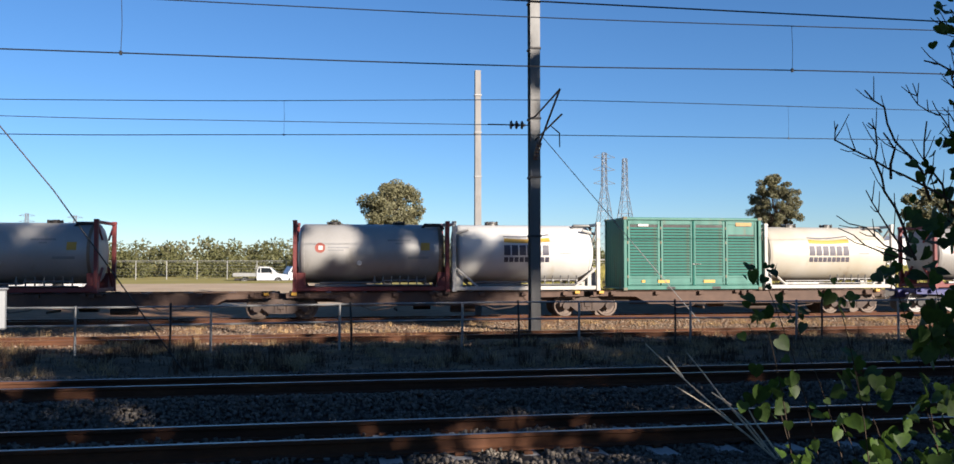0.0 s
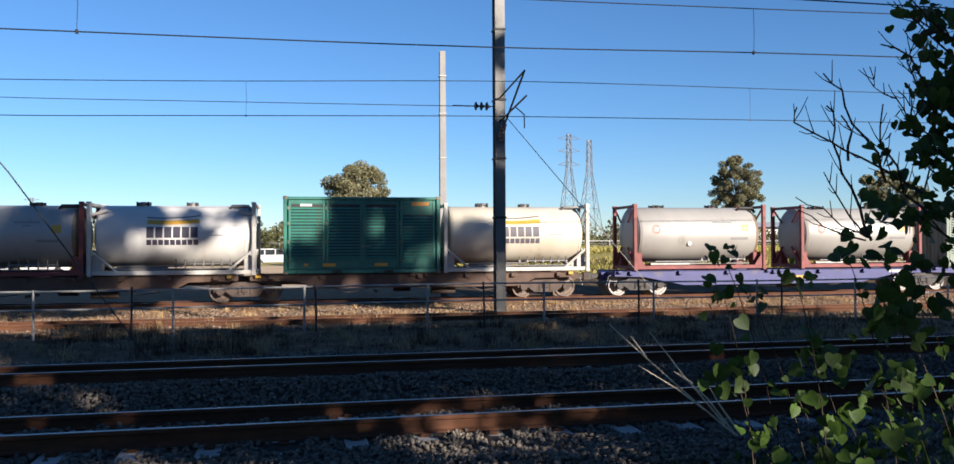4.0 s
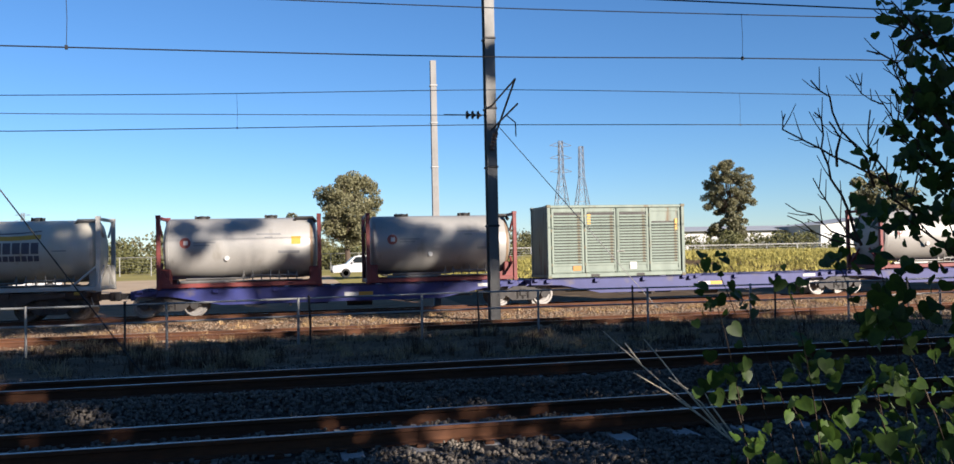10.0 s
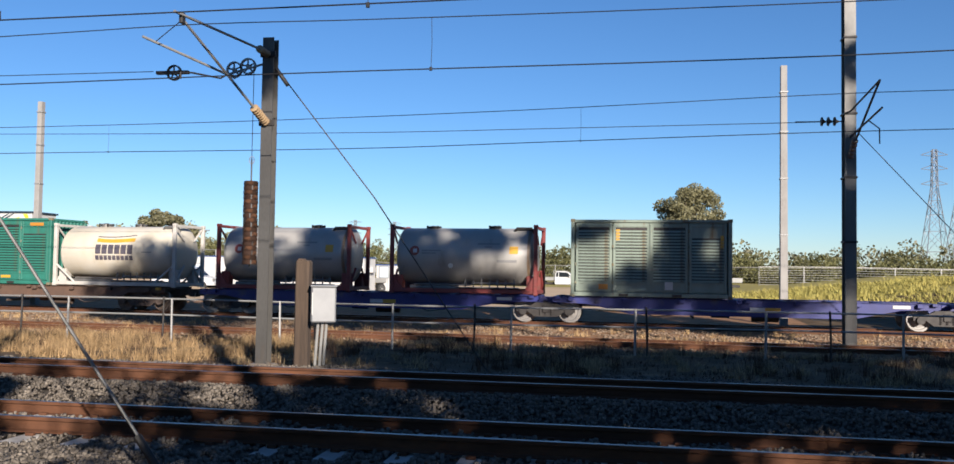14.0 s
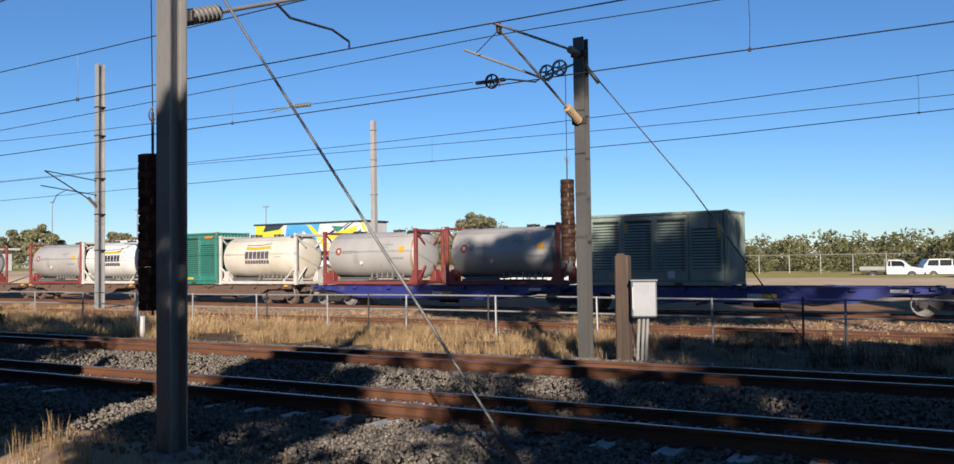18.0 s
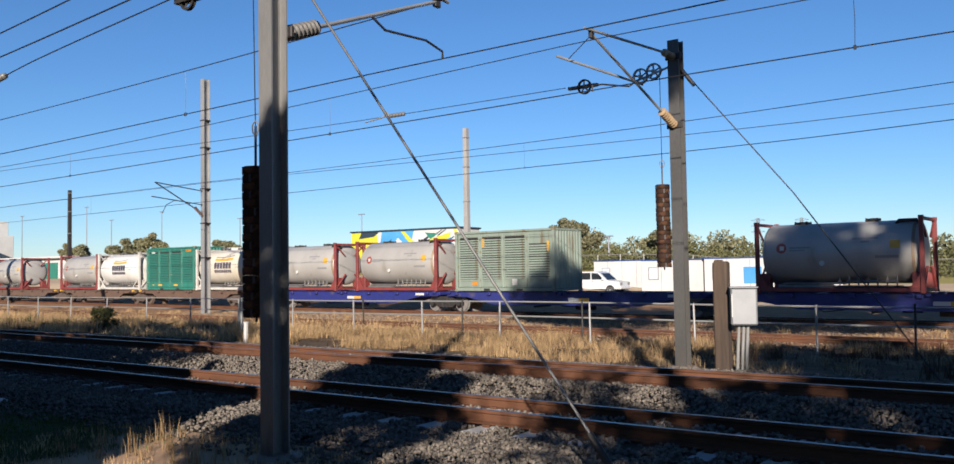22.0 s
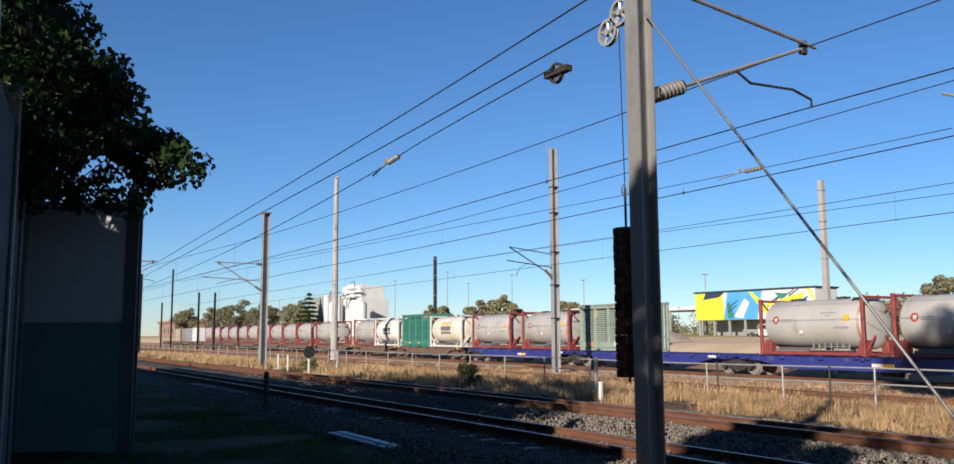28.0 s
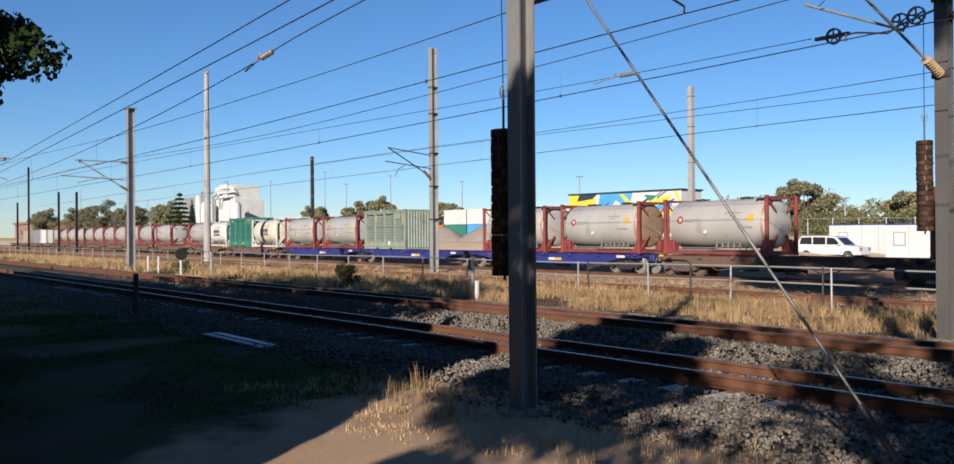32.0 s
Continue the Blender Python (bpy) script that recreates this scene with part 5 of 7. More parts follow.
def box_container(mat, label, tint):
    """A louvred box container: four vented door panels to a side, corrugated ends."""
    L, W, H = 6.058, 2.438, 3.02
    t = thing("louvred_container", label, "shipping container")
    hx, hy = L / 2, W / 2
    for sx in (-1, 1):
        for sy in (-1, 1):
            x, y = sx * (hx - 0.07), sy * (hy - 0.07)
            part("corner_post", Geo().cbox(x - 0.07, x + 0.07, y - 0.07, y + 0.07, 0.1, H - 0.1, 0.015), mat, t)
            for z in (0.0, H - 0.118):
                part("corner_casting", Geo().cbox(x - 0.085, x + 0.085, y - 0.085, y + 0.085, z, z + 0.118, 0.01), "box_edge", t)
        part("end_wall", corrugated(Geo(), sx * (hx - 0.02), -hy + 0.12, hy - 0.12, 0.15, H - 0.12, sx), mat, t, "corrugated steel end")
        for z in (0.03, H - 0.13):
            part("end_rail", Geo().cbox(sx * (hx - 0.06) - 0.05, sx * (hx - 0.06) + 0.05, -hy + 0.13, hy - 0.13, z, z + 0.1, 0.01), mat, t)
    for sy in (-1, 1):
        for z, h in ((0.03, 0.16), (H - 0.13, 0.1)):
            part("side_rail", Geo().cbox(-hx + 0.14, hx - 0.14, sy * (hy - 0.06) - 0.05, sy * (hy - 0.06) + 0.05, z, z + h, 0.012), mat, t)
    part("roof", Geo().cbox(-hx + 0.12, hx - 0.12, -hy + 0.1, hy - 0.1, H - 0.06, H - 0.02, 0.01), mat, t)
    part("far_wall", Geo().box(-hx + 0.14, hx - 0.14, hy - 0.08, hy - 0.05, 0.2, H - 0.12), mat, t)
    part("floor", Geo().cbox(-hx + 0.12, hx - 0.12, -hy + 0.12, hy - 0.12, 0.08, 0.18, 0.01), "dark_steel", t)
    for x in (-1.0, 1.0):
        part("fork_pocket", Geo().box(x - 0.18, x + 0.18, -hy - 0.004, -hy + 0.05, 0.05, 0.15), "dark_steel", t)
    slat = Geo().add([(-0.5, 0.0, 0.02), (0.5, 0.0, 0.02), (0.5, -0.055, 0.0), (-0.5, -0.055, 0.0), (0.5, 0.0, 0.085), (-0.5, 0.0, 0.085)], [(0, 1, 2, 3), (3, 2, 4, 5), (0, 3, 5), (1, 4, 2)])
    slat_me = slat.mesh("slat", mat)
    wp = (L - 0.34) / 4
    yb = -hy + 0.075
    for k in range(4):
        xc = -hx + 0.17 + wp * (k + 0.5)
        p = part("door_panel", Geo().cbox(xc - wp / 2 + 0.01, xc + wp / 2 - 0.01, yb, yb + 0.03, 0.2, H - 0.14, 0.008), mat, t)
        short = k == 3
        z0, z1 = (0.62, 2.30) if short else (0.62, H - 0.32)
        # dark sheet on the solid panel paints the shade between the slats
        part("vent", Geo().box(xc - wp / 2 + 0.12, xc + wp / 2 - 0.12, yb - 0.004, yb + 0.001, z0, z1), "dark_steel", p, "dark sheet for the unlit inside of the vent")
        z = z0
        while z < z1 - 0.08:
            s = part("slat", slat_me, None, p)
            s.matrix_local = pose(xc, yb, z) @ Matrix.Diagonal((wp - 0.24, 1, 1, 1))
            z += 0.118
        g = Geo()
        for sx in (-1, 1):
            x = xc + sx * (wp / 2 - 0.07)
            g.cbox(x - 0.05, x + 0.05, yb - 0.03, yb, 0.22, H - 0.16, 0.01)
        for zz in (0.24, 0.5, H - 0.3):
            g.cbox(xc - wp / 2 + 0.03, xc + wp / 2 - 0.03, yb - 0.022, yb, zz, zz + 0.09, 0.008)
        part("panel_frame", g, mat, p)
        if k in (1, 2):
            x = xc + (wp / 2 - 0.02) * (1 if k == 1 else -1)
            part("lock_bar", Geo().tube([(x, yb - 0.05, 0.2), (x, yb - 0.05, H - 0.15)], 0.02, 6), mat, p)
            part("bar_handle", Geo().cbox(x - 0.02, x + 0.3, yb - 0.07, yb - 0.04, 1.05, 1.1, 0.006), "galv", p)
        for zz in (0.5, 1.2, 1.9, 2.5):
            part("hinge", Geo().cbox(xc - wp / 2 - 0.02, xc - wp / 2 + 0.05, yb - 0.045, yb - 0.02, zz, zz + 0.12, 0.006), "box_edge", p)
    for x0, x1, z0, z1, m in tint:
        part("marking", Geo().cbox(x0, x1, yb - 0.036, yb - 0.024, z0, z1, 0.002), m, t, "small label plate")
    return t


def bogie(parent, x, paint, wheel_mat, spin=True):
    """Two-axle bogie; its wheelsets turn."""
    b = part("bogie", Geo().cbox(-0.14, 0.14, -0.9, 0.9, RAIL4 + 0.38, RAIL4 + 0.66, 0.03).cbox(-0.2, 0.2, -0.2, 0.2, RAIL4 + 0.62, RAIL4 + 0.85, 0.03), paint, parent)
    b.matrix_local = pose(x, 0, 0)
    for s in (-1, 1):
        y0, y1 = s * 0.80 - 0.06, s * 0.80 + 0.06
        o = [(-1.15, 0.40), (-0.72, 0.42), (-0.45, 0.22), (0.45, 0.22), (0.72, 0.42), (1.15, 0.40), (1.15, 0.58), (0.6, 0.66), (0.4, 0.78), (-0.4, 0.78), (-0.6, 0.66), (-1.15, 0.58)]
        part("side_frame", Geo().prism([(px, RAIL4 + pz) for px, pz in o], y0, y1), paint, b)
        for k in (-1, 1):
            part("axle_box", Geo().lathe([(-0.1, 0.15), (0.08, 0.16), (0.1, 0.1)], "y", 12, (k * 0.9, s * 0.84, RAIL4 + 0.43)), paint, b, smooth=True)
        for k in (-0.22, 0.0, 0.22):
            part("spring", Geo().lathe([(z, 0.06 if i % 2 else 0.075) for i, z in enumerate(np.linspace(0.28, 0.56, 11))], "z", 8, (k, s * 0.82, RAIL4)), paint, b)
    for k in (-1, 1):
        g = Geo()
        for s in (-1, 1):
            w = [(s * 0.5, 0.05), (s * 0.5, 0.47), (s * 0.53, 0.47), (s * 0.535, 0.43), (s * 0.63, 0.425), (s * 0.63, 0.36), (s * 0.60, 0.34), (s * 0.59, 0.15), (s * 0.62, 0.1)]
            g.lathe(w, "y", 28)
        g.tube([(0, -0.85, 0), (0, 0.85, 0)], 0.075, 10)
        for i in range(4):
            a = math.pi / 2 * i
            g.cbox(0.22 * math.cos(a) - 0.03, 0.22 * math.cos(a) + 0.03, -0.625, -0.585, 0.22 * math.sin(a) - 0.03, 0.22 * math.sin(a) + 0.03, 0.006)
        w = part("wheelset", g, wheel_mat, b, "steel wheels on one axle", True)
        w.matrix_local = pose(k * 0.9, 0, RAIL4 + 0.43)
        if spin:
            WHEELSETS.append((w, k * 0.9))
    return b


def flat_wagon(x0, x1, paint, first, last, label, spin=True):
    """One skeletal platform of an articulated wagon from x0 to x1 along the train."""
    c, h = (x0 + x1) / 2, (x1 - x0) / 2
    t = thing("flat_wagon", label, "wagon", group="container wagons")
    wp = "bogie" if paint == "wagon_brown" else "dark_steel"
    wm = "wheel_steel" if paint == "wagon_brown" else "wheel_pale"
    deck = FLOOR - 0.015
    # side sills, deep in the middle
    for s in (-1, 1):
        y0, y1 = s * 1.02 - 0.05, s * 1.02 + 0.05
        if paint == "wagon_blue":
            o = [(-h + 0.3, deck), (h - 0.3, deck), (h - 0.3, deck - 0.22), (h - 1.6, deck - 0.26), (h * 0.55, deck - 0.62), (-h * 0.55, deck - 0.62), (-h + 1.6, deck - 0.26), (-h + 0.3, deck - 0.22)]
        else:
            o = [(-h + 0.2, deck), (h - 0.2, deck), (h - 0.2, deck - 0.2), (h - 2.0, deck - 0.24), (h - 2.6, deck - 0.54), (-h + 2.6, deck - 0.54), (-h + 2.0, deck - 0.24), (-h + 0.2, deck - 0.2)]
        part("side_sill", Geo().prism(o, y0, y1), paint, t)
        part("sill_flange", Geo().cbox(-h + 0.3, h - 0.3, s * 1.02 - 0.1, s * 1.02 + 0.1, deck - 0.02, deck, 0.004), paint, t)
        for k in range(7):
            x = -h + 1.0 + (2 * h - 2.0) * k / 6
            part("bracket", Geo().cbox(x - 0.1, x + 0.1, s * 1.02 + min(0, s) * 0.2, s * 1.02 + max(0, s) * 0.2, deck - 0.16, deck - 0.02, 0.01), paint, t)
    part("centre_sill", Geo().cbox(-h, h, -0.25, 0.25, deck - 0.4, deck - 0.05, 0.02), paint, t)
    for k in range(9):
        x = -h + 0.35 + (2 * h - 0.7) * k / 8
        part("cross_member", Geo().cbox(x - 0.08, x + 0.08, -1.0, 1.0, deck - 0.18, deck - 0.01, 0.01), paint, t)
    for x in (-h + 0.5, -0.3, 0.3, h - 0.5):
        for s in (-1, 1):
            part("twist_lock", Geo().cbox(x - 0.1, x + 0.1, s * 1.13 - 0.08, s * 1.13 + 0.08, deck - 0.1, deck + 0.012, 0.01), "yellow_label" if paint == "wagon_brown" and abs(x) > 1 else paint, t)
    if paint == "wagon_blue":
        part("plate", Geo().cbox(0.4, 1.5, -1.085, -1.07, deck - 0.42, deck - 0.27, 0.003), "yellow_label", t, "white and yellow data plate")
        part("plate", Geo().cbox(0.4, 0.95, -1.09, -1.075, deck - 0.42, deck - 0.27, 0.003), "white_paint", t)
        part("plate", Geo().cbox(h - 1.9, h - 1.3, -1.085, -1.07, deck - 0.2, deck - 0.08, 0.003), "white_paint", t)
    part("brake_cylinder", Geo().tube([(-0.9, 0.4, deck - 0.6), (-0.2, 0.4, deck - 0.6)], 0.16, 12), paint, t, smooth=True)
    part("air_tank", Geo().lathe([(0.5, 0.05), (0.52, 0.15), (1.5, 0.15), (1.52, 0.05)], "x", 14, (0, -0.55, deck - 0.68)), wp, t, smooth=True)
    part("brake_lever", Geo().cbox(-1.7, -1.62, -0.9, 0.5, deck - 0.75, deck - 0.66, 0.01), wp, t)
    for x in (-h * 0.4, h * 0.4):
        part("hose", Geo().tube([(x - 0.7, -0.98, deck - 0.5), (x - 0.2, -1.0, deck - 0.7), (x + 0.5, -0.98, deck - 0.62), (x + 0.8, -0.95, deck - 0.45)], 0.022, 6), wp, t)
    part("brake_rod", Geo().tube([(-h + 2, -0.35, deck - 0.55), (h - 2, -0.35, deck - 0.55)], 0.025, 6), wp, t)
    bogie(t, -h + (1.5 if first else 0.0), wp, wm, spin)
    if last:
        bogie(t, h - 1.5, wp, wm, spin)
    for on, s in ((first, -1), (last, 1)):
        if on:
            part("coupler", Geo().cbox(min(s * h, s * (h + 0.55)), max(s * h, s * (h + 0.55)), -0.1, 0.1, deck - 0.35, deck - 0.12, 0.02).cbox(s * (h + 0.5) - 0.12, s * (h + 0.5) + 0.12, -0.16, 0.16, deck - 0.4, deck - 0.06, 0.03), wp, t)
            part("hand_rail", Geo().tube([(s * (h - 0.05), -1.0, deck - 0.2), (s * (h + 0.05), -1.0, deck - 0.55), (s * (h + 0.05), -0.7, deck - 0.55)], 0.015, 5), "galv_light", t)
    MOVERS.append((t, c, 0.0))


BROWN, BLUE = "brown skeletal flat wagon of an articulated goods train", "blue skeletal flat wagon of an articulated goods train"
B = [-30.75, -42.95]
flat_wagon(B[0], -17.35, "wagon_brown", False, True, BROWN)
flat_wagon(B[1], B[0], "wagon_brown", False, False, BROWN)
flat_wagon(-56.65, B[1], "wagon_brown", True, False, BROWN)
flat_wagon(-16.2, -1.0, "wagon_blue", True, False, BLUE)
flat_wagon(-1.0, 13.6, "wagon_blue", False, False, BLUE)
flat_wagon(13.6, 29.2, "wagon_blue", False, True, BLUE)
flat_wagon(30.0, 43.5, "wagon_brown", True, False, BROWN)
flat_wagon(43.5, 56.5, "wagon_brown", False, True, BROWN)
for k in range(9):
    flat_wagon(-57.3 - 13.2 * (k + 1), -57.3 - 13.2 * k - 0.4, "wagon_brown", True, True, BROWN, k < 1)

made = {}


def put(kind, x, dz=0.0):
    """Load a container with its leading end at x along the train."""
    if kind not in made:
        made[kind] = KINDS[kind]()
        ob = made[kind]
    else:
        ob = copy_thing(made[kind], Matrix())
    MOVERS.append((ob, x + 3.03, FLOOR + dz))


def plain_box(mat, label):
    t = thing("shipping_container", label, "shipping container")
    H = 2.75
    part("body", Geo().cbox(-2.9, 2.9, -1.17, 1.17, 0.08, H - 0.04, 0.02), mat, t)
    for sx in (-1, 1):
        for sy in (-1, 1):
            part("corner_post", Geo().cbox(sx * 2.96 - 0.07, sx * 2.96 + 0.07, sy * 1.15 - 0.07, sy * 1.15 + 0.07, 0, H, 0.012), mat, t)
    for sy in (-1, 1):
        for z in (0.02, H - 0.12):
            part("side_rail", Geo().cbox(-2.9, 2.9, sy * 1.18 - 0.03, sy * 1.18 + 0.03, z, z + 0.12, 0.01), mat, t)
    return t


KINDS = {
    "grey": lambda: tank_container("grey"), "stained": lambda: tank_container("stained"), "white": lambda: tank_container("white"), "cream": lambda: tank_container("cream"),
    "green": lambda: box_container("box_green", "bright green louvred steel container on a brown wagon", [(-1.55, -1.05, 0.3, 0.42, "yellow_label"), (0.45, 0.95, 0.3, 0.42, "yellow_label"), (1.9, 2.6, 2.66, 2.8, "orange_label"), (-2.4, -1.95, 2.62, 2.72, "white_paint"), (-2.25, -2.1, 0.32, 0.42, "yellow_label")]),
    "pale": lambda: box_container("box_pale", "faded pale green louvred container on a blue wagon", [(-1.3, -1.15, 2.2, 2.62, "yellow_label"), (-1.95, -1.6, 0.3, 0.5, "orange_label"), (0.55, 0.85, 0.32, 0.62, "white_paint"), (2.6, 2.72, 1.9, 2.4, "yellow_label")]),
    "white_box": lambda: plain_box("wall_white", "white shipping container far along the train"),
    "yellow_box": lambda: plain_box("gravel_pile", "pale yellow shipping container far along the train"),
    "slate_box": lambda: plain_box("tower_steel", "grey shipping container far along the train"),
}
for kind, x in (("pale", 0.0), ("grey", -7.35), ("grey", -15.1), ("cream", -23.1), ("green", -29.3), ("white", -36.35), ("stained", -42.5), ("grey", -55.65), ("grey", 15.55), ("stained", 23.0), ("grey", 30.7), ("grey", 43.9),
                ("grey", -63.6), ("stained", -70.1), ("grey", -76.7), ("stained", -83.2), ("grey", -89.9), ("stained", -96.4), ("grey", -103.1), ("stained", -109.6), ("grey", -116.3), ("grey", -122.9), ("white_box", -136.0), ("slate_box", -142.7), ("yellow_box", -155.9)):
    put(kind, x)


# ---- trees ----
def leaf_cloud(centres, radii, n, size, seed, droop=0.0, flat=0.75):
    """Small leaf blades gathered in clumps: vertices and four-sided faces."""
    rng = np.random.default_rng(seed)
    c, r = np.array(centres, float), np.array(radii, float)
    i = rng.choice(len(c), n, p=r**2 / (r**2).sum())
    d = rng.normal(size=(n, 3))
    d /= np.linalg.norm(d, axis=1)[:, None]
    p = c[i] + d * (r[i] * rng.uniform(0.25, 1.0, n) ** 0.6)[:, None] * np.array([1, 1, flat])
    u = rng.normal(size=(n, 3)) + np.array([0, 0, -droop])
    u /= np.linalg.norm(u, axis=1)[:, None]
    w = np.cross(u, rng.normal(size=(n, 3)))
    w /= np.linalg.norm(w, axis=1)[:, None]
    l = size * rng.uniform(0.6, 1.3, n)[:, None]
    k = rng.uniform(0.28, 0.45, n)[:, None]
    v = np.stack([p - u * l * 0.5, p + w * l * k, p + u * l * 0.5, p - w * l * k], 1).reshape(-1, 3)
    return v, (4 * np.arange(n)[:, None] + np.arange(4)[None]).reshape(-1, 4)


def tree(name, label, x, y, base, height, crown, zc, n, size, mat, seed, clumps=26, clump_r=0.28, trunk=0.18, droop=0.4, skip=None, category="tree", lo=-1.0):
    """Tapered trunk, limbs to every clump, crown of leaf clumps inside an ellipsoid of half-axes crown at height zc."""
    rng = random.Random(seed)
    t = thing(name, label, category, pose(x, y, base))
    g = Geo()
    lean = (rng.uniform(-0.3, 0.3), rng.uniform(-0.3, 0.3))
    fork = zc - crown[2] * 0.75
    top = (lean[0], lean[1], max(fork, 0.25 * zc))
    g.tube([(0, 0, -0.3), (lean[0] * 0.3, lean[1] * 0.3, top[2] * 0.4), top], [trunk * 1.25, trunk, trunk * 0.75], 9)
    cs, rs = [], []
    tries = 0
    while len(cs) < clumps and tries < 4000:
        tries += 1
        a, b = rng.uniform(0, 6.283), rng.uniform(lo, 1)
        q = rng.uniform(0.45, 1.0)
        c = (crown[0] * q * math.cos(a) * math.sqrt(1 - b * b), crown[1] * q * math.sin(a) * math.sqrt(1 - b * b), zc + crown[2] * q * b)
        if skip and skip(c[0] + x, c[1] + y, c[2] + base):
            continue
        cs.append(c)
        rs.append(min(crown) * clump_r * rng.uniform(0.7, 1.35))
    thin = min(1.0, (60 / clumps) ** 0.6)
    for c in cs[::1 if clumps < 150 else 4]:
        m = Vector(top).lerp(Vector(c), 0.5) + Vector((rng.uniform(-0.2, 0.2), rng.uniform(-0.2, 0.2), -0.12 * crown[2]))
        g.tube([top, m, c], [trunk * 0.42 * thin, trunk * 0.24 * thin, trunk * 0.07 * thin], 5)
    part("trunk", g, "bark", t, "trunk and limbs", True)
    v, f = leaf_cloud(cs, rs, n, size, seed, droop)
    part("crown", mesh_np("crown", v, f, mat), None, t, "leafy crown")
    return t


def woods(name, label, spots, mat, n, size, seed, r):
    """A far belt of scrub as one mass of leaf clumps on stems; spots are (x, y, base, height)."""
    rng = random.Random(seed)
    cs, rs = [], []
    for x, y, b, h in spots:
        for k in range(7):
            q = rng.random()
            cs.append((x + rng.uniform(-r, r) * 1.3, y + rng.uniform(-r, r), b + h * (0.12 + 0.8 * q)))
            rs.append(r * rng.uniform(0.45, 0.9) * (1.1 - 0.55 * q))
    v, f = leaf_cloud(cs, rs, n, size, seed, 0.2, 0.8)
    tagged(new(name, mesh_np(name, v, f, mat)), label, "woods", kind="stuff")


def build_far_trees():
    rng = random.Random(8)
    woods("scrub_belt", "sunlit olive-green scrub along the far side of the yard", [(-75 + 1.25 * i + rng.uniform(-1, 1), 104 + rng.uniform(-4, 14), -0.4, rng.uniform(3.4, 5.6) * (1.0 if -75 + 1.25 * i < 2 else 0.85)) for i in range(120)], "leaf_bush", 120000, 0.32, 11, 2.4)
    woods("distant_woods", "dark line of distant woods on the horizon", [(-640 + 9 * i + rng.uniform(-4, 4), 330 + rng.uniform(-30, 60), 0.0, rng.uniform(7, 13)) for i in range(150)], "leaf_gum", 60000, 1.3, 12, 8.0)
    woods("distant_woods", "belt of tall trees far behind the sheds", [(-118 + 2.2 * i, 128 + rng.uniform(-6, 10), 0.5, rng.uniform(5.5, 8.5)) for i in range(34)], "leaf_gum", 32000, 0.45, 13, 3.4)
    tree("gum_tree", "tall dense gum tree beyond the yard", 6.4, 85, -0.3, 10.6, (3.0, 3.0, 3.9), 6.6, 34000, 0.2, "leaf_gum", 21, 90, 0.26, 0.3)
    tree("gum_tree", "small gum tree beside a taller one beyond the yard", 1.6, 84, -0.3, 6, (1.6, 1.6, 2.4), 3.9, 9000, 0.2, "leaf_gum", 22, 34, 0.34, 0.2)
    tree("gum_tree", "airy gum tree with gaps in its crown beyond the grass rise", 78.6, 140, 0.9, 16.5, (5.2, 5.0, 5.2), 11.2, 30000, 0.26, "leaf_gum", 23, 120, 0.15, 0.35)
    tree("gum_tree", "low bushy tree under a tall gum", 77.0, 138, 0.9, 7, (4.6, 4.0, 2.6), 4.2, 6000, 0.5, "leaf_gum", 24, 26, 0.34, 0.3)
    tree("gum_tree", "gum tree seen behind the vine beside the line", 118, 150, 1.0, 16, (7, 6, 5.5), 10.5, 9000, 0.55, "leaf_gum", 25, 36, 0.26, 0.35)
    tree("gum_tree", "rounded gum tree behind the white sheds", -63.4, 112, 0.6, 8, (4.5, 4, 3.0), 5.2, 8000, 0.4, "leaf_gum", 26, 32, 0.32, 0.3)
    tree("gum_tree", "rounded gum tree behind the white sheds", -48.5, 111, 0.6, 7, (4.2, 4, 2.9), 4.3, 8000, 0.4, "leaf_gum", 27, 32, 0.32, 0.3)
    for i, (x, y, h, w) in enumerate(((-445, 100, 15, 10), (-392, 102, 14, 9), (-366, 104, 16, 11), (-335, 106, 13, 9), (-294, 104, 13.5, 7), (-276, 100, 10, 8), (-196, 108, 9, 6), (-176, 108, 8.6, 6), (-159, 104, 10, 4.5), (-138, 106, 7.5, 5), (-455, 130, 12, 9))):
        tree("tree", "distant dark green tree beyond the goods yard", x, y, 0.8, h, (w, w * 0.7, h * 0.36), h * 0.62, 9000, 0.5, "leaf_gum", 40 + i, 34, 0.34, 0.35)
    # conifer: whorled tiers
    t = thing("conifer", "dark tiered pine tree beyond the goods yard", "tree", pose(-256.5, 95, 0.8))
    part("trunk", Geo().tube([(0, 0, -0.3), (0, 0, 14.5)], [0.4, 0.06], 8), "bark", t)
    cs, rs = [], []
    for k in range(9):
        z = 3.0 + 1.35 * k
        q = (14.8 - z) / 12 * 5.2
        for j in range(9):
            a = 6.283 * j / 9 + k
            for f in (0.35, 0.7, 1.0):
                cs.append((q * f * math.cos(a), q * f * math.sin(a), z - 0.25 * f))
                rs.append(0.35 + 0.12 * q * (1.2 - f))
    v, f = leaf_cloud(cs, rs, 9000, 0.55, 61, 0.2, 0.6)
    part("crown", mesh_np("crown", v, f, "leaf_dark"), None, t)


build_far_trees()


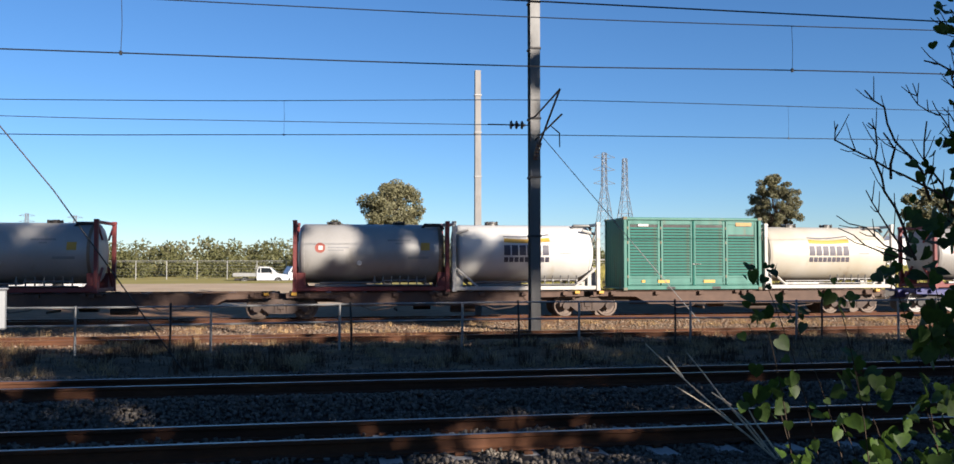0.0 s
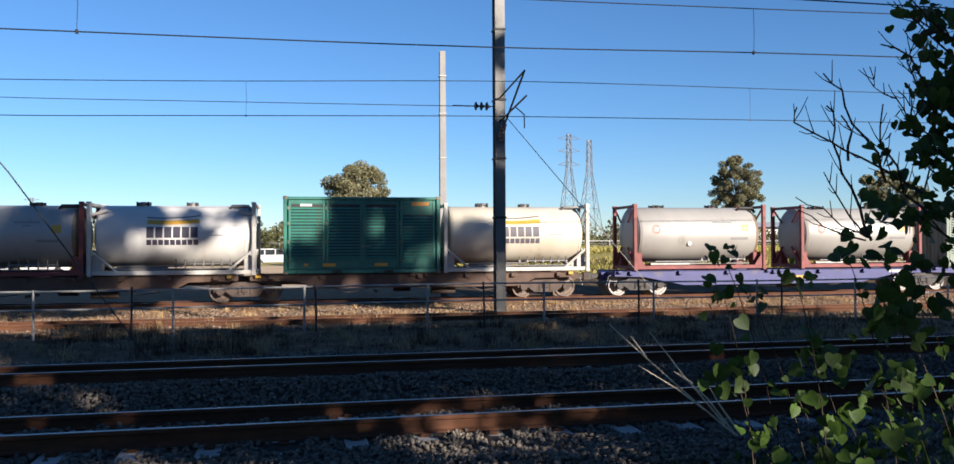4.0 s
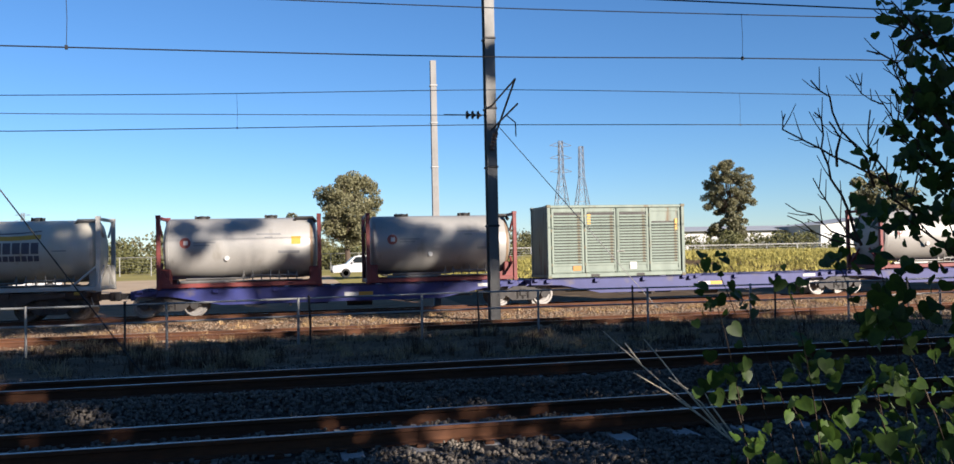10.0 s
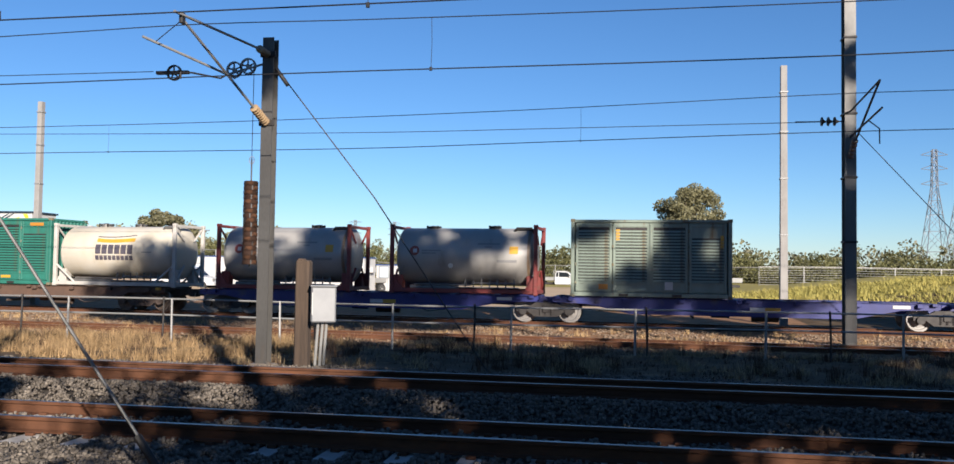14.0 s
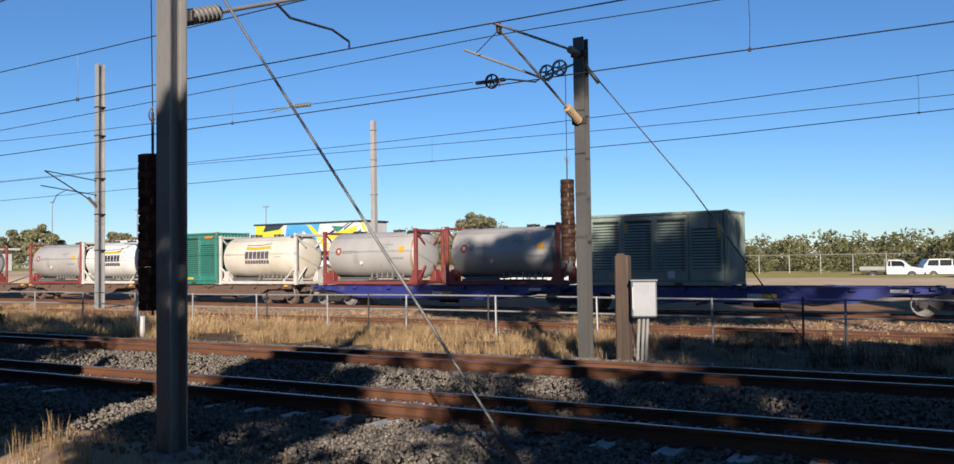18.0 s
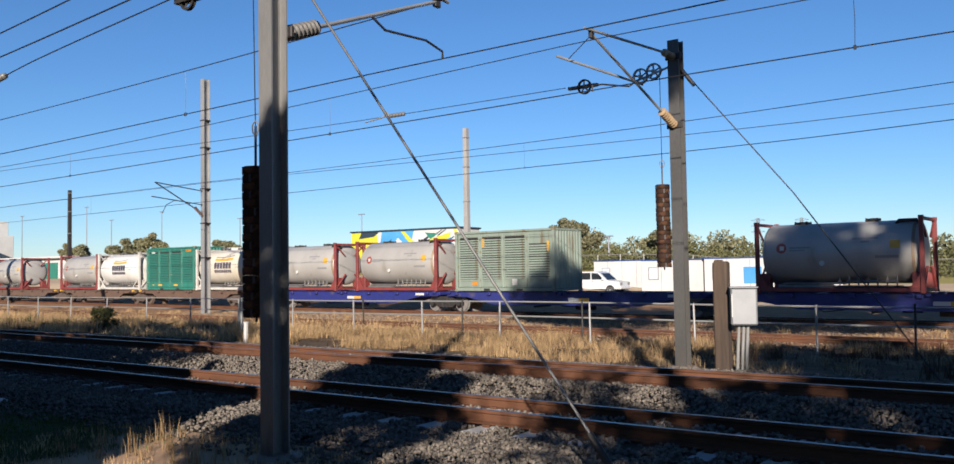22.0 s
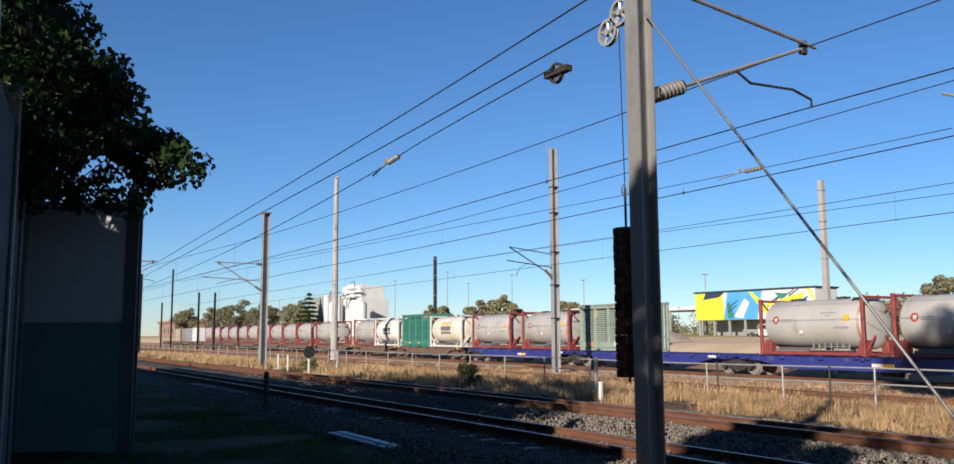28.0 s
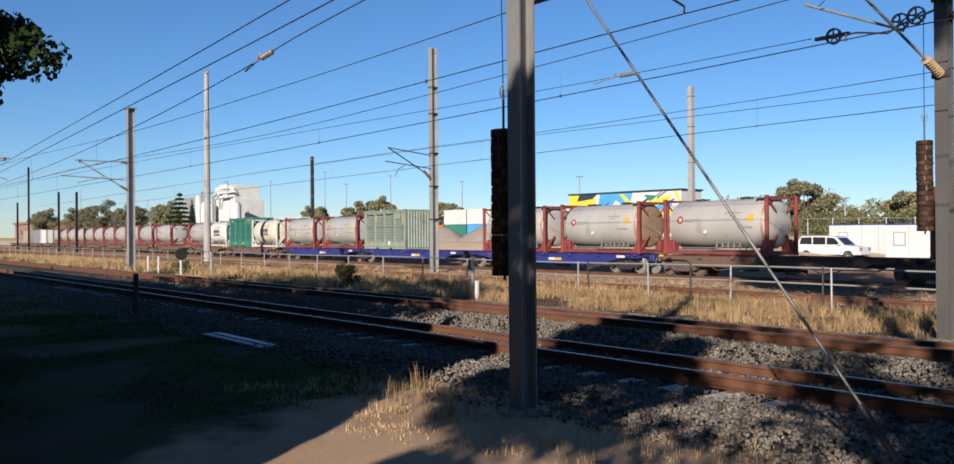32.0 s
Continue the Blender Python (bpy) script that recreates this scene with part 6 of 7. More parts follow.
# ---- lattice towers ----
def lattice(label, x, y, base, top, w, arms=True):
    t = thing("lattice_tower", label, "pylon", pose(x, y, base))
    h = top - base
    r = 0.16 if h > 30 else 0.11
    lv = [0, 0.2, 0.36, 0.49, 0.6, 0.7, 0.79, 0.87, 0.94, 1.0]
    wid = [w * (1 - 0.8 * min(1, f / 0.7)) if f < 0.7 else w * 0.2 * (1 - 0.25 * (f - 0.7) / 0.3) for f in lv]
    cor = [(-1, -1), (1, -1), (1, 1), (-1, 1)]
    for s in cor:
        part("leg", Geo().tube([(s[0] * a, s[1] * a, f * h) for f, a in zip(lv, wid)], r, 4), "tower_steel", t)
    g = Geo()
    for i in range(len(lv) - 1):
        for k in range(4):
            a, b = cor[k], cor[(k + 1) % 4]
            p = lambda s, j: (s[0] * wid[j], s[1] * wid[j], lv[j] * h)
            g.tube([p(a, i), p(b, i + 1)], r * 0.6, 3)
            g.tube([p(b, i), p(a, i + 1)], r * 0.6, 3)
            g.tube([p(a, i + 1), p(b, i + 1)], r * 0.6, 3)
    part("bracing", g, "tower_steel", t)
    if arms:
        for f in (0.72, 0.84, 0.95):
            g = Geo()
            for s in (-1, 1):
                g.tube([(s * w * 0.15, 0, f * h), (s * w * 0.95, 0, f * h + 0.01 * h)], r * 0.8, 4)
                g.tube([(s * w * 0.15, 0, f * h + 0.04 * h), (s * w * 0.95, 0, f * h + 0.01 * h)], r * 0.8, 4)
            part("crossarm", g, "tower_steel", t)
    return t


lattice("grey steel lattice pylon far beyond the yard", 127, 380, 0, 53, 5.5)
lattice("grey steel lattice tower far beyond the yard", 137, 380, 0, 50.5, 5.8, False)
lattice("hazy grey steel pylon on the horizon", -135, 420, 0, 24.6, 3.6)
lattice("hazy grey steel pylon on the horizon", -117, 430, 0, 24.4, 3.6)


# ---- yard: vehicles, sheds, fences ----
def wheel(parent, x, y, r=0.36, w=0.24):
    t = part("wheel", Geo().lathe([(-w / 2, r * 0.6), (-w / 2, r * 0.93), (-w / 2 + 0.03, r), (w / 2 - 0.03, r), (w / 2, r * 0.93), (w / 2, r * 0.6)], "y", 20, (x, y, r)), "tyre", parent, "black tyre", True)
    part("rim", Geo().lathe([(-w / 2 - 0.01, 0.06), (-w / 2 + 0.02, r * 0.3), (-w / 2 - 0.005, r * 0.6), (w / 2, r * 0.6)], "y", 14, (x, y, r)), "galv_light", t, smooth=True)


def vehicle(style, label, x, y, z, heading):
    """A white work vehicle; style: ute (tray) or wagon."""
    t = thing("ute" if style == "ute" else "station_wagon", label, "car", pose(x, y, z, 0, 0, heading))
    if style == "ute":
        body = [(-0.4, 0.42), (2.55, 0.42), (2.62, 0.62), (2.58, 0.92), (1.55, 1.08), (0.95, 1.62), (0.6, 1.72), (-0.25, 1.72), (-0.42, 1.1)]
    else:
        body = [(-2.35, 0.42), (2.35, 0.42), (2.42, 0.62), (2.36, 0.95), (1.35, 1.08), (0.7, 1.66), (0.35, 1.75), (-1.9, 1.74), (-2.3, 1.15), (-2.4, 0.7)]
    part("body", Geo().prism(body, -0.86, 0.86), "car_white", t)
    for s in (-1, 1):
        y0 = s * 0.868
        wins = [[(0.0, 1.14), (1.2, 1.14), (0.82, 1.58), (0.0, 1.62)]] if style == "ute" else [[(0.05, 1.14), (1.05, 1.14), (0.6, 1.60), (0.05, 1.65)], [(-1.0, 1.14), (-0.05, 1.14), (-0.05, 1.65), (-1.0, 1.66)], [(-2.05, 1.16), (-1.1, 1.14), (-1.1, 1.66), (-1.9, 1.64)]]
        if style == "ute":
            wins.append([(-0.32, 1.16), (-0.08, 1.14), (-0.08, 1.62), (-0.22, 1.62)])
        for w in wins:
            part("window", Geo().prism(w, y0 - 0.008, y0 + 0.008), "glass_dark", t)
        part("door_handle", Geo().cbox(0.05, 0.2, y0 - 0.02, y0 + 0.02, 0.98, 1.02, 0.005), "sign_black", t)
        part("mirror", Geo().cbox(1.0, 1.12, s * 1.0 - 0.08, s * 1.0 + 0.08, 1.1, 1.26, 0.02), "car_white", t)
        part("headlight", Geo().cbox(2.44, 2.57 if style == "ute" else 2.41, s * 0.62 - 0.16, s * 0.62 + 0.16, 0.74, 0.9, 0.02), "galv_light", t)
    xw = 0.98 if style == "ute" else 0.75
    part("windscreen", Geo().add([(1.52 if style == "ute" else 1.33, -0.74, 1.11), (1.52 if style == "ute" else 1.33, 0.74, 1.11), (xw + 0.0, 0.66, 1.62), (xw + 0.0, -0.66, 1.62)], [(0, 1, 2, 3)]), "glass_dark", t)
    part("bumper", Geo().cbox(2.3, 2.68 if style == "ute" else 2.5, -0.84, 0.84, 0.4, 0.62, 0.05), "car_white" if style != "ute" else "dark_steel", t)
    if style == "ute":
        part("tray", Geo().cbox(-2.6, -0.5, -0.92, 0.92, 0.78, 0.86, 0.01), "galv_light", t)
        for s in (-1, 1):
            part("tray_side", Geo().cbox(-2.6, -0.5, s * 0.92 - 0.015, s * 0.92 + 0.015, 0.84, 1.12, 0.005), "galv_light", t)
        part("tail_board", Geo().cbox(-2.62, -2.59, -0.92, 0.92, 0.84, 1.12, 0.005), "galv_light", t)
        part("headboard", Geo().tube([(-0.55, -0.8, 0.85), (-0.55, -0.8, 1.75), (-0.55, 0.8, 1.75), (-0.55, 0.8, 0.85)], 0.025, 6), "galv_light", t)
        part("chassis", Geo().cbox(-2.5, 2.3, -0.45, 0.45, 0.4, 0.6, 0.02), "dark_steel", t)
    for wx in (-1.55, 1.6):
        for s in (-1, 1):
            wheel(t, wx, s * 0.78)
    return t


vehicle("ute", "white tray-back ute parked in the gravel yard", -6.0, 85, -0.32, 0)
vehicle("wagon", "white four-wheel drive parked behind a ute", -1.6, 86.5, -0.32, 20)
vehicle("wagon", "white four-wheel drive parked by the yard fence", 1.45, 76, -0.3, 75)
vehicle("ute", "white tray-back ute parked by the yard fence", 6.45, 68, 0.0, 180)
vehicle("wagon", "white dual-cab vehicle parked beside the site huts", -31.6, 59, -0.35, 0)
vehicle("ute", "white tray truck parked at the end of the site huts", -16.4, 60, -0.3, 58)
vehicle("ute", "white ute parked below the mural building", -67.5, 80, 1.0, 0)


def site_hut(label, x, y, w, d, h, z=-0.35, tarp=False, ends="wall_grey"):
    t = thing("site_hut", label, "portable building", pose(x, y, z), "site huts")
    part("wall", Geo().cbox(0, w, 0, d, 0.15, h, 0.02), "wall_white", t)
    part("roof", Geo().cbox(-0.06, w + 0.06, -0.06, d + 0.06, h, h + 0.07, 0.01), "blue_trim", t)
    n = max(2, int(w / 1.2))
    for k in range(1, n):
        part("panel_joint", Geo().box(w * k / n - 0.012, w * k / n + 0.012, -0.008, 0.0, 0.2, h - 0.05), "box_grey", t)
    if tarp:
        part("tarpaulin", Geo().cbox(w - 1.9, w - 0.75, -0.03, -0.012, 0.9, 1.95, 0.008), "mural_blue", t, "bright blue tarpaulin")
    f = part("window", Geo().cbox(w * 0.12, w * 0.12 + 0.75, -0.03, -0.004, 1.15, 2.0, 0.008), "box_grey", t)
    part("pane", Geo().box(w * 0.12 + 0.06, w * 0.12 + 0.69, -0.036, -0.031, 1.2, 1.95), "pale_pane", f)
    part("air_unit", Geo().cbox(w, w + 0.3, d * 0.4, d * 0.4 + 0.7, 1.55, 1.95, 0.02), "wall_white", t)
    for k in range(3):
        part("stump", Geo().cbox(0.2 + k * (w - 0.6) / 2, 0.45 + k * (w - 0.6) / 2, 0.1, 0.4, -0.1, 0.16, 0.01), "concrete", t)


site_hut("white site hut with a blue tarpaulin and a blue roof edge", -21.0, 54, 4.5, 2.6, 2.5, tarp=True)
site_hut("white site hut with a window and a blue roof edge", -25.6, 54.3, 4.4, 2.6, 2.45)
site_hut("long white site hut beside the gravel yard", -34.5, 64, 6.5, 2.8, 2.55)
site_hut("small white shed at the end of the site huts", -17.0, 58.5, 1.7, 1.8, 2.05)


def mesh_fence(label, pts, h, mat, step, slats=False):
    """Posts, rails and thin strands along points."""
    t = thing("mesh_fence", label, "fence")
    for (xa, ya), (xb, yb) in zip(pts, pts[1:]):
        n = max(1, int(math.hypot(xb - xa, yb - ya) / step))
        for k in range(n + 1):
            x, y = xa + (xb - xa) * k / n, ya + (yb - ya) * k / n
            b = land(x, y)
            part("post", Geo().tube([(x, y, b - 0.1), (x, y, b + h)], 0.05, 6), mat, t)
        g = Geo()
        for j in range(8 if slats else 6):
            f = (j + 0.5) / (8 if slats else 6)
            g.tube([(xa + (xb - xa) * q, ya + (yb - ya) * q, land(xa + (xb - xa) * q, ya + (yb - ya) * q) + h * f) for q in np.linspace(0, 1, 14)], 0.02 if slats else 0.010, 3)
        part("wire_mesh", g, mat, t)
        part("top_rail", Geo().tube([(xa + (xb - xa) * q, ya + (yb - ya) * q, land(xa + (xb - xa) * q, ya + (yb - ya) * q) + h) for q in np.linspace(0, 1, 14)], 0.035, 5), mat, t)


mesh_fence("galvanised chain mesh fence round the gravel yard", [(-70, 92), (14, 92)], 1.9, "galv_light", 3.0)
mesh_fence("white slatted fence on top of the grass rise", [(14, 92), (68, 97)], 1.95, "white_paint", 4.2, True)


for bx, by_, bh, br, bs in ((-28.2, 16.6, 0.72, 0.5, 1), (-32.2, 18.9, 0.75, 0.6, 2), (-44.0, 16.2, 0.7, 0.6, 3)):
    tree("weed_bush", "small dark green bush in the dry grass", bx, by_, -0.25, bh, (br, br * 0.8, bh * 0.5), bh * 0.52, 1500, 0.07, "leaf_weed", 130 + bs, 22, 0.42, 0.02, category="bush")


def build_buildings():
    # long warehouse
    t = thing("warehouse", "long white warehouse with a grey pitched roof beyond the grass", "building", pose(98, 200, 0.5))
    part("wall", Geo().cbox(0, 120, 0, 22, 0, 5.6, 0.05), "wall_white", t)
    g = Geo().add([(-1, -1.5, 5.4), (121, -1.5, 5.4), (121, 11, 6.9), (-1, 11, 6.9), (-1, 23.5, 5.4), (121, 23.5, 5.4)], [(0, 1, 2, 3), (3, 2, 5, 4), (0, 3, 4), (1, 5, 2)])
    part("roof", g, "roof_grey", t)
    for k in range(20):
        part("wall_rib", Geo().box(3 + 6 * k, 3.25 + 6 * k, -0.08, -0.01, 0.3, 5.2), "box_grey", t)
    for k in range(5):
        part("roller_door", Geo().cbox(8 + 24 * k, 13 + 24 * k, -0.06, -0.012, 0, 3.6, 0.02), "box_grey", t)
    t = thing("shed", "white gabled shed end beyond the grass", "building", pose(128, 185, 0.6))
    part("wall", Geo().prism([(0, 0), (26, 0), (26, 6.0), (20, 8.2), (0, 6.2)], 0, 20), "wall_white", t)
    part("roof", Geo().add([(-0.5, -0.5, 6.1), (20, -0.5, 8.4), (20, 20.5, 8.4), (-0.5, 20.5, 6.1), (26.5, -0.5, 5.9), (26.5, 20.5, 5.9)], [(0, 1, 2, 3), (1, 4, 5, 2)]), "roof_grey", t)
    # raised building with a painted front
    t = thing("mural_building", "raised building with a bright yellow, blue and white mural", "building", pose(-93, 95, 1.0, 0, 0, 3.0))
    W, z0, z1 = 20.2, 2.6, 6.6
    part("wall", Geo().cbox(0, W, 0, 5, z0, z1, 0.03), "wall_white", t)
    part("roof", Geo().cbox(-0.2, W + 0.2, -0.2, 5.2, z1, z1 + 0.22, 0.02), "mural_navy", t)
    rng = random.Random(5)

    def shape(pts, m, k):
        part("mural_shape", Geo().add([(x, -0.012 - 0.006 * k, z) for x, z in pts], [tuple(range(len(pts)))]), m, t)
    shape([(0, z0), (5.5, z0), (5.0, z1), (0, z1)], "mural_yellow", 0)
    shape([(1.5, z1 - 1.0), (4.5, z1 - 0.7), (5.5, z1), (2.0, z1)], "mural_navy", 1)
    shape([(5.2, z0), (11, z0), (12, z1), (6, z1)], "mural_blue", 0)
    shape([(7.0, z0 + 0.4), (8.6, z0 + 0.2), (9.8, z0 + 2.4), (9.0, z0 + 3.0)], "wall_white", 1)
    shape([(6.0, z0 + 0.2), (7.2, z0 + 0.3), (6.3, z0 + 2.6), (5.8, z0 + 2.2)], "box_green", 1)
    for k in range(9):
        x = 5.8 + rng.uniform(0, 13)
        z = z0 + rng.uniform(0.4, 3.0)
        shape([(x, z), (x + 1.6, z + 1.0), (x + 1.7, z + 1.2), (x + 0.2, z + 0.4)], "mural_navy", 2)
    shape([(9.6, z1 - 0.1), (10.4, z1 - 0.2), (13.6, z0 + 0.9), (13.4, z0 + 0.3), (12.6, z0 + 0.6)], "mural_yellow", 3)
    shape([(12.2, z0 + 2.0), (18.6, z1 - 0.5), (18.4, z0 + 2.7), (14.2, z0 + 1.6)], "mural_yellow", 3)
    shape([(13.2, z0 + 0.4), (18.9, z0 + 1.7), (18.8, z0 + 0.9), (15.0, z0 + 0.2)], "mural_yellow", 4)
    shape([(14.0, z0 + 1.0), (16.0, z0 + 1.9), (18.8, z1 - 1.2), (18.8, z1 - 2.2), (16, z0 + 1.2)], "mural_blue", 2)
    shape([(15.0, z0 + 2.6), (16.4, z0 + 3.4), (14.0, z0 + 3.6)], "box_green", 4)
    shape([(19.2, z0 + 0.4), (W, z0 + 0.4), (W, z1 - 0.8), (19.2, z1 - 0.6)], "wall_white", 3)
    shape([(19.0, z1 - 0.1), (19.6, z1 - 0.1), (W, z1 - 1.5), (W, z1 - 2.1)], "mural_yellow", 4)
    for k in range(8):
        part("post", Geo().cbox(0.3 + 2.75 * k, 0.6 + 2.75 * k, 0.2, 0.5, -0.2, z0, 0.02), "galv_light", t)
    part("back_screen", Geo().box(0.2, W - 0.2, 4.4, 4.5, 0.0, z0), "galv", t)
    # stair tower beside it
    t = thing("steel_stair", "grey steel stair with yellow handrails", "stairs", pose(-69.6, 97, 1.0, 0, 0, 2))
    for k in range(12):
        part("tread", Geo().cbox(0.3 * k, 0.3 * k + 0.3, 0, 1.2, 2.5 - 0.2 * k, 2.54 - 0.2 * k, 0.005), "galv", t)
    for s in (0, 1.2):
        part("handrail", Geo().tube([(-0.2, s, 3.5), (3.6, s, 1.2)], 0.04, 6), "mural_yellow", t)
        part("stringer", Geo().tube([(0, s, 2.5), (3.6, s, 0.1)], 0.08, 6), "galv", t)
    t = thing("access_platform", "orange lift platform parked beside the stair", "machine", pose(-72.5, 88, 1.0))
    part("base", Geo().cbox(-0.9, 0.9, -0.5, 0.5, 0.35, 0.9, 0.06), "orange_paint", t)
    for k in range(3):
        for s in (-1, 1):
            part("scissor_arm", Geo().tube([(-0.8 * s, -0.4, 0.9 + 0.5 * k), (0.8 * s, -0.4, 1.4 + 0.5 * k)], 0.05, 6), "orange_paint", t)
    part("platform", Geo().cbox(-0.95, 0.95, -0.5, 0.5, 2.4, 2.5, 0.02), "orange_paint", t)
    part("guard_rail", Geo().tube([(-0.9, -0.48, 2.5), (-0.9, -0.48, 3.4), (0.9, -0.48, 3.4), (0.9, -0.48, 2.5)], 0.03, 6), "orange_paint", t)
    for x in (-0.7, 0.7):
        for s in (-1, 1):
            wheel(t, x, s * 0.45, 0.26, 0.16)
    t = thing("site_banner", "white site banner with dark printing on a frame", "sign", pose(-66.0, 82, 1.0))
    part("sheet", Geo().cbox(0, 5.0, 0, 0.03, 0.3, 1.5, 0.01), "wall_white", t)
    part("lettering", Geo().box(0.5, 2.2, -0.012, -0.004, 0.75, 1.05), "grey_label", t)
    for x in (0.1, 2.5, 4.9):
        part("leg", Geo().cbox(x - 0.03, x + 0.03, 0.03, 0.09, -0.1, 1.6, 0.005), "galv", t)
    # grain works
    t = thing("silo_building", "white and grey industrial silo works beyond the train", "building", pose(-268, 100, 0.6))
    part("wall", Geo().cbox(0, 12, 0, 10, 0, 13.4, 0.1), "silo_grey", t)
    for k in range(9):
        part("rib", Geo().box(0.6 + 1.3 * k, 0.95 + 1.3 * k, -0.3, -0.02, 0, 13.2), "silo_grey", t)
    part("tower", Geo().cbox(17, 31, 3, 13, 0, 12.2, 0.1), "wall_white", t)
    part("upper_tower", Geo().cbox(14, 28, 5, 13, 12.2, 16.2, 0.1), "wall_white", t)
    part("penthouse", Geo().cbox(15, 21, 6, 11, 16.2, 16.9, 0.1), "wall_white", t)
    part("lower_block", Geo().cbox(29, 36, 0, 6, 0, 9.0, 0.1), "wall_white", t)
    part("side_block", Geo().cbox(13, 16.5, 1, 4.5, 0, 13.0, 0.1), "wall_white", t)
    for x, r, h in ((12.4, 0.9, 12.8), (18.2, 1.4, 10.6), (21.4, 1.4, 10.2)):
        part("silo", Geo().lathe([(0, r), (h, r), (h + 0.8, r * 0.6), (h + 1.0, 0.2)], "z", 20, (x, 0.4, 0)), "wall_white", t, smooth=True)
    part("silo", Geo().lathe([(0, 1.5), (9.8, 1.5), (10.6, 1.0), (10.9, 0.3)], "z", 18, (40.5, 0, 0)), "wall_white", t, smooth=True)
    part("silo_head", Geo().cbox(39.9, 41.2, -0.6, 0.6, 10.8, 12.0, 0.05), "wall_white", t)
    for k, x in enumerate((15.6, 16.9, 24.0, 25.6)):
        part("duct", Geo().tube([(x, 0.2, 3), (x, 0.2, 14.6 - 0.9 * k), (x + 1.2, 2.6, 15.2 - 0.9 * k)], 0.3, 6), "tower_steel", t)
    for k in range(3):
        part("landing", Geo().cbox(25, 30.5, 1.6, 3.0, 12.2 + 1.3 * k, 12.35 + 1.3 * k, 0.02), "tower_steel", t)
    part("roof_rail", Geo().tube([(25, 3, 17.2), (28, 3, 17.2), (30.5, 2, 16.0), (30.5, 2, 12.4)], 0.12, 4), "tower_steel", t)
    t = thing("brick_building", "low brown brick building at the end of the line", "building", pose(-610, 120, 0.6))
    part("wall", Geo().cbox(0, 70, 0, 20, 0, 9.5, 0.1), "wall_brick", t)
    part("roof", Geo().cbox(-1, 71, -1, 21, 9.5, 11, 0.1), "wall_brick", t)
    for k in range(6):
        part("window", Geo().box(6 + 11 * k, 10 + 11 * k, -0.05, -0.01, 3, 6), "glass_dark", t)
    t = thing("depot_shed", "long low depot shed with a pale flat roof", "building", pose(-190, 84, 0.7))
    part("wall", Geo().cbox(0, 34, 0, 12, 0, 4.4, 0.05), "wall_grey", t)
    part("roof", Geo().cbox(-1, 35, -1, 13, 4.4, 4.8, 0.05), "wall_white", t)
    part("doorway", Geo().box(24, 31, -0.04, -0.01, 0, 3.6), "box_green", t)
    t = thing("canopy", "dark flat canopy roof on posts", "building", pose(-112, 100, 0.8))
    part("roof", Geo().cbox(0, 16, 0, 9, 4.6, 5.2, 0.05), "wall_grey", t)
    for x in (1, 8, 15):
        part("post", Geo().cbox(x - 0.15, x + 0.15, 0.3, 0.6, 0, 4.6, 0.02), "galv", t)
    for i, (x, m, c, z) in enumerate(((-121, "wall_white", "white", 2.6), (-121, "box_green", "green", 0.0), (-114.5, "wall_white", "cream", 2.6), (-114.5, "mural_blue", "blue-green", 0.0), (-127.5, "orange_paint", "orange", 0.0))):
        t = thing("shipping_container", f"stacked {c} shipping container in the depot", "shipping container", pose(x, 92, 0.9 + z))
        part("body", Geo().cbox(0.05, 6.0, 0.05, 2.4, 0, 2.55, 0.02), m, t)
        for q in (0, 6.05):
            part("corner_post", Geo().cbox(q - 0.06, q + 0.06, -0.02, 0.1, 0, 2.6, 0.01), m, t)
    # gravel heaps
    for x, y, r, h in ((-79.5, 60, 4.0, 1.7), (-73, 62, 5.0, 1.9), (-66.5, 63, 3.5, 1.0), (-85, 62, 3.2, 1.1)):
        g = Geo()
        vs, fs = [(0, 0, h)], []
        for j, (q, hh) in enumerate(((0.3, 0.82), (0.65, 0.4), (1.0, -0.2))):
            for k in range(22):
                a = 6.283 * k / 22
                w = q * r * (1 + 0.18 * noise.noise((x + 2 * math.cos(a), y + 2 * math.sin(a), j)))
                vs.append((w * math.cos(a), w * math.sin(a) * 0.8, h * hh + 0.12 * noise.noise((x + 5 * math.cos(a), 5 * math.sin(a), j))))
        fs += [(0, 1 + k, 1 + (k + 1) % 22) for k in range(22)]
        for j in range(2):
            fs += [(1 + j * 22 + k, 1 + (j + 1) * 22 + k, 1 + (j + 1) * 22 + (k + 1) % 22, 1 + j * 22 + (k + 1) % 22) for k in range(22)]
        g.add(vs, fs)
        solid("gravel_heap", g, "gravel_pile", "pale heap of gravel in the yard", "gravel heap", "gravel heaps", smooth=True, m=pose(x, y, land(x, y)))
    # tall thin yard lamps
    for x, y, top in ((-195.2, 110, 17.5), (-184.6, 110, 13.9), (-164.9, 110, 14.8), (-138.5, 110, 12.1), (-105.2, 110, 11.2), (-56.8, 110, 5.6), (-214, 104, 16), (-440, 115, 24), (-330, 110, 15)):
        t = thing("yard_lamp", "thin grey lamp post in the depot", "lamp post", pose(x, y, 0.5), "depot lamp posts")
        part("post", Geo().tube([(0, 0, -0.2), (0, 0, top)], [0.16, 0.1], 6), "tower_steel", t)
        part("head", Geo().cbox(-0.7, 0.7, -0.15, 0.15, top, top + 0.16, 0.03), "tower_steel", t)


build_buildings()


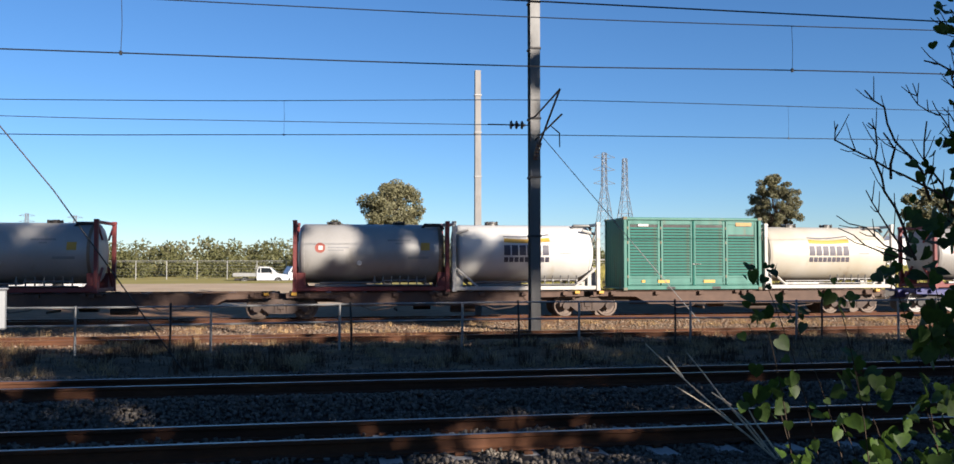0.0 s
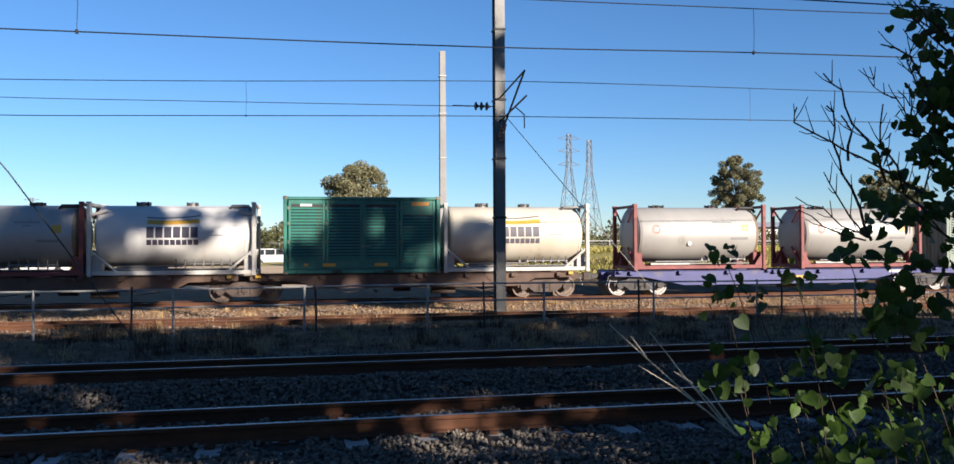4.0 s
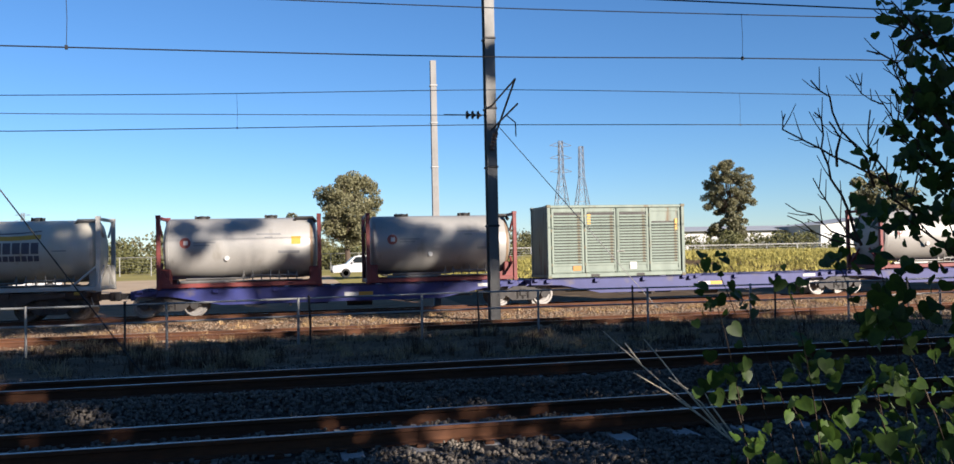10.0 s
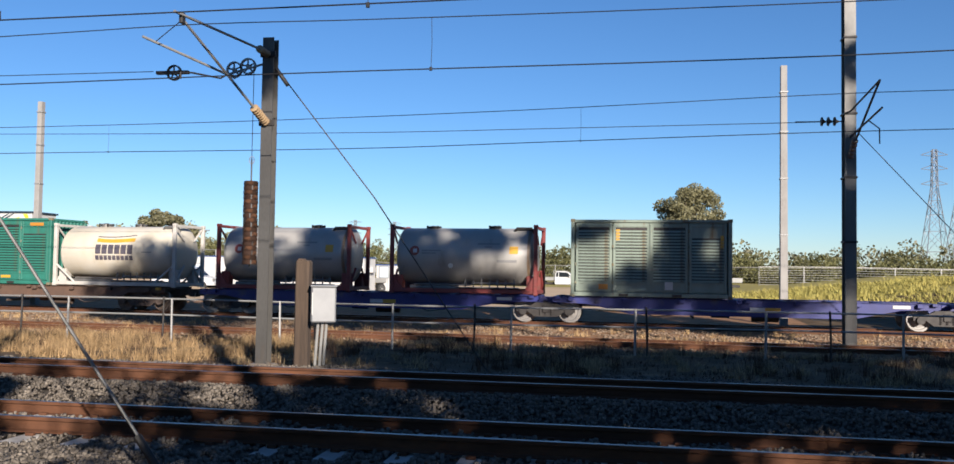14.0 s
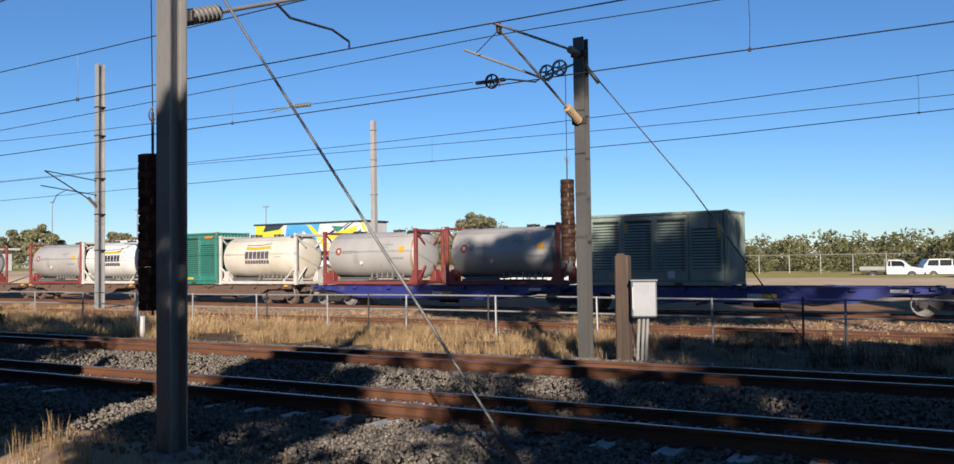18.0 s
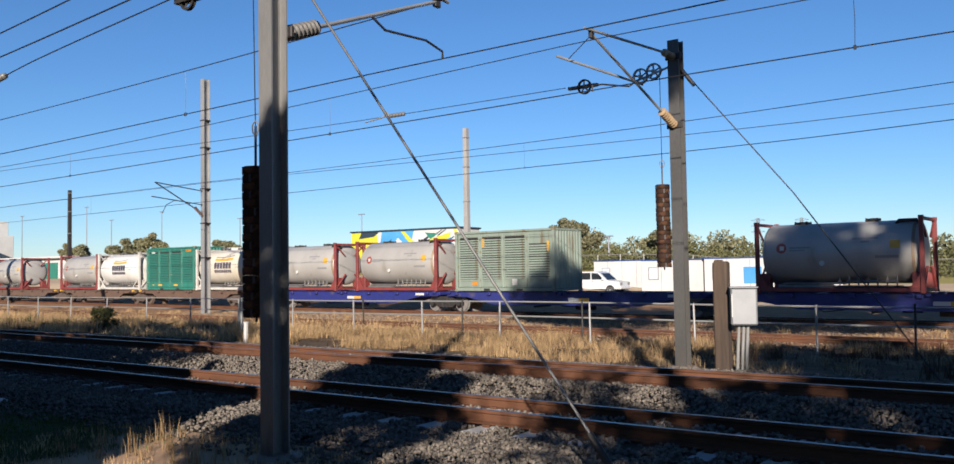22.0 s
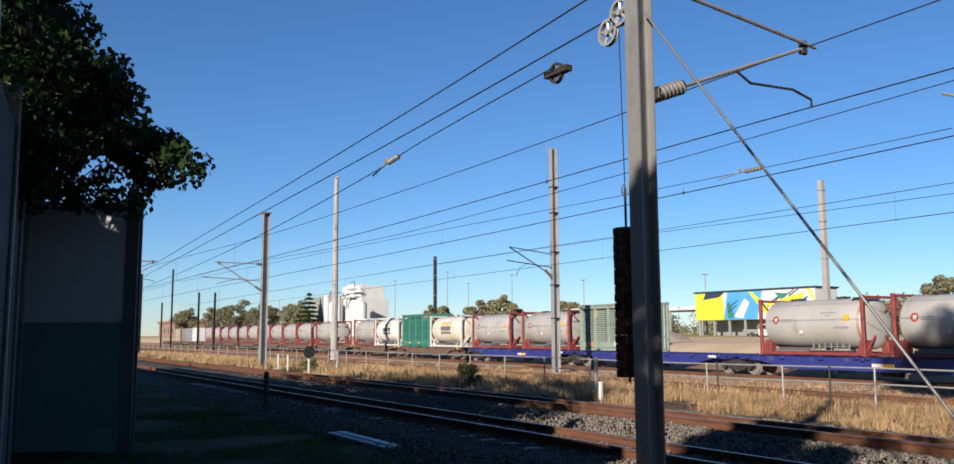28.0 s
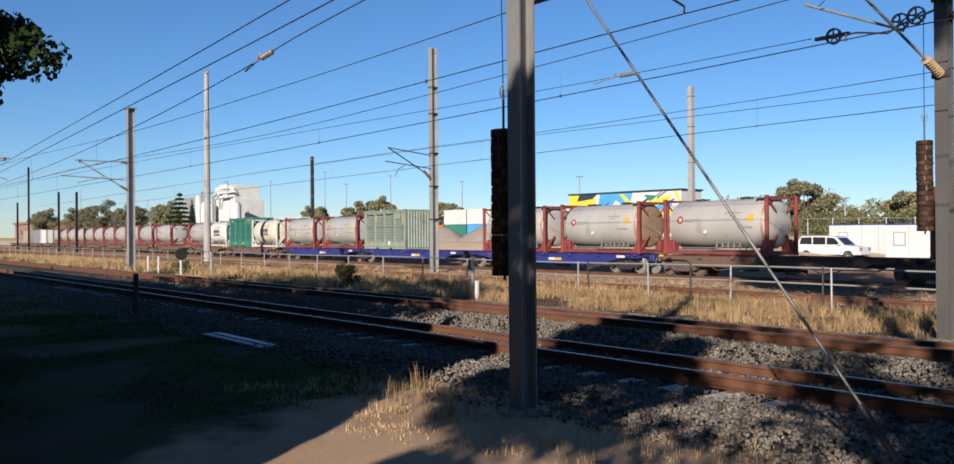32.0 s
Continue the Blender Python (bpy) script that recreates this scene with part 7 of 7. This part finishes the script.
# ---- concrete barrier and its posts ----
def build_barrier():
    line = [(-7.9, -0.04), (-10.35, 0.27), (-12.95, 0.50), (-15.6, 0.74)]
    ang = math.degrees(math.atan2(line[-1][1] - line[1][1], line[-1][0] - line[1][0]))
    # hidden run carried on to keep the ground beyond in shade
    line += [(-15.6 - 4.9 * k, 0.74 + 0.02 * k) for k in range(1, 7)]
    w = thing("wall_barrier", "precast concrete trackside barrier, grey above and dark green below", "wall", kind="structure")
    # an unseen stretch set back from the rest, added to shade the lawn
    back = [(-4.6, -1.3), (-7.3, -1.15)]
    for (xa, ya), (xb, yb) in list(zip(line, line[1:])) + [tuple(back)]:
        d = math.hypot(xb - xa, yb - ya)
        m = pose(xa, ya, 0, 0, 0, math.degrees(math.atan2(yb - ya, xb - xa)))
        for k, (z0, z1) in enumerate(((-0.3, 1.95), (1.952, 3.9))):
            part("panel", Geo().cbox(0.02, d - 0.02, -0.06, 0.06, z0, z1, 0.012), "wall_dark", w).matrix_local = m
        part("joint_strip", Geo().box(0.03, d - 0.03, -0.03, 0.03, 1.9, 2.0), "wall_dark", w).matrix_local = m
    # return panel that faces along the line
    a, b = (-15.9, 0.2), (-14.86, 2.22)
    d = math.hypot(b[0] - a[0], b[1] - a[1])
    m = pose(*a, 0, 0, 0, math.degrees(math.atan2(b[1] - a[1], b[0] - a[0])))
    for k, (z0, z1) in enumerate(((-0.3, 1.90), (1.902, 3.82))):
        part("panel", Geo().cbox(0.0, d, -0.07, 0.07, z0, z1, 0.012), "wall_green" if k == 0 else "wall_grey", w).matrix_local = m
    part("joint_strip", Geo().box(0.03, d - 0.03, -0.03, 0.03, 1.85, 1.95), "wall_dark", w).matrix_local = m
    # sloped end of the unseen stretch, added to shape its shadow
    part("shadow_end_panel", Geo().prism([(0, -0.3), (0, 2.3), (0.34, 1.9), (0.5, 1.3), (0.56, 0.6), (0.58, -0.3)], -0.06, 0.06), "wall_dark", w).matrix_local = pose(-4.48, -1.31, 0)
    for x, y in line + back:
        t = thing("barrier_post", "galvanised steel H-post of the barrier with bolts", "post", pose(x, y, 0, 0, 0, ang), "barrier posts")
        part("post", hbeam(Geo(), 0.2, 0.2, -0.4, 4.35), "galv_worn", t)
        for k in range(9):
            part("bolt", Geo().tube([(-0.004, -0.035, 0.35 + 0.48 * k), (-0.03, -0.035, 0.35 + 0.48 * k)], 0.018, 6).tube([(-0.03, -0.035, 0.35 + 0.48 * k), (-0.10, -0.035, 0.35 + 0.48 * k)], 0.009, 6), "galv_light", t)
    t = thing("barrier_post", "pale steel end post of the barrier", "post", pose(-14.84, 2.30, 0, 0, 0, m.to_euler().z * 57.3), "barrier posts")
    part("post", hbeam(Geo(), 0.2, 0.2, -0.4, 4.0), "galv_mid", t)


build_barrier()


# ---- trees beside the lane ----
def build_near_trees():
    def off_wall(x, y, z):
        """Keeps the crown clear of the track: it leans out low over the wall's end, slopes back higher up, and lets some sun on the wall."""
        f = 13.5 / max(6.0, abs(x))
        ys, zs = y * f, 1.7 + (z - 1.7) * f
        if ys > 2.84 - 0.78 * max(0.0, zs - 4.15) or x > -8.8 + 0.1 * z or y > 3.3:
            return True
        for spot in ((-15.0, 1.95, 3.6), (-14.9, 2.15, 3.25)):
            if (Vector((x, y, z)) - Vector(spot)).cross(to_sun).length < 0.26:
                return True
        return zs < 3.62 and y > -0.9 and not (2.4 < ys < 2.75 and zs > 3.25)

    def gap(x, y, z):
        """Clipped flat on top, with two chinks that let the sun through."""
        return z > 12.0 or ((x - 8.8) / 1.9) ** 2 + ((z - 4.95) / 1.1) ** 2 < 1 or ((x - 12.3) / 1.1) ** 2 + ((z - 6.2) / 1.1) ** 2 < 1

    tree("fig_tree", "dense dark green tree overhanging the concrete barrier", -13.8, -1.6, 0, 10, (5.6, 4.8, 4.6), 5.9, 130000, 0.10, "leaf_dark", 71, 620, 0.075, 0.3, 0.5, off_wall)
    tree("fig_tree", "low dense dark green tree leaning over the barrier", -13.2, -1.2, 0, 6.5, (2.6, 4.7, 1.5), 4.7, 60000, 0.09, "leaf_dark", 73, 260, 0.2, 0.12, 0.5, off_wall)
    tree("fig_tree", "dense dark green tree behind the concrete barrier", -20.5, -4.5, 0, 9, (5.5, 4.5, 4.0), 5.6, 14000, 0.2, "leaf_dark", 72, 60, 0.24, 0.3, 0.5)
    # shade trees beside the lane facing the tracks, between the sun and the line
    # trees past x = 45 are extra, added unseen to block sky light
    for i, (x, y, rx, h, n) in enumerate(((6.2, -6.5, 2.0, 7.3, 13000), (10.8, -6.5, 3.3, 11.4, 30000), (14.6, -6.2, 4.0, 13.4, 34000), (19.8, -6.6, 4.0, 13.6, 34000), (25, -6.2, 4.0, 13.8, 34000), (30.2, -6.6, 4.0, 13.6, 34000), (36, -7, 4.3, 13.2, 30000), (42, -7, 4.3, 13.2, 24000), (49, -7, 4.6, 13.2, 20000), (57, -7, 4.6, 13.0, 18000))):
        tree("shade_tree", "dense evergreen tree beside the lane facing the tracks", x, y, 0, h, (rx, 2.6, h * 0.56), h * 0.47, n, 0.26, "leaf_dark", 80 + i, 150, 0.32, 0.3, 0.2, gap)
    for i, (x, y, h, rx, rz, n, k) in enumerate(((6.6, -7.5, 19.6, 4.6, 2.9, 13000, 80), (14.2, -8, 20.3, 5.0, 2.9, 17000, 100), (19.6, -7.5, 20.2, 2.6, 2.6, 4200, 24), (23.6, -7.5, 20.0, 2.6, 2.6, 1500, 11), (28.6, -7.5, 20.4, 3.9, 2.7, 7000, 42), (28.5, -8.6, 25.5, 1.5, 5.6, 5500, 34))):
        tree("tall_gum_tree", "tall gum tree with a high open crown beside the lane", x, y, 0, h, (rx, 3.0 if rx > 3 else 2.0, rz), h - rz + 0.2, n, 0.26, "leaf_gum", 90 + i, k, 0.27, 0.22)
    tree("shade_tree", "slender young tree beside the lane facing the tracks", 2.8, -6.5, 0, 8.6, (2.6, 2.0, 3.2), 5.6, 1300, 0.22, "leaf_dark", 95, 20, 0.30, 0.12)
    tree("shade_tree", "slender airy sapling beside the lane facing the tracks", 0.6, -6.4, 0, 9.2, (1.2, 1.2, 2.7), 6.3, 9000, 0.2, "leaf_gum", 96, 60, 0.34, 0.07)
    # unseen bushes added to keep low sky light off the ballast
    for i, (x, y, h) in enumerate(((12.5, -3.0, 4.6), (17.0, -3.2, 5.2), (22, -3, 5.4), (27, -3, 5.4))):
        tree("hedge_bush", "thick evergreen bush, unseen, added to block low sky light", x, y, 0, h, (2.9, 1.6, h * 0.5), h * 0.52, 9000, 0.2, "leaf_dark", 100 + i, 50, 0.36, 0.12)


def build_fence_bushes():
    for i, (x, y, h) in enumerate(((-10.6, -0.85, 4.4), (-13.0, -0.8, 4.6), (-15.6, -0.8, 4.2))):
        tree("hedge_bush", "olive-green bush behind the barrier posts", x, y, 0, h, (1.5, 0.62, h * 0.5), h * 0.52, 9000, 0.09, "leaf_bush", 110 + i, 60, 0.45, 0.06)


build_near_trees()
build_fence_bushes()


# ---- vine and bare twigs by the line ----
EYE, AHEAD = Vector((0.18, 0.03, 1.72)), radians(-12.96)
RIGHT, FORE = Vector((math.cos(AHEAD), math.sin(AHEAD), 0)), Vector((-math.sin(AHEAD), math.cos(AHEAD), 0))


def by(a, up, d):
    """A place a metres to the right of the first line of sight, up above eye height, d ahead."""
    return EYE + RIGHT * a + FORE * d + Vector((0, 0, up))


def vine_leaf(size):
    """A heart-shaped leaf, folded a little along its rib, tip towards -z."""
    pts = [(0, 0.2), (0.2, 0.32), (0.42, 0.26), (0.52, 0.03), (0.44, -0.26), (0.22, -0.54), (0, -0.75)]
    g = Geo()
    vs = [(0, 0.0, 0.2), (0, 0.02, -0.2), (0, 0.03, -0.75)]
    right = [(x, -0.10 * x - 0.05 * x * x, z) for x, z in pts[1:-1]]
    left = [(-x, y, z) for x, y, z in right]
    vs += right + left
    r, l = [3, 4, 5, 6, 7], [8, 9, 10, 11, 12]
    fs = [(0, 1, r[1], r[0]), (1, r[3], r[2], r[1]), (1, 2, r[4], r[3]), (0, l[0], l[1], 1), (1, l[1], l[2], l[3]), (1, l[3], l[4], 2)]
    g.add([tuple(c * size for c in v) for v in vs], fs)
    return g


def build_vine():
    rng = random.Random(17)
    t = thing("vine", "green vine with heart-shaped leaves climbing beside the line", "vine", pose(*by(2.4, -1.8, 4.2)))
    inv = t.matrix_world.inverted()
    meshes = [vine_leaf(z).mesh("leaf", "leaf_vine", True) for z in (0.032, 0.044, 0.058, 0.072, 0.092)]

    def stem(pts, r):
        n = len(pts)
        part("stem", Geo().tube([inv @ by(*q) for q in pts], [r * (1.2 - 0.8 * i / n) for i in range(n)], 5), "twig", t, smooth=True)

    def leaf(p, big):
        me = meshes[min(4, int(big + rng.random() ** 1.3 * 3))]
        turn = Euler((radians(rng.uniform(-75, 45)), radians(rng.uniform(-55, 55)), AHEAD + rng.gauss(0, 1.0)))
        part("leaf", me, None, t).matrix_local = inv @ (Matrix.Translation(by(*p)) @ turn.to_matrix().to_4x4())

    def bunch(a, u, d, r, n, big):
        for k in range(n):
            leaf((a + rng.gauss(0, 0.55) * r, u + rng.gauss(0, 0.55) * r, d + rng.gauss(0, 0.8) * r), big)

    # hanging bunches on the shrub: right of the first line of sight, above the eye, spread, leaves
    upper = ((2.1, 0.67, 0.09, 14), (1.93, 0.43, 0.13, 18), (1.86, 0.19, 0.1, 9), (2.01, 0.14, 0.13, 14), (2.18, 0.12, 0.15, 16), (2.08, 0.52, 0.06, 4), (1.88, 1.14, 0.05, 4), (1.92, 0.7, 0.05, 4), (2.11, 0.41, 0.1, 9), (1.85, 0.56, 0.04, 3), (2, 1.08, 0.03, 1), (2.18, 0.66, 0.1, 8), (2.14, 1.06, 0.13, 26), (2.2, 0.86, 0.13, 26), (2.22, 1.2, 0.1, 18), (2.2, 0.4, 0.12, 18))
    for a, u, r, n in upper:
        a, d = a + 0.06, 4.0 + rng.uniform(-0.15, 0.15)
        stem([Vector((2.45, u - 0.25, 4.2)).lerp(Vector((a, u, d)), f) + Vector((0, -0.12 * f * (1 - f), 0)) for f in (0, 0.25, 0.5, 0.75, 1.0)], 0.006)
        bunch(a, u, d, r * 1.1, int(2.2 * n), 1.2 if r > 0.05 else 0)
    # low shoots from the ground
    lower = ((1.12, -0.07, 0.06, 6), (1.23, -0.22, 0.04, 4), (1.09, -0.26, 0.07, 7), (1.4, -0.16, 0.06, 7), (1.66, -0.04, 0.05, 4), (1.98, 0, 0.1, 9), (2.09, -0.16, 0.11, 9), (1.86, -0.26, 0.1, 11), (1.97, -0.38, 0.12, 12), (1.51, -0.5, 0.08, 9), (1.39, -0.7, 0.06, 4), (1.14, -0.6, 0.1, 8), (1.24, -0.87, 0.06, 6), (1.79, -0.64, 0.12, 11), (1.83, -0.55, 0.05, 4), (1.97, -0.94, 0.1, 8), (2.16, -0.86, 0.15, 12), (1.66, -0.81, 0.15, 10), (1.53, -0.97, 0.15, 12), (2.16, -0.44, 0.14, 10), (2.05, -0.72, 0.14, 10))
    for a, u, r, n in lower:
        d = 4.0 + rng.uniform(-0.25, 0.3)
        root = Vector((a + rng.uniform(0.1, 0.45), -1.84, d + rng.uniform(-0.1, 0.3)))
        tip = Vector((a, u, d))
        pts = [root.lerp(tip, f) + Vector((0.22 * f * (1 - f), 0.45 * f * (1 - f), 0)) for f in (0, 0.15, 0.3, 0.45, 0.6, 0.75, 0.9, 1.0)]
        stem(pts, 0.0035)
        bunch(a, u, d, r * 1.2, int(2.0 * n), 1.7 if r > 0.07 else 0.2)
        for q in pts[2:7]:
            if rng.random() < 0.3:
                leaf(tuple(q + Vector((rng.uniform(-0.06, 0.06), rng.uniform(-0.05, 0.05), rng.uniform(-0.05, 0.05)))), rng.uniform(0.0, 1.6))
    # leafy column
    for k in range(13):
        p = Vector((rng.uniform(2.42, 3.1), -1.8, rng.uniform(3.8, 4.1)))
        pts = [p]
        for j in range(30):
            pts.append(pts[-1] + Vector((rng.uniform(-0.03, 0.03), 0.118, rng.uniform(-0.03, 0.03))))
            if j > 8:
                for s in range(3):
                    leaf(tuple(pts[-1] + Vector((rng.uniform(-0.12, 0.12), rng.uniform(-0.06, 0.06), rng.uniform(-0.08, 0.08)))), rng.uniform(0.5, 2.0))
        stem(pts, 0.008)
    curl = [(2.02, -1.03, 3.9), (1.98, -0.91, 3.9), (1.93, -0.8, 3.92), (1.885, -0.71, 3.94), (1.89, -0.665, 3.95), (1.95, -0.67, 3.93), (2.0, -0.74, 3.9)]
    part("tendril", Geo().tube([inv @ by(*q) for q in curl], [0.006, 0.006, 0.006, 0.005, 0.004, 0.004, 0.003], 6), "leaf_vine", t, "pale green curled tendril", True)
    # bare shrub: forked dark twigs
    t2 = thing("bare_shrub", "leafless shrub with thin dark forked twigs among the vine", "shrub", pose(*by(2.5, -1.8, 4.3)))
    inv2 = t2.matrix_world.inverted()

    def twig(pts, r):
        n = len(pts)
        part("twig", Geo().tube([inv2 @ by(*q) for q in pts], [r * (1 - 0.6 * i / n) for i in range(n)], 5), "twig", t2, smooth=True)

    boughs = (((2.31, 0.08), (2.11, 0.17), (1.98, 0.24), (1.73, 0.4), (1.57, 0.47), (1.42, 0.57), (1.41, 0.63)),
              ((1.88, 0.29), (1.81, 0.42), (1.72, 0.57), (1.65, 0.72), (1.58, 0.81)),
              ((1.73, 0.4), (1.71, 0.53), (1.7, 0.62)),
              ((1.78, 0.01), (1.72, 0.16), (1.65, 0.33), (1.59, 0.47), (1.62, 0.61), (1.56, 0.64)),
              ((2.06, 0.13), (1.98, 0.23), (1.92, 0.36), (1.86, 0.48), (1.86, 0.66)),
              ((2.18, 0.53), (2.06, 0.73), (1.93, 0.86), (1.84, 0.94)),
              ((2.01, 0.73), (1.98, 0.86), (1.99, 0.94), (2.03, 0.99), (2.14, 1.01)),
              ((2.17, 1.01), (2.05, 1.06), (1.98, 1.11), (1.93, 1.16)),
              ((2.23, 0.33), (2.08, 0.46), (1.98, 0.57), (1.88, 0.67), (1.82, 0.74), (1.76, 0.82)),
              ((2.26, 0.51), (2.13, 0.58), (2.01, 0.66), (1.92, 0.72)),
              ((1.73, 0.03), (1.61, 0.23), (1.54, 0.33)),
              ((1.77, 0.02), (1.67, 0.08), (1.55, 0.16), (1.45, 0.22)),
              ((1.78, 0.01), (1.6, 0.08), (1.45, 0.16)),
              ((2.03, 0.22), (2.05, 0.36), (2.13, 0.48), (2.22, 0.56)),
              ((2.25, 0.26), (2.16, 0.38), (2.05, 0.53), (1.93, 0.63)),
              ((1.91, 0.53), (1.98, 0.62), (2.06, 0.74), (2.18, 0.83)))
    twig([Vector((2.5, -1.84, 4.3)), Vector((2.47, -1.0, 4.25)), Vector((2.42, -0.3, 4.2)), Vector((2.38, 0.1, 4.15)), Vector((2.4, 0.8, 4.1))], 0.022)
    for k, b in enumerate(boughs):
        d = 4.05 + 0.03 * ((k * 7) % 5 - 2)
        pts = [Vector((a + 0.04, u, d + 0.05 * math.sin(3.0 * i + k))) for i, (a, u) in enumerate(b)]
        fine = [pts[0]]
        for p, q in zip(pts, pts[1:]):
            fine += [p.lerp(q, 0.5) + Vector((rng.uniform(-0.012, 0.012), rng.uniform(-0.012, 0.012), 0)), q]
        twig(fine, 0.0075 if k < 6 else 0.0048)
        for i in range(1, len(fine) - 1):
            for s in (-1, 1):
                if rng.random() < 0.62:
                    w = (fine[i + 1] - fine[i]).normalized()
                    w = (w + s * Vector((-w.y, w.x, 0)) * rng.uniform(0.5, 1.0) + Vector((0, 0.15, rng.uniform(-0.4, 0.4)))).normalized()
                    l = rng.uniform(0.04, 0.14)
                    twig([fine[i], fine[i] + w * l * 0.5, fine[i] + w * l + Vector((0, 0.015, 0))], 0.003)
    # dead branch with pale forks
    t3 = thing("dry_branch", "dead pale forked branch standing in the ballast", "branch", pose(*by(2.45, -1.85, 8.2)))
    inv3 = t3.matrix_world.inverted()
    for pts in (((2.46, -1.86), (2.38, -1.84), (2.05, -1.56), (1.53, -1.09), (1.32, -0.90), (1.21, -0.79)), ((2.08, -1.59), (1.83, -1.40), (1.47, -1.18)), ((2.27, -1.73), (2.02, -1.42), (1.89, -1.26), (1.77, -1.09), (1.60, -0.87)), ((2.38, -1.84), (2.11, -1.48), (1.89, -1.29)), ((1.53, -1.09), (1.39, -0.89)), ((1.97, -1.34), (1.80, -1.23)), ((2.41, -1.81), (2.22, -1.53), (2.16, -1.40))):
        n = len(pts)
        part("twig", Geo().tube([inv3 @ by(a, u, 8.2 + 0.05 * i) for i, (a, u) in enumerate(pts)], [0.010 * (1 - 0.65 * i / n) for i in range(n)], 5), "dry_stick", t3, smooth=True)
    # small green weeds at the foot of the barrier line
    blades("foot_weeds", "weeds and grass under the vine", "green_grass", (2.2, 6.5, 3.0, 6.5), 5000, 0.05, 0.3, 33, clump=0.4, width=0.006)


build_vine()


# ---- motion of the train ----
def motions():
    times = [1.0 * k for k in range(33)]
    for ob, off, dz in MOVERS:
        walk(ob, [(t, pose(0, 0, dz) @ rail_pose(lead(t) + off)) for t in times])
    n = 170
    for w, dx in WHEELSETS:
        walk(w, [(32.0 * k / n, pose(dx, 0, RAIL4 + 0.43, 0, math.degrees((lead(32.0 * k / n) - lead(0.0)) / 0.43), 0)) for k in range(n + 1)])


motions()
